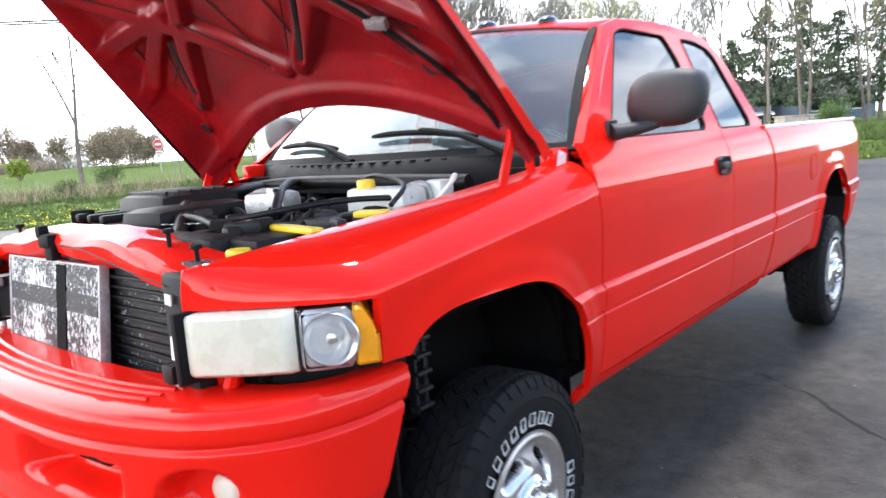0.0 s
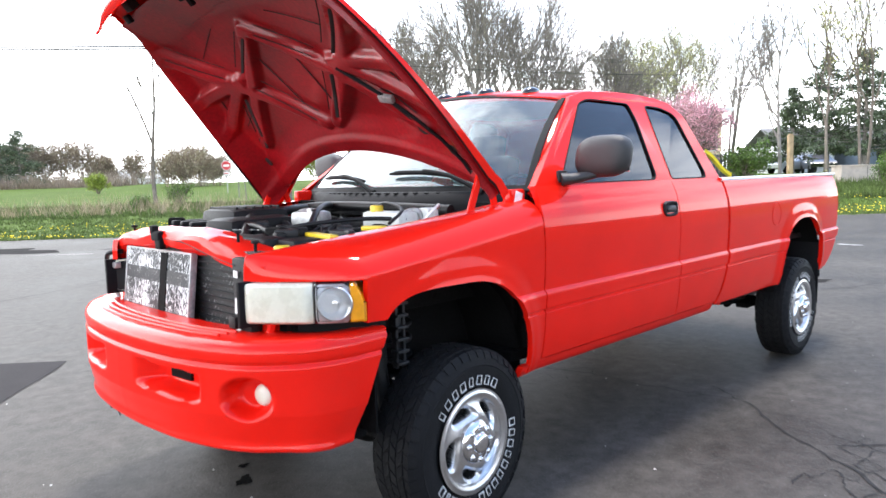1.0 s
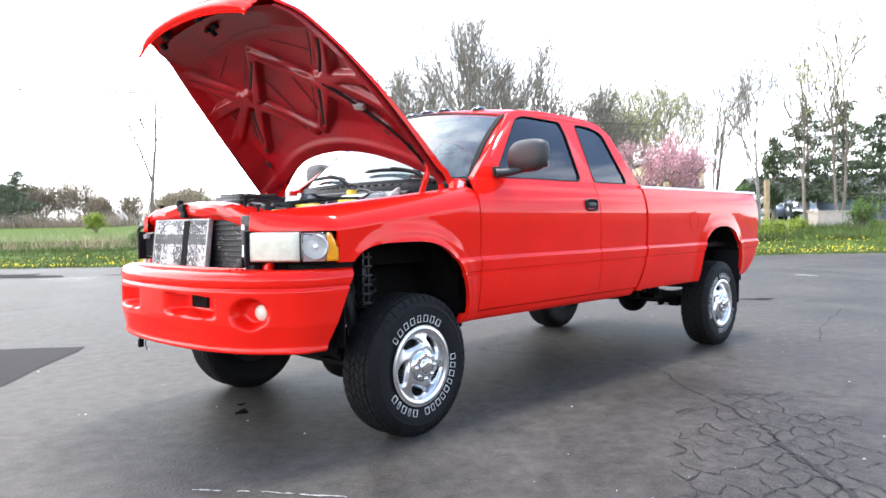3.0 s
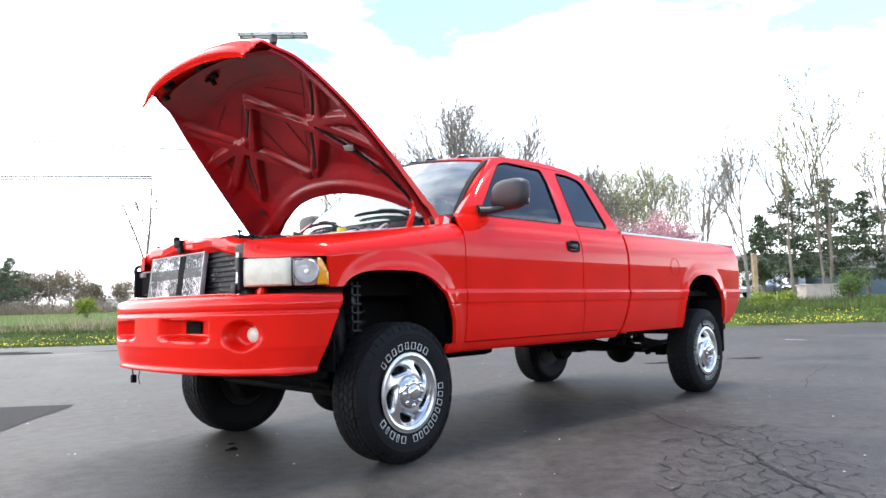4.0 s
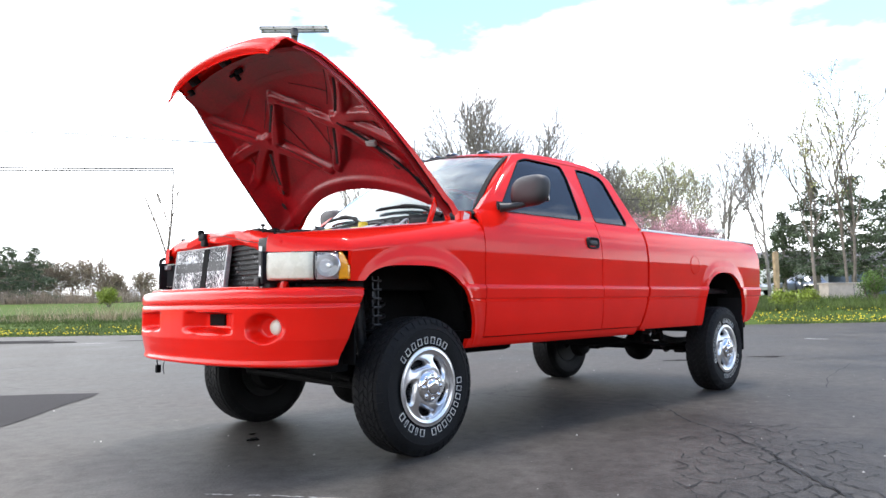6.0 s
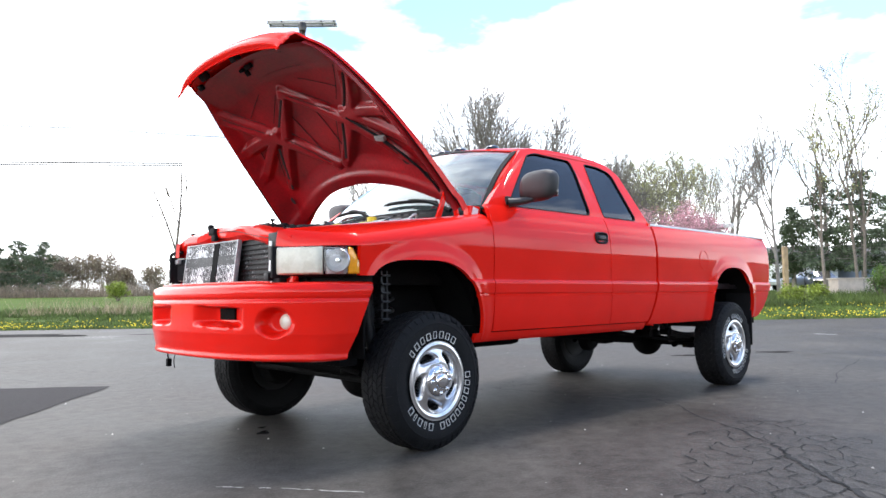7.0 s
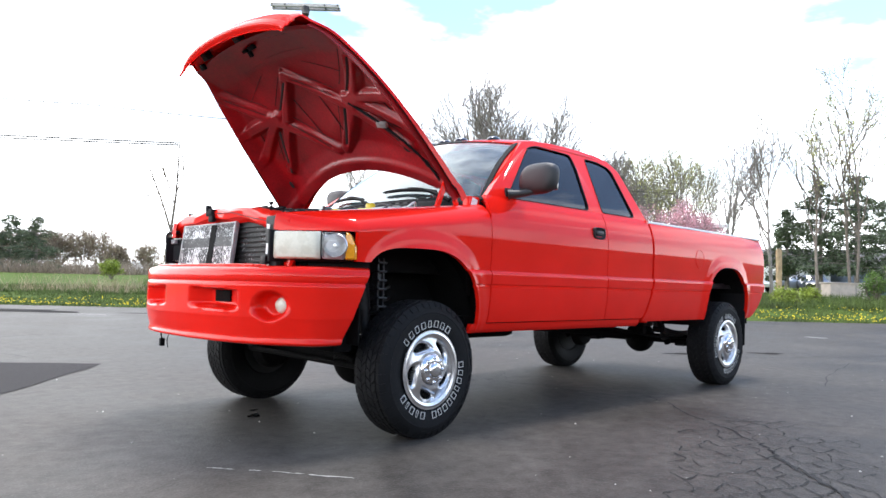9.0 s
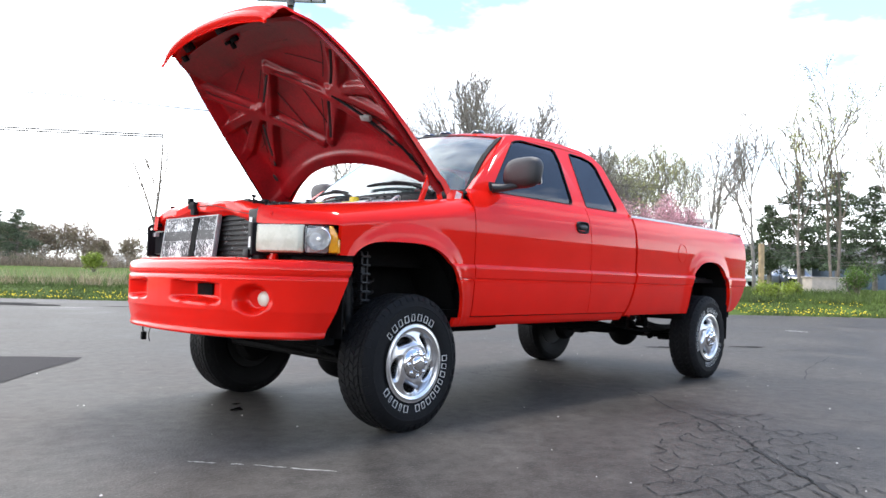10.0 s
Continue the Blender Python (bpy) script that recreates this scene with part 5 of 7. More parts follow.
def coil(s):
    def fn(bm):
        pts = [(-0.03 + 0.062 * math.cos(t), s * 0.52 + 0.062 * math.sin(t), 0.45 + 0.011 * t) for t in np.linspace(0, 12 * math.pi, 130)]
        tube(bm, pts, 0.011, 7)
    under("coil_spring", fn, STEEL, "black coil spring")

    def shock(bm):
        tube(bm, [(-0.20, s * 0.66, 0.42), (-0.22, s * 0.62, 0.75)], 0.032, 14)
        tube(bm, [(-0.22, s * 0.62, 0.72), (-0.235, s * 0.60, 0.98)], 0.042, 14)
    under("shock_absorber", shock, STEEL, "dark shock absorber")

    def bellow(bm):
        for k in range(6):
            box(bm, (-0.19, s * 0.73, 0.742 + k * 0.050), (0.062, 0.05, 0.012), bevel=0.004)
        for dx in (-0.020, 0.020):
            box(bm, (-0.19 + dx, s * 0.722, 0.87), (0.012, 0.03, 0.30), bevel=0.004)
        box(bm, (-0.185, s * 0.70, 0.90), (0.05, 0.05, 0.07), bevel=0.01)

    under("shock_guard", bellow, GUARD, "slotted dark grey shock guard")

    # added black sheet, keeps the gap behind the bumper end dark
    under("splash_shield", lambda bm: box(bm, (-0.44, s * 0.66, 0.74), (0.012, 0.42, 0.40), None, 0.004))

    def liner(bm):
        me = sheet([[(-0.03 + 0.50 * math.cos(a) * 1.0, s * y, 0.60 + 0.52 * math.sin(a)) for y in (0.50, 0.66, 0.83)] for a in np.linspace(-0.1, math.pi * 0.98, 26)])
        tmp = bpy.data.meshes.new("t")
        me.to_mesh(tmp)
        me.free()
        bm.from_mesh(tmp)
        bpy.data.meshes.remove(tmp)
        me = sheet([[(-0.03 + k * math.cos(a), s * 0.50, 0.60 + k * 1.04 * math.sin(a)) for k in (0.02, 0.50)] for a in np.linspace(-0.1, math.pi, 20)])
        tmp = bpy.data.meshes.new("t")
        me.to_mesh(tmp)
        me.free()
        bm.from_mesh(tmp)
        bpy.data.meshes.remove(tmp)
    under("front_wheel_liner", liner)

    def rear_liner(bm):
        me = sheet([[(3.92 + 0.52 * math.cos(a), s * y, 0.62 + 0.54 * math.sin(a)) for y in (0.55, 0.75, 0.92)] for a in np.linspace(-0.1, math.pi + 0.1, 26)])
        tmp = bpy.data.meshes.new("t")
        me.to_mesh(tmp)
        me.free()
        bm.from_mesh(tmp)
        bpy.data.meshes.remove(tmp)
        box(bm, (3.92, s * 0.56, 0.88), (1.04, 0.03, 0.5))
    under("rear_wheel_liner", rear_liner)

    def flap(bm):
        box(bm, (4.375, s * 0.80, 0.62), (0.012, 0.26, 0.54), Matrix.Rotation(0.05, 4, "Y"), bevel=0.004)
    under("mud_flap", flap, TRIM, "black rubber mud flap")

    def leaf(bm):
        for k in range(4):
            ln = 0.72 - 0.13 * k
            tube(bm, [(3.93 + ln * t, s * 0.50, 0.47 - 0.018 * k + 0.16 * (t * ln / 0.72) ** 2) for t in np.linspace(-1, 1, 13)], 0.014, 6)
        tube(bm, [(3.70, s * 0.42, 0.40), (3.55, s * 0.38, 0.85)], 0.03, 10)
        box(bm, (3.30, s * 0.46, 0.60), (0.08, 0.06, 0.12), bevel=0.01)
    under("leaf_spring", leaf, STEEL, "dark leaf spring pack")


both(coil)
under("transfer_case", lambda bm: [box(bm, (1.45, 0.08, 0.60), (0.6, 0.42, 0.26), None, 0.06), box(bm, (0.75, 0, 0.68), (0.8, 0.34, 0.3), None, 0.06)])
under("drive_shaft", lambda bm: [tube(bm, [(1.7, 0.05, 0.58), (3.78, 0.0, 0.42)], 0.045, 12), tube(bm, [(1.2, -0.25, 0.56), (0.15, -0.28, 0.42)], 0.03, 10)])
under("exhaust_pipe", lambda bm: [tube(bm, bend([(0.6, 0.35, 0.60), (1.6, 0.42, 0.56), (2.6, 0.48, 0.58), (3.3, 0.5, 0.66), (3.9, 0.55, 0.78), (4.6, 0.62, 0.66)], 24), 0.035, 10), tube(bm, [(1.9, 0.44, 0.57), (2.5, 0.47, 0.58)], 0.09, 14)], STEEL)
under("steering_link", lambda bm: [tube(bm, [(-0.18, -0.66, 0.38), (-0.20, 0.68, 0.40)], 0.018, 8), tube(bm, [(-0.22, -0.55, 0.42), (-0.25, 0.45, 0.60)], 0.018, 8), tube(bm, [(0.0, -0.52, 0.36), (0.85, -0.40, 0.58)], 0.024, 8), tube(bm, [(0.0, 0.52, 0.36), (0.85, 0.40, 0.58)], 0.024, 8)])
under("side_bracket_step", lambda bm: [box(bm, (0.62, -0.60, 0.565), (0.32, 0.10, 0.02), None, 0.006), box(bm, (0.78, -0.52, 0.585), (0.10, 0.2, 0.05), None, 0.01), box(bm, (0.52, -0.52, 0.58), (0.05, 0.2, 0.05), None, 0.01)])
under("fuel_tank", lambda bm: box(bm, (2.6, -0.20, 0.68), (1.0, 0.40, 0.22), None, 0.06))
for x, w in ((3.08, 0.07), (3.42, 0.05), (4.62, 0.07)):
    both(lambda s: under("spring_shackle", lambda bm: [box(bm, (x, s * 0.50, 0.575), (w, 0.05, 0.16), None, 0.01), tube(bm, [(x, s * 0.46, 0.515), (x, s * 0.55, 0.515)], 0.035, 10)]))
under("brake_cable", lambda bm: tube(bm, bend([(2.4, -0.3, 0.60), (3.0, -0.42, 0.50), (3.4, -0.52, 0.44), (3.8, -0.60, 0.42)], 20), 0.012, 6))
both(lambda s: under("rear_shock", lambda bm: [tube(bm, [(3.80, s * 0.40, 0.36), (3.50, s * 0.36, 0.80)], 0.035, 10), box(bm, (3.93, s * 0.50, 0.36), (0.18, 0.10, 0.05), None, 0.01)]))
# added black block, hides bright ground below the bumper corner
both(lambda s: under("lower_shield", lambda bm: box(bm, (-0.47, s * 0.66, 0.545), (0.12, 0.22, 0.09), None, 0.01)))
under("spare_wheel_carrier", lambda bm: lathe(bm, [(0.0, 0.10), (0.30, 0.10), (0.36, 0.05), (0.36, -0.05), (0.30, -0.10), (0.0, -0.10)], (4.45, 0, 0.66), 30, "z"))
under("floor_pan", lambda bm: [box(bm, (1.4, 0, 0.66), (2.0, 1.66, 0.05)), box(bm, (-0.2, 0, 0.80), (0.9, 0.8, 0.05))])
under("dangling_plug", lambda bm: [tube(bm, bend([(-0.90, 0.55, 0.56), (-0.90, 0.555, 0.52), (-0.895, 0.55, 0.49)], 8), 0.004, 6), box(bm, (-0.895, 0.55, 0.475), (0.03, 0.026, 0.05), None, 0.006)], TRIM, "black plug hanging on a wire")
under("dangling_wire", lambda bm: tube(bm, bend([(-0.93, 0.36, 0.56), (-0.94, 0.37, 0.50), (-0.925, 0.39, 0.455)], 10), 0.003, 5), HOSE)

# ---- the surroundings, laid out from where the truck is looked at ----
AX, AY, FX, FY = -2.768, -3.875, 0.693, 0.7207


def spot(b, d):
    """Ground plan place: b, the slope of the bearing to the right of the axis; d metres along the axis."""
    r = b * d
    return AX + FX * d + FY * r, AY + FY * d - FX * r


def lie(x, y):
    dx, dy = x - AX, y - AY
    return dx * FY - dy * FX, dx * FX + dy * FY


def kerb_line(r):
    return 22.0 + 0.055 * r


def ground_z(x, y):
    r, d = lie(x, y)
    s = d - kerb_line(r)
    if s <= 0:
        return -0.03
    left = 0.0195 * min(s, 78)
    right = 0.85 * (1 - math.exp(-s / 8.5)) + 0.006 * min(s, 70)
    f = ease(-6, 9, r)
    h = left * (1 - f) + right * f
    return h - 0.02 + 0.04 * noise.noise((x * 0.25, y * 0.25, 0)) * ease(0, 4, s)


def ground_material():
    m = bpy.data.materials.new("spring_grass_ground")
    m.use_nodes = True
    n, l = m.node_tree.nodes, m.node_tree.links
    b = n["Principled BSDF"]
    b.inputs["Roughness"].default_value = 0.9
    b.inputs["Specular IOR Level"].default_value = 0.08
    tc = n.new("ShaderNodeTexCoord")
    f1 = n.new("ShaderNodeTexNoise")
    f1.inputs["Scale"].default_value = 0.35
    f1.inputs["Detail"].default_value = 8.0
    l.new(tc.outputs["Object"], f1.inputs["Vector"])
    f2 = n.new("ShaderNodeTexNoise")
    f2.inputs["Scale"].default_value = 9.0
    f2.inputs["Detail"].default_value = 6.0
    l.new(tc.outputs["Object"], f2.inputs["Vector"])
    r1 = n.new("ShaderNodeValToRGB")
    r1.color_ramp.elements[0].position, r1.color_ramp.elements[0].color = 0.3, (0.066, 0.097, 0.018, 1)
    r1.color_ramp.elements[1].position, r1.color_ramp.elements[1].color = 0.7, (0.086, 0.132, 0.022, 1)
    e = r1.color_ramp.elements.new(0.5)
    e.color = (0.070, 0.110, 0.018, 1)
    l.new(f1.outputs["Fac"], r1.inputs["Fac"])
    mx = n.new("ShaderNodeMix")
    mx.data_type, mx.blend_type = "RGBA", "MULTIPLY"
    mx.inputs["Factor"].default_value = 0.8
    r2 = n.new("ShaderNodeMapRange")
    r2.inputs["From Min"].default_value, r2.inputs["From Max"].default_value = 0.3, 0.7
    r2.inputs["To Min"].default_value, r2.inputs["To Max"].default_value = 0.5, 1.35
    l.new(f2.outputs["Fac"], r2.inputs["Value"])
    l.new(r1.outputs["Color"], mx.inputs["A"])
    l.new(r2.outputs["Result"], mx.inputs["B"])
    l.new(mx.outputs["Result"], b.inputs["Base Color"])
    bump = n.new("ShaderNodeBump")
    bump.inputs["Strength"].default_value = 0.8
    bump.inputs["Distance"].default_value = 0.06
    l.new(f2.outputs["Fac"], bump.inputs["Height"])
    l.new(bump.outputs["Normal"], b.inputs["Normal"])
    return m


GROUND = ground_material()
# one sheet to the horizon, finer where it is near
rows = []
for d in [-900, -300, -100, -40, -10, 5, 12, 16, 19, 20.5, 21.5, 22, 22.5, 23, 23.6, 24.4, 25.4, 26.6, 28, 30, 32, 35, 38, 42, 47, 53, 60, 68, 78, 90, 100, 105, 120, 160, 250, 450, 900, 2200]:
    row = []
    for r in [-2500, -900, -400, -200, -120, -80, -60] + [k * 2.0 for k in range(-25, 26)] + [60, 80, 120, 200, 400, 900, 2500]:
        x, y = AX + FX * d + FY * r, AY + FY * d - FX * r
        row.append((x, y, ground_z(x, y)))
    rows.append(row)
ground = part("ground", sheet(rows), GROUND, None, smooth=80)
tagged(ground, "spring lawn and rough field behind the paved lot", "ground", kind="structure")


def asphalt_material():
    m = bpy.data.materials.new("sealed_asphalt")
    m.use_nodes = True
    n, l = m.node_tree.nodes, m.node_tree.links
    b = n["Principled BSDF"]
    b.inputs["Specular IOR Level"].default_value = 0.07
    tc = n.new("ShaderNodeTexCoord")

    def nz(scale, detail, rough=0.5, distort=0.0):
        k = n.new("ShaderNodeTexNoise")
        k.inputs["Scale"].default_value, k.inputs["Detail"].default_value = scale, detail
        k.inputs["Roughness"].default_value, k.inputs["Distortion"].default_value = rough, distort
        l.new(tc.outputs["Object"], k.inputs["Vector"])
        return k

    stain, mottle, fine = nz(0.55, 8.0, 0.68, 0.6), nz(8.0, 10.0, 0.78), nz(120.0, 4.0, 0.6)
    stones = n.new("ShaderNodeTexVoronoi")
    stones.inputs["Scale"].default_value = 70.0
    l.new(tc.outputs["Object"], stones.inputs["Vector"])
    r1 = n.new("ShaderNodeValToRGB")
    r1.color_ramp.elements[0].position, r1.color_ramp.elements[0].color = 0.35, (0.036, 0.0325, 0.0288, 1)
    r1.color_ramp.elements[1].position, r1.color_ramp.elements[1].color = 0.66, (0.085, 0.0775, 0.0695, 1)
    l.new(stain.outputs["Fac"], r1.inputs["Fac"])
    mx = n.new("ShaderNodeMix")
    mx.data_type, mx.blend_type = "RGBA", "MULTIPLY"
    mx.inputs["Factor"].default_value = 0.7
    r2 = n.new("ShaderNodeMapRange")
    r2.inputs["From Min"].default_value, r2.inputs["From Max"].default_value = 0.3, 0.7
    r2.inputs["To Min"].default_value, r2.inputs["To Max"].default_value = 0.35, 1.7
    l.new(mottle.outputs["Fac"], r2.inputs["Value"])
    l.new(r1.outputs["Color"], mx.inputs["A"])
    l.new(r2.outputs["Result"], mx.inputs["B"])
    fleck = n.new("ShaderNodeMapRange")
    fleck.inputs["From Min"].default_value, fleck.inputs["From Max"].default_value = 0.58, 0.70
    l.new(fine.outputs["Fac"], fleck.inputs["Value"])
    m2 = n.new("ShaderNodeMix")
    m2.data_type = "RGBA"
    m2.inputs["B"].default_value = (0.17, 0.165, 0.16, 1)
    sc = n.new("ShaderNodeMath")
    sc.operation = "MULTIPLY"
    sc.inputs[1].default_value = 0.8
    l.new(fleck.outputs["Result"], sc.inputs[0])
    l.new(sc.outputs[0], m2.inputs["Factor"])
    l.new(mx.outputs["Result"], m2.inputs["A"])
    l.new(m2.outputs["Result"], b.inputs["Base Color"])
    rr = n.new("ShaderNodeMapRange")
    rr.inputs["From Min"].default_value, rr.inputs["From Max"].default_value = 0.3, 0.7
    rr.inputs["To Min"].default_value, rr.inputs["To Max"].default_value = 0.45, 0.68
    l.new(stain.outputs["Fac"], rr.inputs["Value"])
    l.new(rr.outputs["Result"], b.inputs["Roughness"])
    add = n.new("ShaderNodeMath")
    add.operation = "ADD"
    l.new(stones.outputs["Distance"], add.inputs[0])
    l.new(mottle.outputs["Fac"], add.inputs[1])
    bump = n.new("ShaderNodeBump")
    bump.inputs["Strength"].default_value = 0.3
    bump.inputs["Distance"].default_value = 0.004
    l.new(add.outputs[0], bump.inputs["Height"])
    l.new(bump.outputs["Normal"], b.inputs["Normal"])
    return m


ASPHALT = asphalt_material()
rows = []
for f in [k / 24 for k in range(25)]:
    row = []
    for r in [-300, -150, -80, -50] + [k * 1.0 for k in range(-36, 37)] + [50, 80, 150, 300]:
        far = kerb_line(r) + 0.16 * noise.noise((r * 0.5, 3.1, 0)) + 0.06 * noise.noise((r * 2.3, 1.1, 0))
        d = -60 + (far + 60) * (1 - (1 - f) ** 3)
        x, y = AX + FX * d + FY * r, AY + FY * d - FX * r
        row.append((x, y, 0.0 if f < 1 else -0.01))
    rows.append(row)
lot = part("parking_lot", sheet(rows, thick=(0, 0, -0.06)), ASPHALT, None, smooth=0)
tagged(lot, "dark sealed asphalt parking lot with cracks", "pavement", kind="structure")

# unseen walls added behind and beside the camera: dark reflections, less low sky
BACKWALL = material("dark_added_wall", (0.10, 0.075, 0.06), 0.85, 0.0, 0.3, 1.2, 0.3, 14.0)
for name, c, size in (("wall_south", (20, -25, 2.2), (180, 0.4, 4.4)), ("wall_west", (-33, 2, 1.2), (0.4, 44, 2.4))):
    ob = part(name, box(bmesh.new(), c, size), BACKWALL, None, smooth=0)
    tagged(ob, "plain dark wall, unseen, added for reflections and low sky", "wall", kind="structure")


def flat_strip(name, pts, w, mat, label, z=0.004, jitter=0.0, parent=None, seed=1):
    """A narrow ragged strip along pts on the pavement."""
    rnd = random.Random(seed)
    verts, faces = [], []
    for k, p in enumerate(pts):
        a, b = Vector(pts[max(k - 1, 0)]), Vector(pts[min(k + 1, len(pts) - 1)])
        d = (b - a)
        n = Vector((-d.y, d.x)).normalized()
        ww = w * (1 + jitter * rnd.uniform(-1, 1)) * (0.35 if k in (0, len(pts) - 1) else 1)
        q = Vector((p[0], p[1]))
        for s in (-1, 1):
            e = q + n * ww * s / 2
            verts.append((e.x, e.y, z))
    for k in range(len(pts) - 1):
        faces.append((2 * k, 2 * k + 1, 2 * k + 3, 2 * k + 2))
    return verts, faces


def merge(lists):
    V, F = [], []
    for v, f in lists:
        o = len(V)
        V += v
        F += [tuple(i + o for i in q) for q in f]
    return V, F


def wander(a, b, n, amp, rnd):
    a, b = Vector(a), Vector(b)
    d = b - a
    nrm = Vector((-d.y, d.x)).normalized()
    off, out = 0.0, []
    for k in range(n + 1):
        off = off * 0.7 + rnd.uniform(-amp, amp)
        out.append(a + d * k / n + nrm * off * (0 if k in (0, n) else 1))
    return out


CRACK = material("open_crack", (0.010, 0.010, 0.010), 0.9, 0.0, 0.3, 20.0)
rnd = random.Random(11)
strips = []
main = [(2.62, -0.80), (2.43, -1.08), (1.886, -1.70), (1.466, -2.20), (1.235, -2.40), (0.95, -2.62), (0.55, -3.0), (0.1, -3.4)]
for a, b, w in zip(main, main[1:], (0.010, 0.013, 0.015, 0.019, 0.022, 0.024, 0.024)):
    strips.append(flat_strip("", wander(a, b, 14, 0.016, rnd), w, CRACK, "", jitter=0.6, seed=rnd.random()))
# alligator cracking beside the main crack: a jittered honeycomb, denser along the crack
joints = {}
STEP = 0.105
for i in range(24):
    for j in range(14):
        p = Vector((2.03, -1.40)) + Vector((-0.913, -0.408)) * (i * STEP) + Vector((0.408, -0.913)) * (j * STEP * 0.9 + (0.28 if (i + j) % 2 else -0.28) * STEP)
        joints[i, j] = p + Vector((rnd.uniform(-.030, .030), rnd.uniform(-.030, .030)))
for (i, j), p in joints.items():
    for q in ((i + 1, j), (i, j + 1)):
        if q in joints and (q[1] == j or (i + j) % 2):
            away = abs(j - 6) / 6 + (0.45 if i < 5 else 0.0)
            if away < 0.95 and rnd.random() < 1.0 - 0.5 * away + 0.35 * noise.noise((p.x * 2, p.y * 2, 4.0)):
                strips.append(flat_strip("", wander(p, joints[q], 5, 0.008, rnd), 0.0068 * rnd.uniform(0.5, 1.7), CRACK, "", jitter=0.6, seed=rnd.random()))
# finer cracks under the truck and across the lot
for a, b, w in (((2.22, 0.66), (2.32, -0.05), 0.012), ((2.22, 0.66), (2.9, 0.4), 0.01), ((2.32, -0.05), (2.43, -1.08), 0.006), ((-2.9, 6.0), (3.0, 9.5), 0.018), ((6.5, 0.5), (12.0, -3.0), 0.012), ((4.6, -1.6), (7.5, -1.0), 0.01),
                ((-1.6, 9.5), (-0.6, 4.6), 0.012), ((2.0, 1.4), (3.4, 2.6), 0.012), ((1.9, 1.0), (1.0, 2.2), 0.009), ((1.0, -3.1), (2.2, -3.6), 0.01), ((2.0, -1.75), (2.75, -2.7), 0.008)):
    strips.append(flat_strip("", wander(a, b, 14, 0.03 * max(1, (Vector(a) - Vector(b)).length / 2), rnd), w, CRACK, "", jitter=0.6, seed=rnd.random()))
for k in range(26):
    p = Vector((2.2 + rnd.uniform(-.35, .5), 0.35 + rnd.uniform(-.4, .45)))
    q = p + Vector((rnd.uniform(-.2, .2), rnd.uniform(-.2, .2)))
    strips.append(flat_strip("", wander(p, q, 3, 0.012, rnd), 0.006, CRACK, "", jitter=0.5, seed=k))
V, F = merge(strips)
ob = raw("asphalt_crack", V, F, CRACK, lot, "branching dark cracks")
tagged(ob, kind="stuff")

PATCH = material("older_asphalt_patch", (0.029, 0.0265, 0.027), 0.8, 0.0, 0.3, 3.0, 0.35, 120.0, spec=0.08)
bm = bmesh.new()
ring = []
corner = [(-0.19, 3.65), (-1.55, 1.88), (-3.3, 0.6), (-6.0, 2.6), (-3.4, 6.0), (-1.9, 4.9)]
for a, b in zip(corner, corner[1:] + corner[:1]):
    ring += wander(a, b, 8, 0.025, rnd)[:-1]
vs = [bm.verts.new((p.x, p.y, 0.004)) for p in ring]
bm.faces.new(vs)
part("asphalt_patch", bm, PATCH, lot, "dull grey repaired patch", smooth=0)
OLDPAINT = material("worn_white_line_paint", (0.42, 0.41, 0.39), 0.7, 0.0, 0.35, 30.0, 0.2, 90.0)
strips = []
for a, b in (((-1.215, -0.755), (-1.13, -0.86)), ((-1.02, -1.0), (-0.93, -1.13)), ((-0.92, -1.15), (-0.80, -1.33)), ((-1.09, -0.92), (-1.05, -0.965))):
    strips.append(flat_strip("", wander(a, b, 10, 0.004, rnd), 0.010, OLDPAINT, "", z=0.005, jitter=0.8, seed=rnd.random()))
strips.append(flat_strip("", wander((12.9, 1.35), (12.9, 0.90), 10, 0.02, rnd), 0.12, OLDPAINT, "", z=0.005, jitter=0.4, seed=3))
strips.append(flat_strip("", wander((2.2, 14.6), (3.4, 13.6), 8, 0.03, rnd), 0.035, OLDPAINT, "", z=0.005, jitter=0.5, seed=4))
V, F = merge(strips)
tagged(raw("worn_paint_mark", V, F, OLDPAINT, lot, "worn white paint marks"), kind="stuff")

OIL = material("dark_oil_mark", (0.006, 0.006, 0.006), 0.25, 0.0, 0.3, 12.0)
DAMP = material("damp_asphalt", (0.030, 0.028, 0.027), 0.9, 0.0, 0.3, 3.0, 0.2, 90.0, spec=0.02)


def blot(cx, cy, a, b, turn, mat, name, label, seed):
    """A ragged flat stain on the pavement."""
    q = random.Random(seed)
    c, t = math.cos(turn), math.sin(turn)
    verts = [(cx, cy, 0.004)]
    for k in range(36):
        w = 2 * math.pi * k / 36
        m = 1 + 0.25 * math.sin(3 * w + seed) + 0.12 * math.sin(7 * w + 2 * seed) + q.uniform(-0.06, 0.06)
        dx, dy = a * m * math.cos(w), b * m * math.sin(w)
        verts.append((cx + c * dx - t * dy, cy + t * dx + c * dy, 0.004))
    tagged(raw(name, verts, [(0, k + 1, (k + 1) % 36 + 1) for k in range(36)], mat, lot, label), kind="stuff")


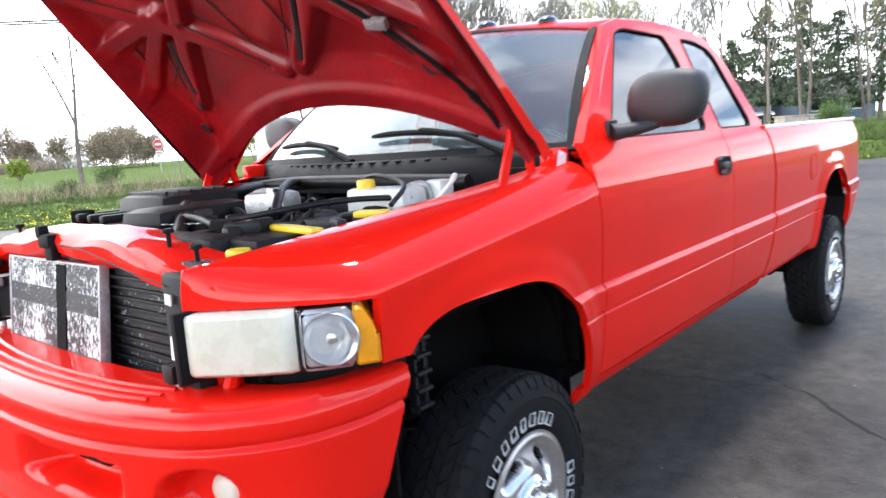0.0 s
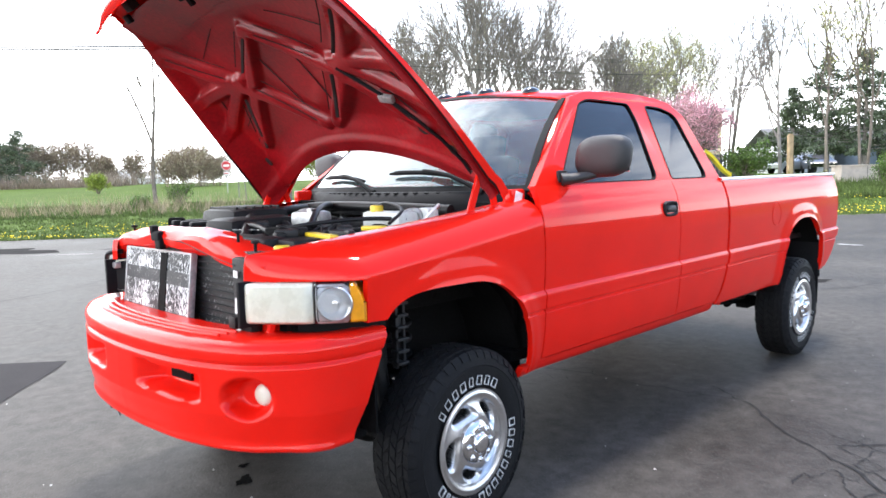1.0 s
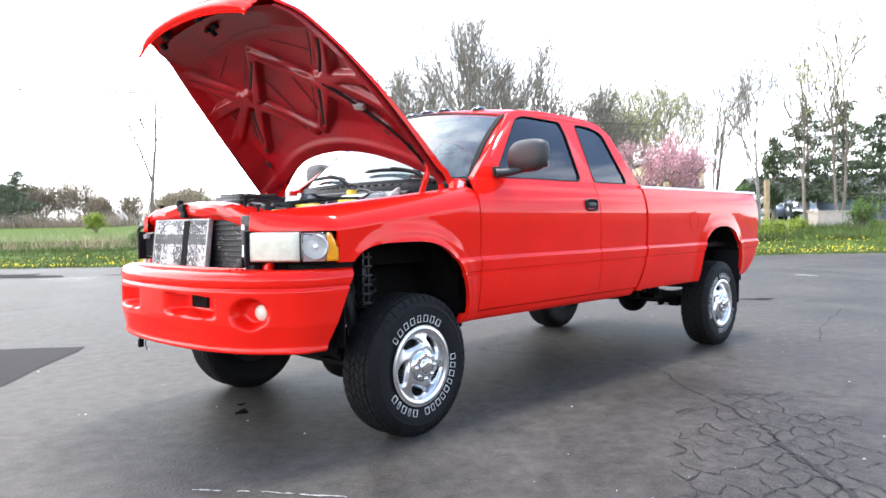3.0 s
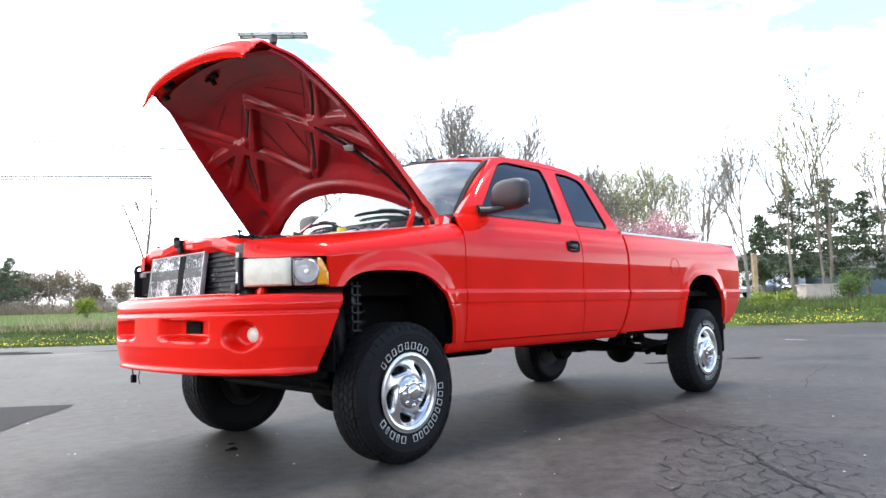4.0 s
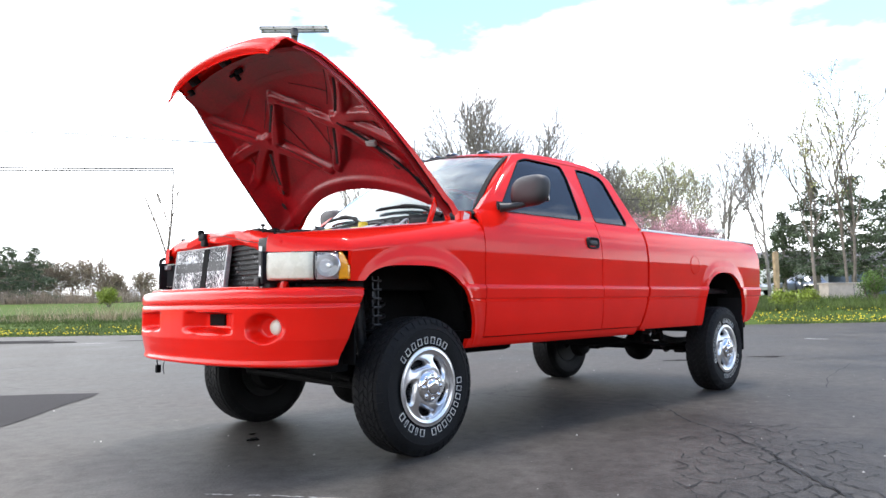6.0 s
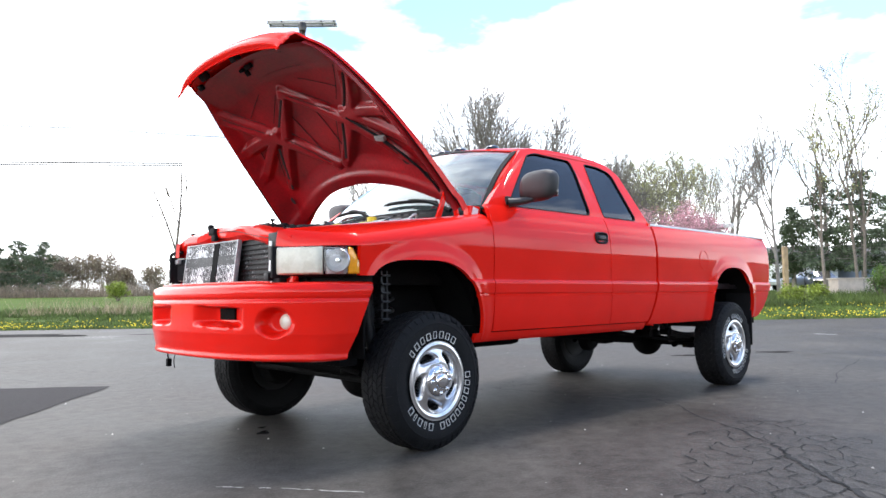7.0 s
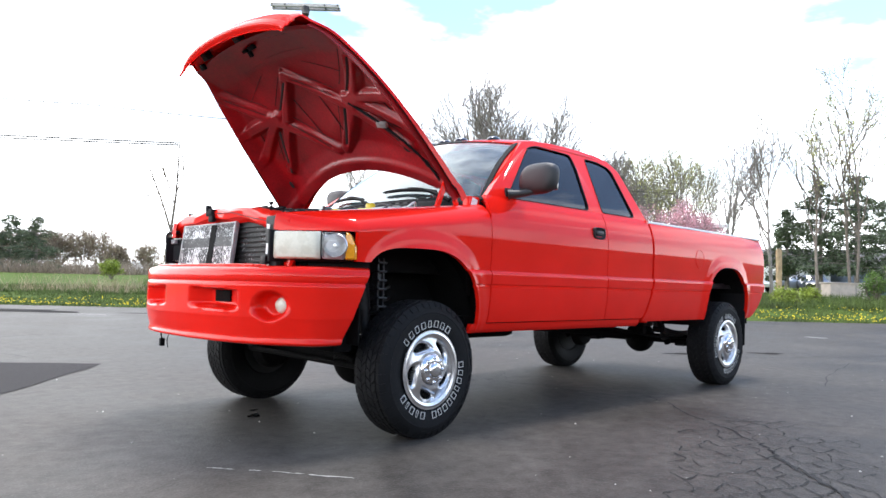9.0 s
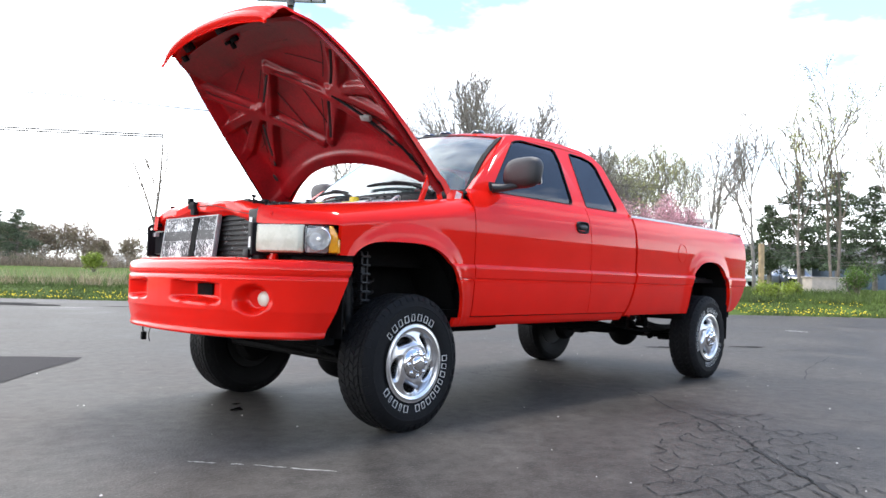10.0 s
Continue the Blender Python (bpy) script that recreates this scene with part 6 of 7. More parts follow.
blot(-0.39, 0.27, 0.06, 0.035, 0.8, OIL, "oil_mark", "small dark oil mark", 1)
blot(-0.30, 0.44, 0.03, 0.02, 0.3, OIL, "oil_mark", "small dark oil mark", 2)
blot(1.9, 16.4, 1.7, 0.75, -0.75, DAMP, "damp_mark", "dark damp mark", 3)
blot(5.0, 13.6, 1.2, 0.25, -0.75, DAMP, "damp_mark", "dark damp mark", 4)
blot(6.6, 0.9, 0.20, 0.11, -0.7, DAMP, "damp_mark", "dark damp mark", 5)
blot(7.9, 0.2, 0.24, 0.12, -0.7, DAMP, "damp_mark", "dark damp mark", 6)

EDGE = material("pale_kerb_dirt", (0.16, 0.14, 0.115), 0.9, 0.0, 0.35, 6.0, 0.3, 60.0)
strips = []
for k in range(-34, 34):
    if rnd.random() < 0.82:
        pts = []
        for q in range(6):
            r = k + q / 5
            d = kerb_line(r) - 0.10 + 0.16 * noise.noise((r * 0.5, 3.1, 0)) + 0.05 * noise.noise((r * 3.0, 5.0, 0))
            pts.append((AX + FX * d + FY * r, AY + FY * d - FX * r))
        strips.append(flat_strip("", pts, 0.14, EDGE, "", z=0.006, jitter=0.6, seed=k))
V, F = merge(strips)
tagged(raw("kerb_dirt", V, F, EDGE, lot, "pale dirt along the pavement edge"), kind="stuff")

# grit on the pavement
GRIT = material("pale_grit", (0.42, 0.40, 0.37), 0.9, 0.0, 0.3, 40.0, spread=0.4)
V, F = [], []
for k in range(230):
    x, y = rnd.uniform(-3.5, 6), rnd.uniform(-4.2, 4)
    r = rnd.choice((0.003, 0.003, 0.004, 0.005, 0.008))
    i = len(V)
    a0 = rnd.uniform(0, 6.28)
    for a in range(4):
        V.append((x + r * math.cos(a0 + a * 1.57) * rnd.uniform(.7, 1.3), y + r * math.sin(a0 + a * 1.57), 0.0))
    V.append((x, y, r * 0.9))
    F += [(i, i + 1, i + 4), (i + 1, i + 2, i + 4), (i + 2, i + 3, i + 4), (i + 3, i, i + 4)]
tagged(raw("grit", V, F, GRIT), "scattered pale grit on the asphalt", "grit", kind="stuff")

# ---- plants ----
BARK = material("grey_bark", (0.23, 0.205, 0.18), 0.9, 0.0, 0.35, 3.0, 0.5, 30.0, spread=0.2)
TWIG = material("pale_twigs", (0.20, 0.165, 0.135), 0.9, 0.0, 0.3, 3.0, spread=0.25)
THICKET = material("tan_thicket_stems", (0.30, 0.235, 0.175), 0.9, 0.0, 0.3, 3.0, spread=0.25)
BUD = material("budding_leaves", (0.50, 0.50, 0.18), 0.8, 0.0, 0.3, 3.0, spread=0.35)
PALE_BUD = material("pale_buds", (0.42, 0.38, 0.24), 0.8, 0.0, 0.3, 3.0, spread=0.35)
NEEDLE = material("spruce_needles", (0.085, 0.115, 0.06), 0.8, 0.0, 0.35, 2.0, spread=0.5)
BLOSSOM = material("pink_blossom", (0.60, 0.32, 0.36), 0.8, 0.0, 0.2, 3.0, spread=0.35)
LEAF = material("fresh_green_leaves", (0.10, 0.17, 0.03), 0.7, 0.0, 0.3, 3.0, spread=0.45)
SHRUB = material("yellow_green_leaves", (0.24, 0.30, 0.04), 0.7, 0.0, 0.3, 3.0, spread=0.4)
BLADE = material("grass_blades", (0.095, 0.135, 0.027), 0.8, 0.0, 0.3, 1.0, spread=0.45)
STRAW = material("dry_stalks", (0.36, 0.28, 0.18), 0.9, 0.0, 0.3, 1.0, spread=0.35)
DANDELION = material("dandelion_yellow", (0.85, 0.66, 0.03), 0.8, 0.0, 0.1, 5.0)


class Wood:
    """Collects round branches and leaf clumps of one plant."""

    def __init__(self, seed):
        self.rnd = random.Random(seed)
        self.v, self.f, self.tips, self.lv, self.lf = [], [], [], [], []

    def limb(self, pts, r0, r1, sides):
        base = len(self.v)
        n = len(pts)
        for i, p in enumerate(pts):
            d = (pts[min(i + 1, n - 1)] - pts[max(i - 1, 0)]).normalized()
            u = d.orthogonal().normalized()
            w = d.cross(u)
            r = r0 + (r1 - r0) * i / (n - 1)
            for k in range(sides):
                a = 2 * math.pi * k / sides
                self.v.append(p + r * (math.cos(a) * u + math.sin(a) * w))
        for i in range(n - 1):
            for k in range(sides):
                a, b = base + i * sides + k, base + i * sides + (k + 1) % sides
                self.f.append((a, b, b + sides, a + sides))

    thin = 0.004
    first = 0.32

    def branch(self, p, d, length, r, level, top, lift=0.12, kids=(7, 6, 5, 4), angle=(22, 48)):
        rnd = self.rnd
        n = (8, 6, 5, 4, 3)[level]
        pts, q = [p.copy()], d.normalized()
        for i in range(n):
            sway = 0.10 if level else 0.035
            q = (q + Vector((rnd.gauss(0, sway), rnd.gauss(0, sway), rnd.gauss(0, 0.06) + lift * (level > 0)))).normalized()
            pts.append(pts[-1] + q * length / n)
        self.limb(pts, r, r * (0.3 if level == 0 else 0.35 if level < 3 else 0.6), (7, 5, 4, 3, 3)[level])
        if level >= top:
            self.tips += pts[1:]
            return
        for k in range(kids[level]):
            f = (self.first if level == 0 else 0.22) + (0.97 - 0.27) * (k + rnd.random()) / kids[level]
            f = min(0.98, f)
            i = min(n - 1, int(f * n))
            at = pts[i].lerp(pts[i + 1], f * n - i)
            axis = (pts[i + 1] - pts[i]).normalized()
            side = axis.orthogonal().normalized()
            side = Matrix.Rotation(rnd.uniform(0, 6.283), 3, axis) @ side
            a = radians(rnd.uniform(*angle))
            way = axis * math.cos(a) + side * math.sin(a)
            self.branch(at, way, length * rnd.uniform(0.42, 0.68) * (1.15 - 0.45 * f), r * (0.55 - 0.25 * f) + self.thin, level + 1, top, lift, kids, angle)

    def leaves(self, count, size, scatter=0.15):
        rnd = self.rnd
        for _ in range(int(count * 1.9)):
            c = rnd.choice(self.tips) + Vector((rnd.gauss(0, scatter), rnd.gauss(0, scatter), rnd.gauss(0, scatter)))
            self.leaf(c, size * rnd.uniform(0.45, 0.95))

    def leaf(self, c, s, stretch=1.6):
        rnd = self.rnd
        a = Vector((rnd.gauss(0, 1), rnd.gauss(0, 1), rnd.gauss(0, 1))).normalized()
        b = a.orthogonal().normalized()
        b = Matrix.Rotation(rnd.uniform(0, 6.283), 3, a) @ b
        i = len(self.lv)
        self.lv += [c - a * s * stretch * 0.5, c + b * s * 0.5, c + a * s * stretch * 0.5, c - b * s * 0.5]
        self.lf.append((i, i + 1, i + 2, i + 3))


def finish(kind, wood, at, label, category, wood_mat, leaf_mat, group="", leaf_name="crown"):
    x, y = at
    root = group_empty(kind, (x, y, ground_z(x, y)), label, category, group)
    base = Vector((x, y, ground_z(x, y) - 0.05))
    if wood.f:
        raw("trunk", [v + base for v in wood.v], wood.f, wood_mat, root)
    if wood.lf:
        raw(leaf_name, [v + base for v in wood.lv], wood.lf, leaf_mat, root)
    return root


def bare_tree(at, height, seed, r=0.16, leaf=PALE_BUD, count=900, size=0.10, lean=(0, 0), kids=(9, 6, 5, 3), angle=(22, 46), label="bare grey tree with first spring buds", group="bare trees", top=4, stems=1, mat=None, thin=0.004, first=0.32, fan=0.35):
    w = Wood(seed)
    w.thin, w.first = thin, first
    for k in range(stems):
        off = Vector((w.rnd.uniform(-.4, .4), w.rnd.uniform(-.4, .4), 0)) * (stems > 1)
        d = Vector((lean[0] + off.x * fan, lean[1] + off.y * fan, 1))
        w.branch(off, d, height * (0.80 if stems == 1 else w.rnd.uniform(.66, .80)), r, 0, top, 0.05, kids, angle)
    hi = max(v.z for v in w.v)
    k = height / hi
    w.v = [v * k for v in w.v]
    w.tips = [v * k for v in w.tips]
    w.leaves(count, size)
    return finish("tree", w, at, label, "tree", mat or BARK, leaf, group)


# tall trees beyond the cab
def across(px, top, d):
    """Bearing and height of a far tree from its place along the skyline and its top's rise."""
    return spot(px, d), top * d


for px, top, d, seed, st, cnt in ((0.097, 0.290, 62, 21, 3, 300), (0.062, 0.268, 64, 22, 2, 300), (0.128, 0.262, 66, 25, 2, 200), (0.030, 0.240, 66, 23, 2, 700), (0.004, 0.215, 66, 24, 2, 900), (0.153, 0.225, 63, 26, 2, 200), (0.180, 0.212, 64, 27, 2, 200), (0.218, 0.185, 70, 29, 2, 200), (0.240, 0.180, 70, 30, 2, 300), (-0.035, 0.215, 70, 19, 2, 900), (-0.075, 0.19, 72, 18, 2, 900)):
    at, h = across(px, top, d)
    bare_tree(at, h * 1.12, seed, 0.17, PALE_BUD, cnt, 0.10, kids=(9, 6, 4, 3), stems=st, angle=(16, 42), thin=0.0075, first=0.28, fan=0.75)
# budding trees, right of the cab
for px, top, d, seed, cnt in ((0.268, 0.200, 78, 31, 1500), (0.292, 0.205, 74, 32, 1700), (0.322, 0.200, 80, 36, 1500), (0.350, 0.222, 76, 33, 2000), (0.374, 0.212, 80, 34, 1500), (0.255, 0.185, 82, 35, 1200)):
    at, h = across(px, top, d)
    bare_tree(at, h, seed, 0.11, BUD, cnt * 2, 0.10, kids=(9, 5, 4, 3), stems=2, angle=(16, 40), thin=0.0105, first=0.2, label="tall tree hazed with pale green buds", group="budding trees")
bare_tree(spot(0.410, 48), 12.2, 41, 0.10, PALE_BUD, 200, 0.08, kids=(7, 4, 3, 2), stems=3, thin=0.006, angle=(14, 36), label="bare tree with several upright limbs")
bare_tree(spot(0.478, 36), 10.3, 42, 0.13, PALE_BUD, 250, 0.06, thin=0.009, lean=(0.03, 0.0), kids=(9, 5, 3, 2), angle=(14, 34), label="slender bare tree with forked crown")
bare_tree(spot(0.545, 38), 10.6, 43, 0.11, BUD, 700, 0.08, thin=0.008, lean=(-0.05, 0.02), kids=(8, 5, 3, 2), angle=(14, 34), label="slender pale-barked tree with first leaves", mat=TWIG)
bare_tree(spot(0.592, 38), 12.6, 44, 0.10, BUD, 1500, 0.085, thin=0.007, lean=(0.03, 0.0), kids=(7, 4, 3, 2), stems=2, angle=(14, 34), label="multi-stemmed pale tree with first leaves", mat=TWIG)
bare_tree(spot(0.70, 44), 12.0, 45, 0.10, BUD, 1100, 0.085, thin=0.007, kids=(7, 4, 3, 2), stems=2, angle=(14, 34), label="multi-stemmed pale tree with first leaves", mat=TWIG)
# saplings and thickets over the field
w = Wood(57)
w.thin = 0.011
RIGHT = Vector((FY, -FX, 0))
for pts, r0, r1 in ((((0, 0), (-0.05, 1.6), (0.08, 3.4), (0.22, 5.4), (0.42, 8.3)), 0.11, 0.018), (((0.08, 3.3), (-0.45, 4.6), (-1.05, 6.2), (-1.62, 7.7)), 0.06, 0.012), (((0.18, 4.8), (-0.15, 6.0), (-0.5, 7.1)), 0.035, 0.008), (((0.25, 5.6), (0.55, 6.3), (0.75, 7.1)), 0.03, 0.007), (((-0.5, 4.7), (-1.0, 5.1), (-1.7, 5.5)), 0.025, 0.006), (((0.0, 2.6), (-0.8, 3.0), (-1.9, 3.1)), 0.03, 0.007), (((0.02, 2.9), (0.5, 3.4), (0.9, 4.2)), 0.03, 0.007)):
    line = bend([RIGHT * a + Vector((0.05 * math.sin(a * 5 + b), 0.1 * math.sin(b), b)) for a, b in pts], 9)
    w.limb(line, r0 * 1.2, r1 * 1.2 + 0.012, 5)
    for k in range(7):
        p = line[2 + k % 7]
        way = (line[min(8, 3 + k)] - line[1]).normalized() + Vector((w.rnd.gauss(0, 0.5), w.rnd.gauss(0, 0.5), w.rnd.uniform(0, 0.5)))
        w.branch(p, way, w.rnd.uniform(0.5, 1.3), 0.016, 2, 3, 0.08, (3, 3, 3, 2), (20, 45))
w.leaves(40, 0.05)
finish("tree", w, spot(-0.3785, 40), "thin bare forked sapling beside the lot", "tree", TWIG, PALE_BUD, "bare trees")
bare_tree(spot(-0.265, 47), 5.0, 52, 0.05, PALE_BUD, 40, 0.05, kids=(7, 4, 3, 2), angle=(20, 40), label="thin bare sapling beyond the lawn")
bare_tree(spot(-0.255, 44), 4.4, 53, 0.05, PALE_BUD, 40, 0.05, kids=(7, 4, 3, 2), angle=(20, 40), label="thin bare sapling beyond the lawn")
far = random.Random(60)
for k in range(15):
    b = -0.74 + 0.0235 * k + far.uniform(-.006, .006)
    h = (7.4 if b < -0.46 else 5.2) * far.uniform(0.82, 1.08)
    bare_tree(spot(b, far.uniform(97, 106)), h, 100 + k, 0.07, PALE_BUD, 500, 0.16, kids=(11, 6, 5, 3), stems=4, thin=0.012, first=0.06, angle=(30, 65), label="bushy grey-brown bare tree beyond the field", group="far bare trees", mat=THICKET, top=3)
for b, d, h, seed, st in ((-0.360, 80, 4.6, 71, 7), (-0.338, 81, 5.4, 72, 7), (-0.315, 80, 5.2, 73, 7), (-0.294, 82, 4.2, 74, 7)):
    bare_tree(spot(b, d), h, seed, 0.05, PALE_BUD, 1100, 0.14, kids=(10, 6, 5, 3), stems=st, thin=0.009, first=0.06, angle=(35, 75), label="round brown thicket with bare stems", group="thicket", mat=THICKET, top=3)


def conifer(at, height, width, seed, label="broad dark green spruce behind the lawn", bare=0.06):
    w = Wood(seed)
    rnd = w.rnd
    w.limb([Vector((0, 0, 0)), Vector((0.05, 0, height * 0.5)), Vector((0, 0, height))], 0.18, 0.02, 6)
    z = height * bare
    while z < height * 0.98:
        f = z / height
        reach = width * (1 - f) ** 0.5 * (0.72 + 0.28 * math.sin(z * 3.1 + seed))
        for k in range(6):
            a = rnd.uniform(0, 6.283)
            ln = reach * rnd.uniform(0.55, 1.1)
            out = Vector((math.cos(a), math.sin(a), 0))
            tip = out * ln + Vector((0, 0, z - 0.10 * ln + rnd.uniform(-.1, .25)))
            w.limb([Vector((0, 0, z)), out * ln * 0.5 + Vector((0, 0, z + 0.02 * ln)), tip], 0.03, 0.008, 3)
            for q in range(int(10 + 24 * ln)):
                t = rnd.uniform(0.25, 1.05) ** 0.8
                c = out * ln * t + Vector((rnd.gauss(0, 0.16), rnd.gauss(0, 0.16), z - 0.10 * ln * t + rnd.gauss(0, 0.09)))
                w.leaf(c, rnd.uniform(0.045, 0.115), 3.0)
        z += height * 0.028
    return finish("spruce", w, at, label, "spruce", BARK, NEEDLE, "spruces", "needles")


for b, d, h, wd, seed in ((0.500, 50, 6.2, 2.9, 81), (0.548, 48, 8.0, 3.6, 82), (0.600, 46, 8.2, 4.0, 83), (0.655, 48, 7.6, 3.8, 84), (0.72, 48, 8.2, 3.8, 85)):
    conifer(spot(b, d), h, wd, seed, bare=0.20)
for b, d, h, wd, seed in ((-0.565, 90, 7.4, 4.4, 86), (-0.602, 91, 7.6, 5.0, 87), (-0.640, 92, 7.2, 5.0, 88), (-0.68, 92, 7.8, 5.0, 89)):
    conifer(spot(b, d), h, wd, seed, "dark far evergreen beyond the field")


def shrub(at, h, wd, seed, mat, label, count=1600, size=0.10, wood_mat=TWIG, name="shrub", group=""):
    w = Wood(seed)
    for k in range(9):
        a = w.rnd.uniform(0, 6.283)
        d = Vector((math.cos(a) * wd / h * 0.8, math.sin(a) * wd / h * 0.8, 1))
        w.branch(Vector((w.rnd.gauss(0, 0.1), w.rnd.gauss(0, 0.1), 0)), d, h * w.rnd.uniform(0.6, 1.0), 0.03, 1, 3, 0.08, (6, 5, 4, 3), (20, 60))
    w.leaves(count, size, 0.10)
    return finish(name, w, at, label, name, wood_mat, mat, group)


pink = Wood(91)
for k in range(4):
    a = k * 1.6 + 0.3
    pink.branch(Vector((0, 0, 0.4)), Vector((math.cos(a) * 0.55, math.sin(a) * 0.55, 1)), 3.0, 0.09, 0, 3, 0.05, (9, 6, 5, 4), (25, 60))
pink.limb([Vector((0, 0, 0)), Vector((0, 0, 0.6))], 0.16, 0.13, 8)
pink.leaves(9000, 0.075, 0.14)
finish("blossom_tree", pink, spot(0.340, 35), "pink blossoming ornamental tree in front of a house", "blossom tree", BARK, BLOSSOM)
shrub(spot(0.428, 35), 1.9, 1.2, 92, LEAF, "dense dark green garden shrub", 3600, 0.09)
shrub(spot(0.628, 33), 1.3, 0.6, 93, LEAF, "small dark evergreen shrub beside a box", 1800, 0.07)
shrub(spot(-0.458, 62), 1.5, 1.3, 94, SHRUB, "yellow-green spring shrub in the field", 2600, 0.11)
shrub(spot(-0.345, 41), 1.2, 1.2, 95, LEAF, "low dark green shrub in rough grass", 1400, 0.07)
shrub(spot(-0.40, 38), 0.55, 1.0, 96, LEAF, "low green undergrowth in rough grass", 1400, 0.08)
shrub(spot(0.53, 31), 0.6, 1.0, 97, SHRUB, "low weedy undergrowth beside the lawn", 1500, 0.08)
shrub(spot(0.50, 28.5), 0.7, 0.8, 98, SHRUB, "low weedy undergrowth beside the lawn", 1300, 0.08)
shrub(spot(-0.158, 66), 4.0, 2.2, 99, SHRUB, "budding bushy tree beyond the field", 2600, 0.14)

# ---- grass ----
def grass(name, r0, r1, s0, s1, count, h0, h1, mat, label, seed, wdt=0.012, clump=4):
    rnd = random.Random(seed)
    V, F = [], []
    for _ in range(count):
        r = rnd.uniform(r0, r1)
        d = kerb_line(r) + s0 + (s1 - s0) * rnd.random() ** 1.5
        x, y = AX + FX * d + FY * r, AY + FY * d - FX * r
        if noise.noise((x * 0.8, y * 0.8, seed)) < -0.28:
            continue
        z = ground_z(x, y) - 0.01
        for k in range(clump):
            a = rnd.uniform(0, 6.283)
            h = rnd.uniform(h0, h1)
            bx, by = x + rnd.gauss(0, 0.05), y + rnd.gauss(0, 0.05)
            lx, ly = rnd.gauss(0, 0.4) * h, rnd.gauss(0, 0.4) * h
            w = wdt * rnd.uniform(0.6, 1.3)
            i = len(V)
            V += [(bx - w * math.cos(a), by - w * math.sin(a), z), (bx + w * math.cos(a), by + w * math.sin(a), z), (bx + lx, by + ly, z + h)]
            F.append((i, i + 1, i + 2))
    return tagged(raw(name, V, F, mat), label, "grass", kind="stuff")


grass("lawn_grass", -24, 24, 0.02, 20, 34000, 0.04, 0.12, BLADE, "fresh green lawn grass along the pavement edge", 5, 0.016)
grass("rough_grass", -26, -4, 9, 20, 4000, 0.08, 0.24, BLADE, "taller rough green grass", 6, 0.018)
grass("rough_grass", 5, 26, 4, 14, 4500, 0.12, 0.4, BLADE, "taller rough green grass", 7, 0.018)
grass("far_thicket", -78, -38, 66, 82, 3500, 0.5, 2.2, THICKET, "brown undergrowth below the far trees", 15, 0.03)
grass("dry_stalk", -19, -9, 10, 18, 380, 0.3, 1.0, STRAW, "dry brown stalks in the rough grass", 8, 0.012)
rnd = random.Random(77)
V, F = [], []
for _ in range(2600):
    r = rnd.uniform(-22, 26)
    d = kerb_line(r) + 0.15 + 4.5 * rnd.random() ** 2.2
    x, y = AX + FX * d + FY * r, AY + FY * d - FX * r
    if noise.noise((x * 0.5, y * 0.5, 9.0)) < -0.05:
        continue
    z = ground_z(x, y) + rnd.uniform(0.06, 0.15)
    i = len(V)
    rr = rnd.uniform(0.014, 0.028)
    for k in range(6):
        V.append((x + rr * math.cos(k * 1.047), y + rr * math.sin(k * 1.047), z))
    V += [(x, y, z + rr * 0.9), (x, y, z - rr * 0.7)]
    for k in range(6):
        F += [(i + k, i + (k + 1) % 6, i + 6), (i + (k + 1) % 6, i + k, i + 7)]
tagged(raw("dandelion", V, F, DANDELION), "yellow dandelions in the grass", "dandelion", kind="stuff")

# ---- built things ----
WOODPOST = material("weathered_wood", (0.42, 0.30, 0.17), 0.85, 0.0, 0.25, 4.0, 0.3, 60.0)
POLE = material("utility_pole_wood", (0.20, 0.16, 0.13), 0.9, 0.0, 0.3, 4.0, 0.4, 50.0)
GREYWOOD = material("grey_crossarm_wood", (0.52, 0.50, 0.46), 0.85, 0.0, 0.2, 6.0, 0.3, 60.0)
SIDING = material("cream_siding", (0.72, 0.62, 0.38), 0.7, 0.0, 0.06, 3.0)
ROOFING = material("grey_shingles", (0.20, 0.19, 0.19), 0.9, 0.0, 0.25, 6.0, 0.3, 40.0)
FASCIA = material("white_fascia", (0.75, 0.74, 0.72), 0.6, 0.0, 0.06, 5.0)
BOXWALL = material("beige_box_panel", (0.55, 0.47, 0.40), 0.8, 0.0, 0.12, 4.0, 0.2, 50.0)
WHITEWALL = material("white_painted_wall", (0.80, 0.80, 0.80), 0.7, 0.0, 0.06, 2.0)
BLUEWALL = material("blue_grey_siding", (0.13, 0.17, 0.22), 0.7, 0.0, 0.1, 2.0)
FENCE = material("dark_fence_boards", (0.10, 0.10, 0.11), 0.85, 0.0, 0.25, 4.0, 0.3, 40.0, spread=0.25)
SLIDE = material("yellow_slide_plastic", (0.80, 0.66, 0.05), 0.35, 0.0, 0.06, 3.0)
SIGNRED = material("red_sign_sheeting", (0.55, 0.03, 0.04), 0.4, 0.0, 0.08, 8.0)
SIGNPOST = material("galvanised_post", (0.45, 0.45, 0.44), 0.5, 0.6, 0.15, 20.0)
WIRE = material("black_wire", (0.03, 0.03, 0.03), 0.6, 0.0, 0.1)
INSUL = material("dark_insulator", (0.04, 0.035, 0.03), 0.3, 0.0, 0.2)
VIEWYAW = math.atan2(-FX, FY)      # across the view


def placed(b, d, up=0.0):
    x, y = spot(b, d)
    return Matrix.Translation((x, y, ground_z(x, y) + up)) @ Matrix.Rotation(VIEWYAW, 4, "Z")


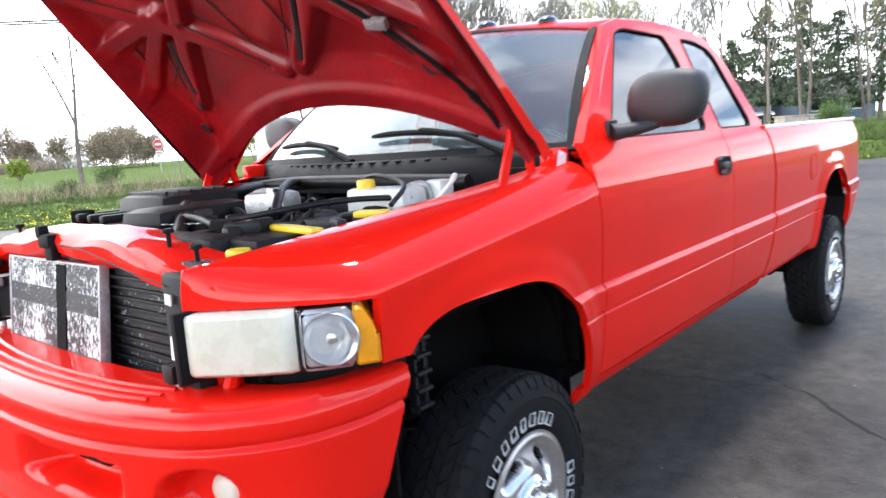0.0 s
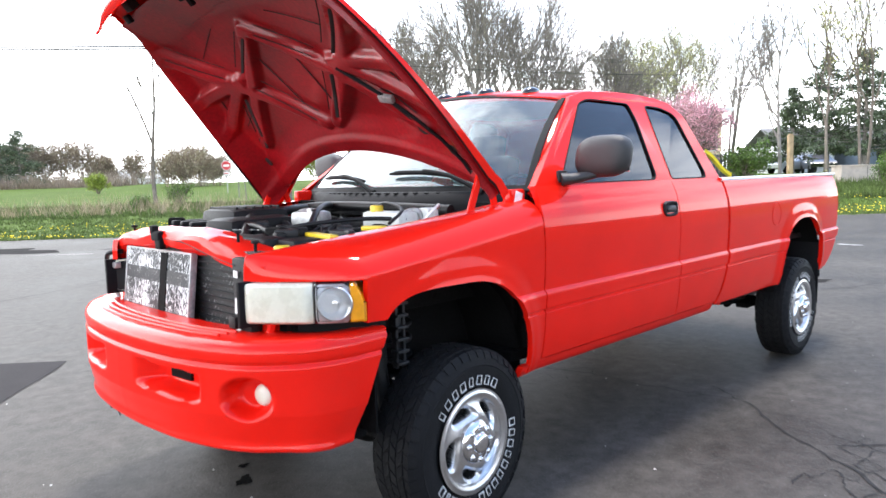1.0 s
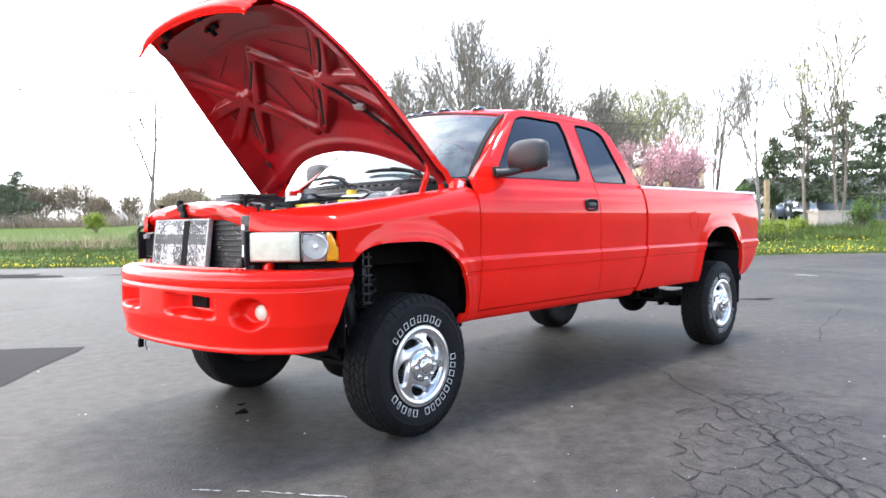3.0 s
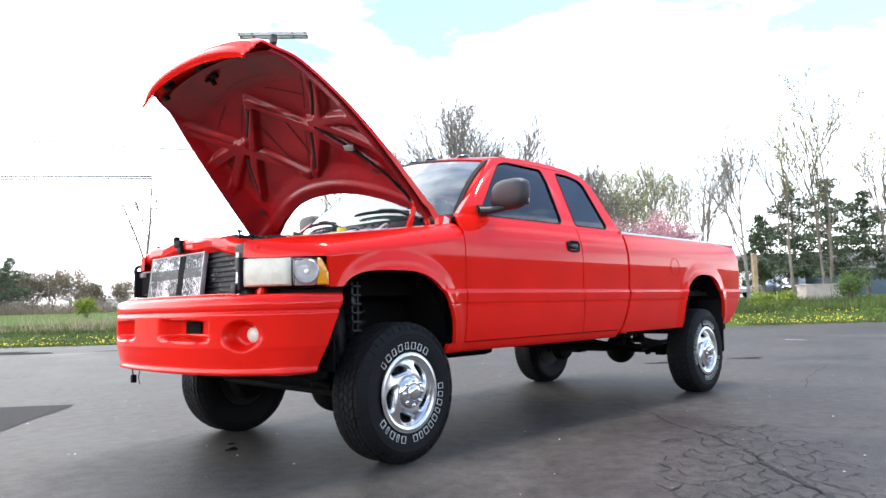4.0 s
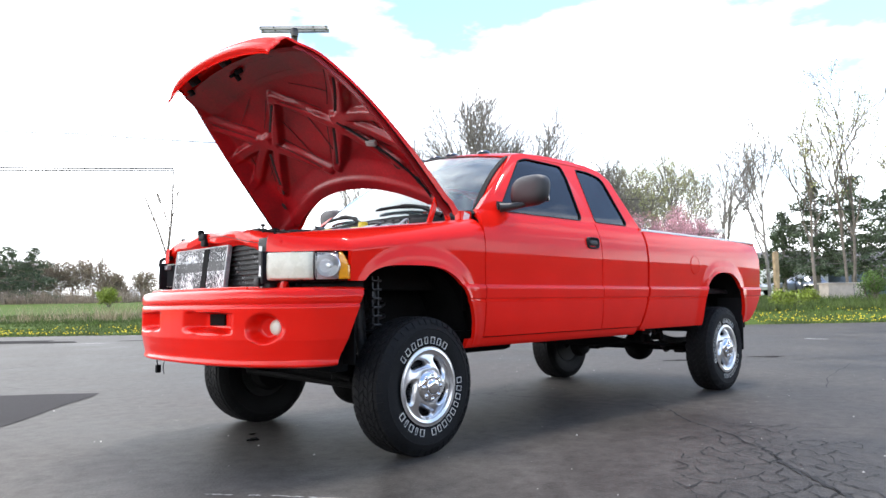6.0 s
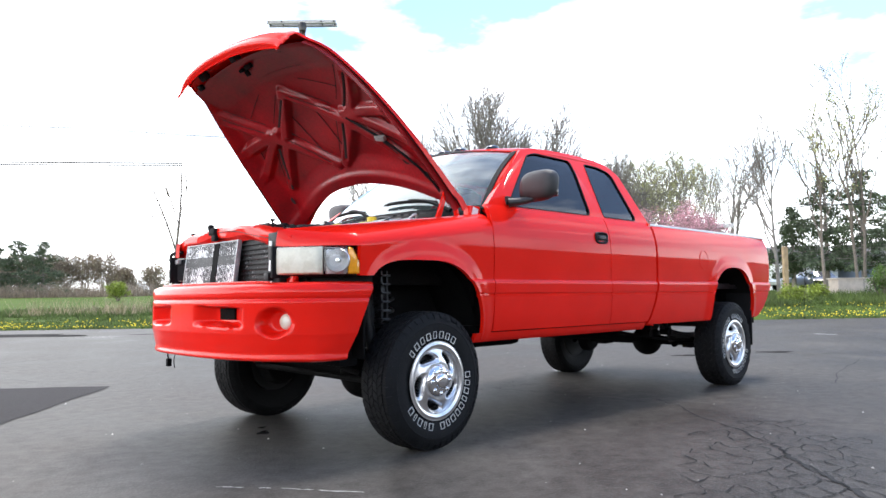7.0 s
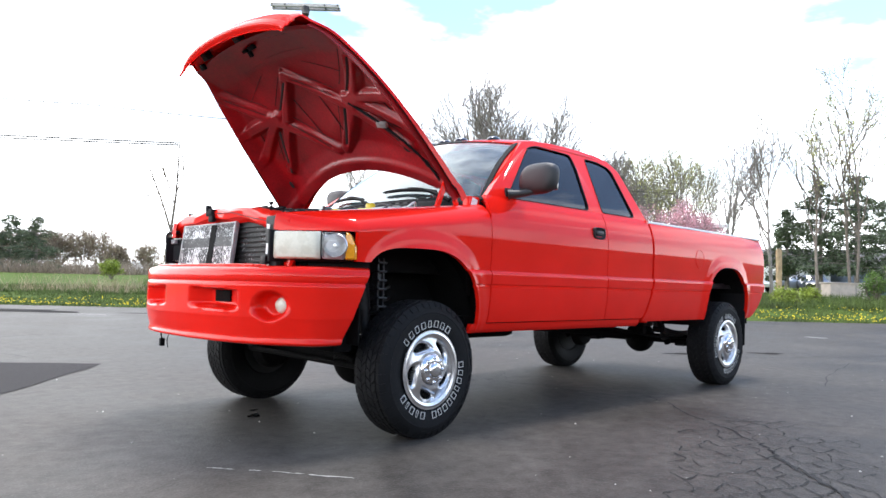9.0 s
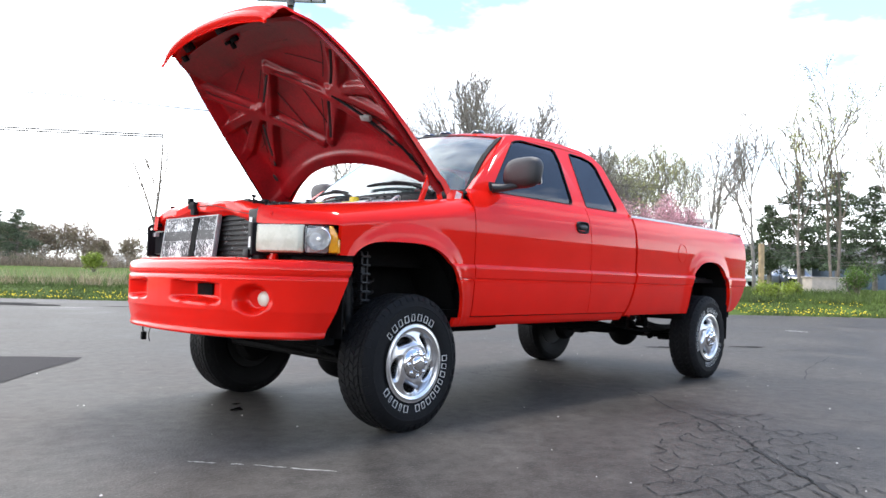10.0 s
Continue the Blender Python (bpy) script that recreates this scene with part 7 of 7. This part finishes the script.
def solid(name, m, boxes, mat, parent, bevel=0.0, label=""):
    bm = bmesh.new()
    for c, s in boxes:
        box(bm, m @ Vector(c), s, m.to_3x3().to_4x4(), bevel)
    return part(name, bm, mat, parent, label, smooth=30)


def thing(name, m, label, category, group=""):
    return group_empty(name, m.translation, label, category, group)


# utility pole with its twin crossarm behind the raised hood
m = placed(-0.1975, 24.6)
t = thing("utility_pole", m, "wooden utility pole with a pale double crossarm", "utility pole")
bm = bmesh.new()
tube(bm, [m @ Vector((0, 0, -0.3)), m @ Vector((0, 0, 5)), m @ Vector((0, 0, 10.55))], [0.15, 0.13, 0.11], 14)
part("pole", bm, POLE, t)
for dy in (-0.15, 0.15):
    solid("crossarm", m, [((0, dy, 10.62), (2.44, 0.09, 0.12))], GREYWOOD, t, 0.01, "weathered pale crossarm")
for x in (-1.15, -0.7, 0.7, 1.15):
    solid("spacer_bolt", m, [((x, 0, 10.62), (0.04, 0.46, 0.04))], STEEL, t, 0.004)
bm = bmesh.new()
lathe(bm, [(0.0, 0.16), (0.12, 0.14), (0.15, 0.0), (0.13, -0.14), (0.0, -0.16)], m @ Vector((0.05, -0.25, 10.40)), 14, "z")
part("pole_top_fitting", bm, INSUL, t, "dark fitting")
bm = bmesh.new()
tube(bm, [m @ Vector((2.9, 0.2, 0.0)), m @ Vector((2.55, 0.2, 1.4)), m @ Vector((1.9, 0.2, 2.6))], 0.035, 8)
part("guy_guard", bm, YELLOW, t, "yellow guy wire guard")


def wire(name, pts, r, label, sag=0.0):
    bm = bmesh.new()
    out = []
    for (a, b) in zip(pts, pts[1:]):
        for k in range(13):
            f = k / 12
            p = Vector(a).lerp(Vector(b), f)
            p.z -= sag * 4 * f * (1 - f)
            out.append(p)
    tube(bm, out, r, 5)
    return tagged(part(name, bm, WIRE, None), label, "cable")


def air(b, d, z):
    x, y = spot(b, d)
    return (x, y, z)


for z0, z1, rr in ((13.25, 12.56, 0.075), (12.98, 12.38, 0.07)):
    wire("overhead_wire", [air(-0.90, 60, z0), air(-0.37, 60, z1)], rr, "thin black overhead wire", 0.05)
    wire("overhead_wire", [air(-0.37, 60, z1), air(-0.05, 60, z1 - 0.7), air(0.80, 60, z1 - 4.0)], 0.012, "thin black overhead wire", 0.05)
wire("overhead_wire", [air(-0.95, 60, 16.9), air(-0.639, 60, 16.08), air(-0.51, 60, 15.73), air(-0.30, 62, 15.2), air(0.2, 75, 13.0)], 0.048, "thin black overhead wire", 0.05)
wire("service_cable", [air(0.50, 36, 5.35), air(0.75, 36, 5.5)], 0.022, "thin pale service cable between trees", 0.08)
wire("service_cable", [air(-0.1, 58, 10.6), air(0.35, 58, 9.0), air(0.50, 36, 5.35)], 0.02, "thin dark overhead service cable", 0.2)

# signs beside the road
m = placed(-0.281, 56)
t = thing("road_sign", m, "red octagonal road sign with a small plate below", "road sign")
solid("post", m, [((0, 0.04, 1.2), (0.07, 0.05, 2.6))], SIGNPOST, t, 0.005)
side = Matrix.Translation(m @ Vector((0, 0, 2.10))) @ m.to_3x3().to_4x4() @ Matrix.Rotation(math.pi / 8, 4, "Y")
for r, y, mat, name, label in ((0.40, 0.0, FASCIA, "rim", "white sign rim"), (0.36, -0.012, SIGNRED, "panel", "red octagonal panel")):
    bm = bmesh.new()
    lathe(bm, [(0.0, y - 0.005), (r, y - 0.005), (r, y + 0.005), (0.0, y + 0.005)], (0, 0, 0), 8)
    bmesh.ops.transform(bm, matrix=side, verts=bm.verts[:])
    panel = part(name, bm, mat, t, label, smooth=0)
solid("white_bar", m, [((0, -0.024, 2.10), (0.46, 0.006, 0.16))], FASCIA, panel, 0.002, "white bar")
plate = solid("plate", m, [((0, 0, 1.50), (0.46, 0.012, 0.24))], FASCIA, t, 0.004, "white plate")
solid("red_bar", m, [((0, -0.012, 1.50), (0.36, 0.006, 0.07))], SIGNRED, plate, 0.002, "red bar")

# pale wall beyond the field, seen under the hood
m = placed(-0.143, 62)
t = thing("white_outbuilding", m, "narrow white painted outbuilding beyond the field", "outbuilding")
solid("wall", m, [((0, 0, 1.8), (1.5, 1.5, 3.7))], WHITEWALL, t, 0.02)
solid("roof", m, [((0, 0, 3.75), (1.8, 1.8, 0.16))], ROOFING, t, 0.02)
# far farm roofs
for b, d, w, h in ((-0.425, 130, 5.0, 1.2), (-0.385, 150, 4.0, 1.3)):
    m = placed(b, d)
    t = thing("farm_building", m, "low white far farm building", "building")
    solid("wall", m, [((0, 0, h / 2), (w, 4, h))], WHITEWALL, t)
    bm = bmesh.new()
    rows = [[m @ Vector((x, y, z)) for x in (-w / 2 - 0.3, w / 2 + 0.3)] for y, z in ((-2.4, h - 0.1), (0, h + 1.3), (2.4, h - 0.1))]
    part("roof", sheet(rows, thick=(0, 0, -0.1)), FASCIA, t, "pale roof", smooth=0)

# house, fence, slide behind the bed
m = placed(0.375, 45)
t = thing("house", m, "cream sided house with a low roof behind a blossoming tree", "house")
solid("wall", m, [((-0.35, 3, 1.9), (2.9, 6, 4.2))], SIDING, t, 0.01)
for k in range(17):
    solid("siding_board", m, [((-0.35, -0.012, 0.15 + 0.235 * k), (2.92, 0.024, 0.20))], SIDING, t, 0.004)
rf = solid("roof", m, [((-0.45, 2.6, 4.18), (3.5, 7.6, 0.20))], ROOFING, t, 0.02)
solid("fascia", m, [((-0.45, -1.22, 4.17), (3.6, 0.05, 0.26))], FASCIA, rf, 0.01, "white fascia board")
w1 = solid("window", m, [((0.3, -0.03, 2.4), (0.9, 0.05, 1.2))], TINTED, t, 0.005, "dark house window")
for c, d in (((0.3, -0.035, 3.04), (1.06, 0.07, 0.08)), ((0.3, -0.035, 1.76), (1.06, 0.07, 0.08)), ((-0.19, -0.035, 2.4), (0.08, 0.07, 1.2)), ((0.79, -0.035, 2.4), (0.08, 0.07, 1.2))):
    solid("frame_bar", m, [(c, d)], FASCIA, w1, 0.004)
m = placed(0.365, 38)
t = thing("garden_fence", m, "dark grey board fence around a garden", "fence")
for k in range(26):
    solid("board", m, [((-2.4 + 0.19 * k, 0, 0.75), (0.17, 0.025, 1.45 + 0.02 * (k % 3)))], FENCE, t, 0.004)
for z in (0.4, 1.2):
    solid("rail", m, [((0, 0.04, z), (4.9, 0.05, 0.09))], FENCE, t, 0.004)
m = placed(0.386, 34)
t = thing("play_slide", m, "yellow plastic play slide in a garden", "slide")
rows = []
for k in range(15):
    f = k / 14
    px_, pz_ = -0.55 + 1.25 * f, 1.62 - 1.15 * f + 0.12 * math.sin(f * math.pi * 2) * 0.5
    rows.append([m @ Vector((px_, y, pz_ + z)) for y, z in ((-0.26, 0.16), (-0.24, 0.17), (-0.21, 0.02), (0, -0.01), (0.21, 0.02), (0.24, 0.17), (0.26, 0.16))])
part("chute", sheet(rows, thick=(0, 0, -0.02)), SLIDE, t)
solid("support", m, [((-0.5, 0, 0.8), (0.06, 0.4, 1.6))], WOODPOST, t, 0.006)
for b, d, h in ((0.344, 31, 2.35), (0.4885, 32, 2.4)):
    m = placed(b, d)
    ob = solid("wooden_post", m, [((0, 0, h / 2 - 0.1), (0.2, 0.2, h)), ((0, 0, h - 0.08), (0.14, 0.14, 0.06))], WOODPOST, None, 0.015)
    tagged(ob, "weathered square wooden post in the grass", "post", "wooden posts")
m = placed(0.589, 35)
t = thing("utility_box", m, "low beige box with a flat lid on the lawn", "box")
solid("side", m, [((0, 0.45, 0.36), (1.85, 0.9, 0.86))], BOXWALL, t, 0.02)
solid("lid", m, [((0, 0.45, 0.815), (1.98, 1.02, 0.06))], BOXWALL, t, 0.015, "slightly overhanging flat lid")
solid("panel_joint", m, [((0.35, -0.004, 0.36), (0.02, 0.012, 0.8))], FENCE, t)
for b, d, w, mat, lab in ((0.66, 58, 7.0, BLUEWALL, "blue-grey house behind the spruces"), (0.525, 60, 4.5, WHITEWALL, "pale low house behind the spruces")):
    m = placed(b, d)
    t = thing("house", m, lab, "house")
    solid("wall", m, [((0, 3, 1.1), (w, 6, 2.4))], mat, t, 0.01)
    bm = bmesh.new()
    rows = [[m @ Vector((x, y, z)) for x in (-w / 2 - 0.4, w / 2 + 0.4)] for y, z in ((-0.5, 2.2), (3, 3.9), (6.5, 2.2))]
    part("roof", sheet(rows, thick=(0, 0, -0.12)), ROOFING, t, smooth=0)
    for k in (-1, 1):
        ww = solid("window", m, [((k * w * 0.25, -0.02, 1.3), (0.9, 0.05, 1.0))], TINTED, t, 0.004)
        for z in (1.84, 0.77):
            solid("frame_bar", m, [((k * w * 0.25, -0.02, z), (1.05, 0.07, 0.08))], FASCIA, ww, 0.003)

# cars parked between the far houses and the spruces
CARDARK = material("dark_car_paint", (0.015, 0.017, 0.022), 0.3, 0.0, 0.1, 3.0, coat=1.0)
CARPALE = material("silver_car_paint", (0.55, 0.56, 0.57), 0.3, 0.3, 0.1, 3.0, coat=1.0)


def parked_car(b, d, turn, paint, label):
    m = placed(b, d) @ Matrix.Rotation(turn, 4, "Z")
    car = thing("parked_car", m, label, "car", "parked cars")
    half = [(-2.15, 0.45), (-2.2, 0.72), (-1.95, 0.92), (-0.95, 1.0), (-0.35, 1.42), (0.9, 1.46), (1.65, 1.05), (2.15, 0.98), (2.2, 0.5)]
    rows = []
    for y, k in ((-0.86, 0.0), (-0.88, 0.6), (-0.62, 1.0), (0.62, 1.0), (0.88, 0.6), (0.86, 0.0)):
        rows.append([m @ Vector((x, y, 0.38 + (z - 0.38) * (k if z > 1.1 else min(1, k + 0.55)) if k else 0.34)) for x, z in half])
    part("body", sheet(rows), paint, car)
    for x0, x1 in ((-0.92, -0.40), (1.0, 1.60)):
        z0, z1 = (1.02, 1.40) if x0 < 0 else (1.42, 1.08)
        part("windscreen", sheet([[m @ Vector((x, y, z + 0.015)) for y in (-0.56, 0.56)] for x, z in ((x0, z0), (x1, z1))], thick=(0, 0, -0.012)), TINTED, car, "dark glass", smooth=0)
    for sx in (-1.35, 1.35):
        for sy in (-0.80, 0.80):
            bm = bmesh.new()
            lathe(bm, [(0.0, -0.1), (0.2, -0.1), (0.31, -0.08), (0.32, 0.0), (0.31, 0.08), (0.2, 0.1), (0.0, 0.1)], (0, 0, 0), 20)
            bmesh.ops.transform(bm, matrix=m @ Matrix.Translation((sx, sy, 0.32)), verts=bm.verts[:])
            part("wheel", bm, RUBBER, car)
    for sy in (-0.6, 0.6):
        solid("headlight", m, [((-2.17, sy, 0.74), (0.06, 0.34, 0.12))], LENS, car, 0.02)


parked_car(0.538, 55, 1.25, CARDARK, "dark parked car beyond the lawn")
parked_car(0.503, 58, 0.3, CARPALE, "silver parked car beyond the lawn")
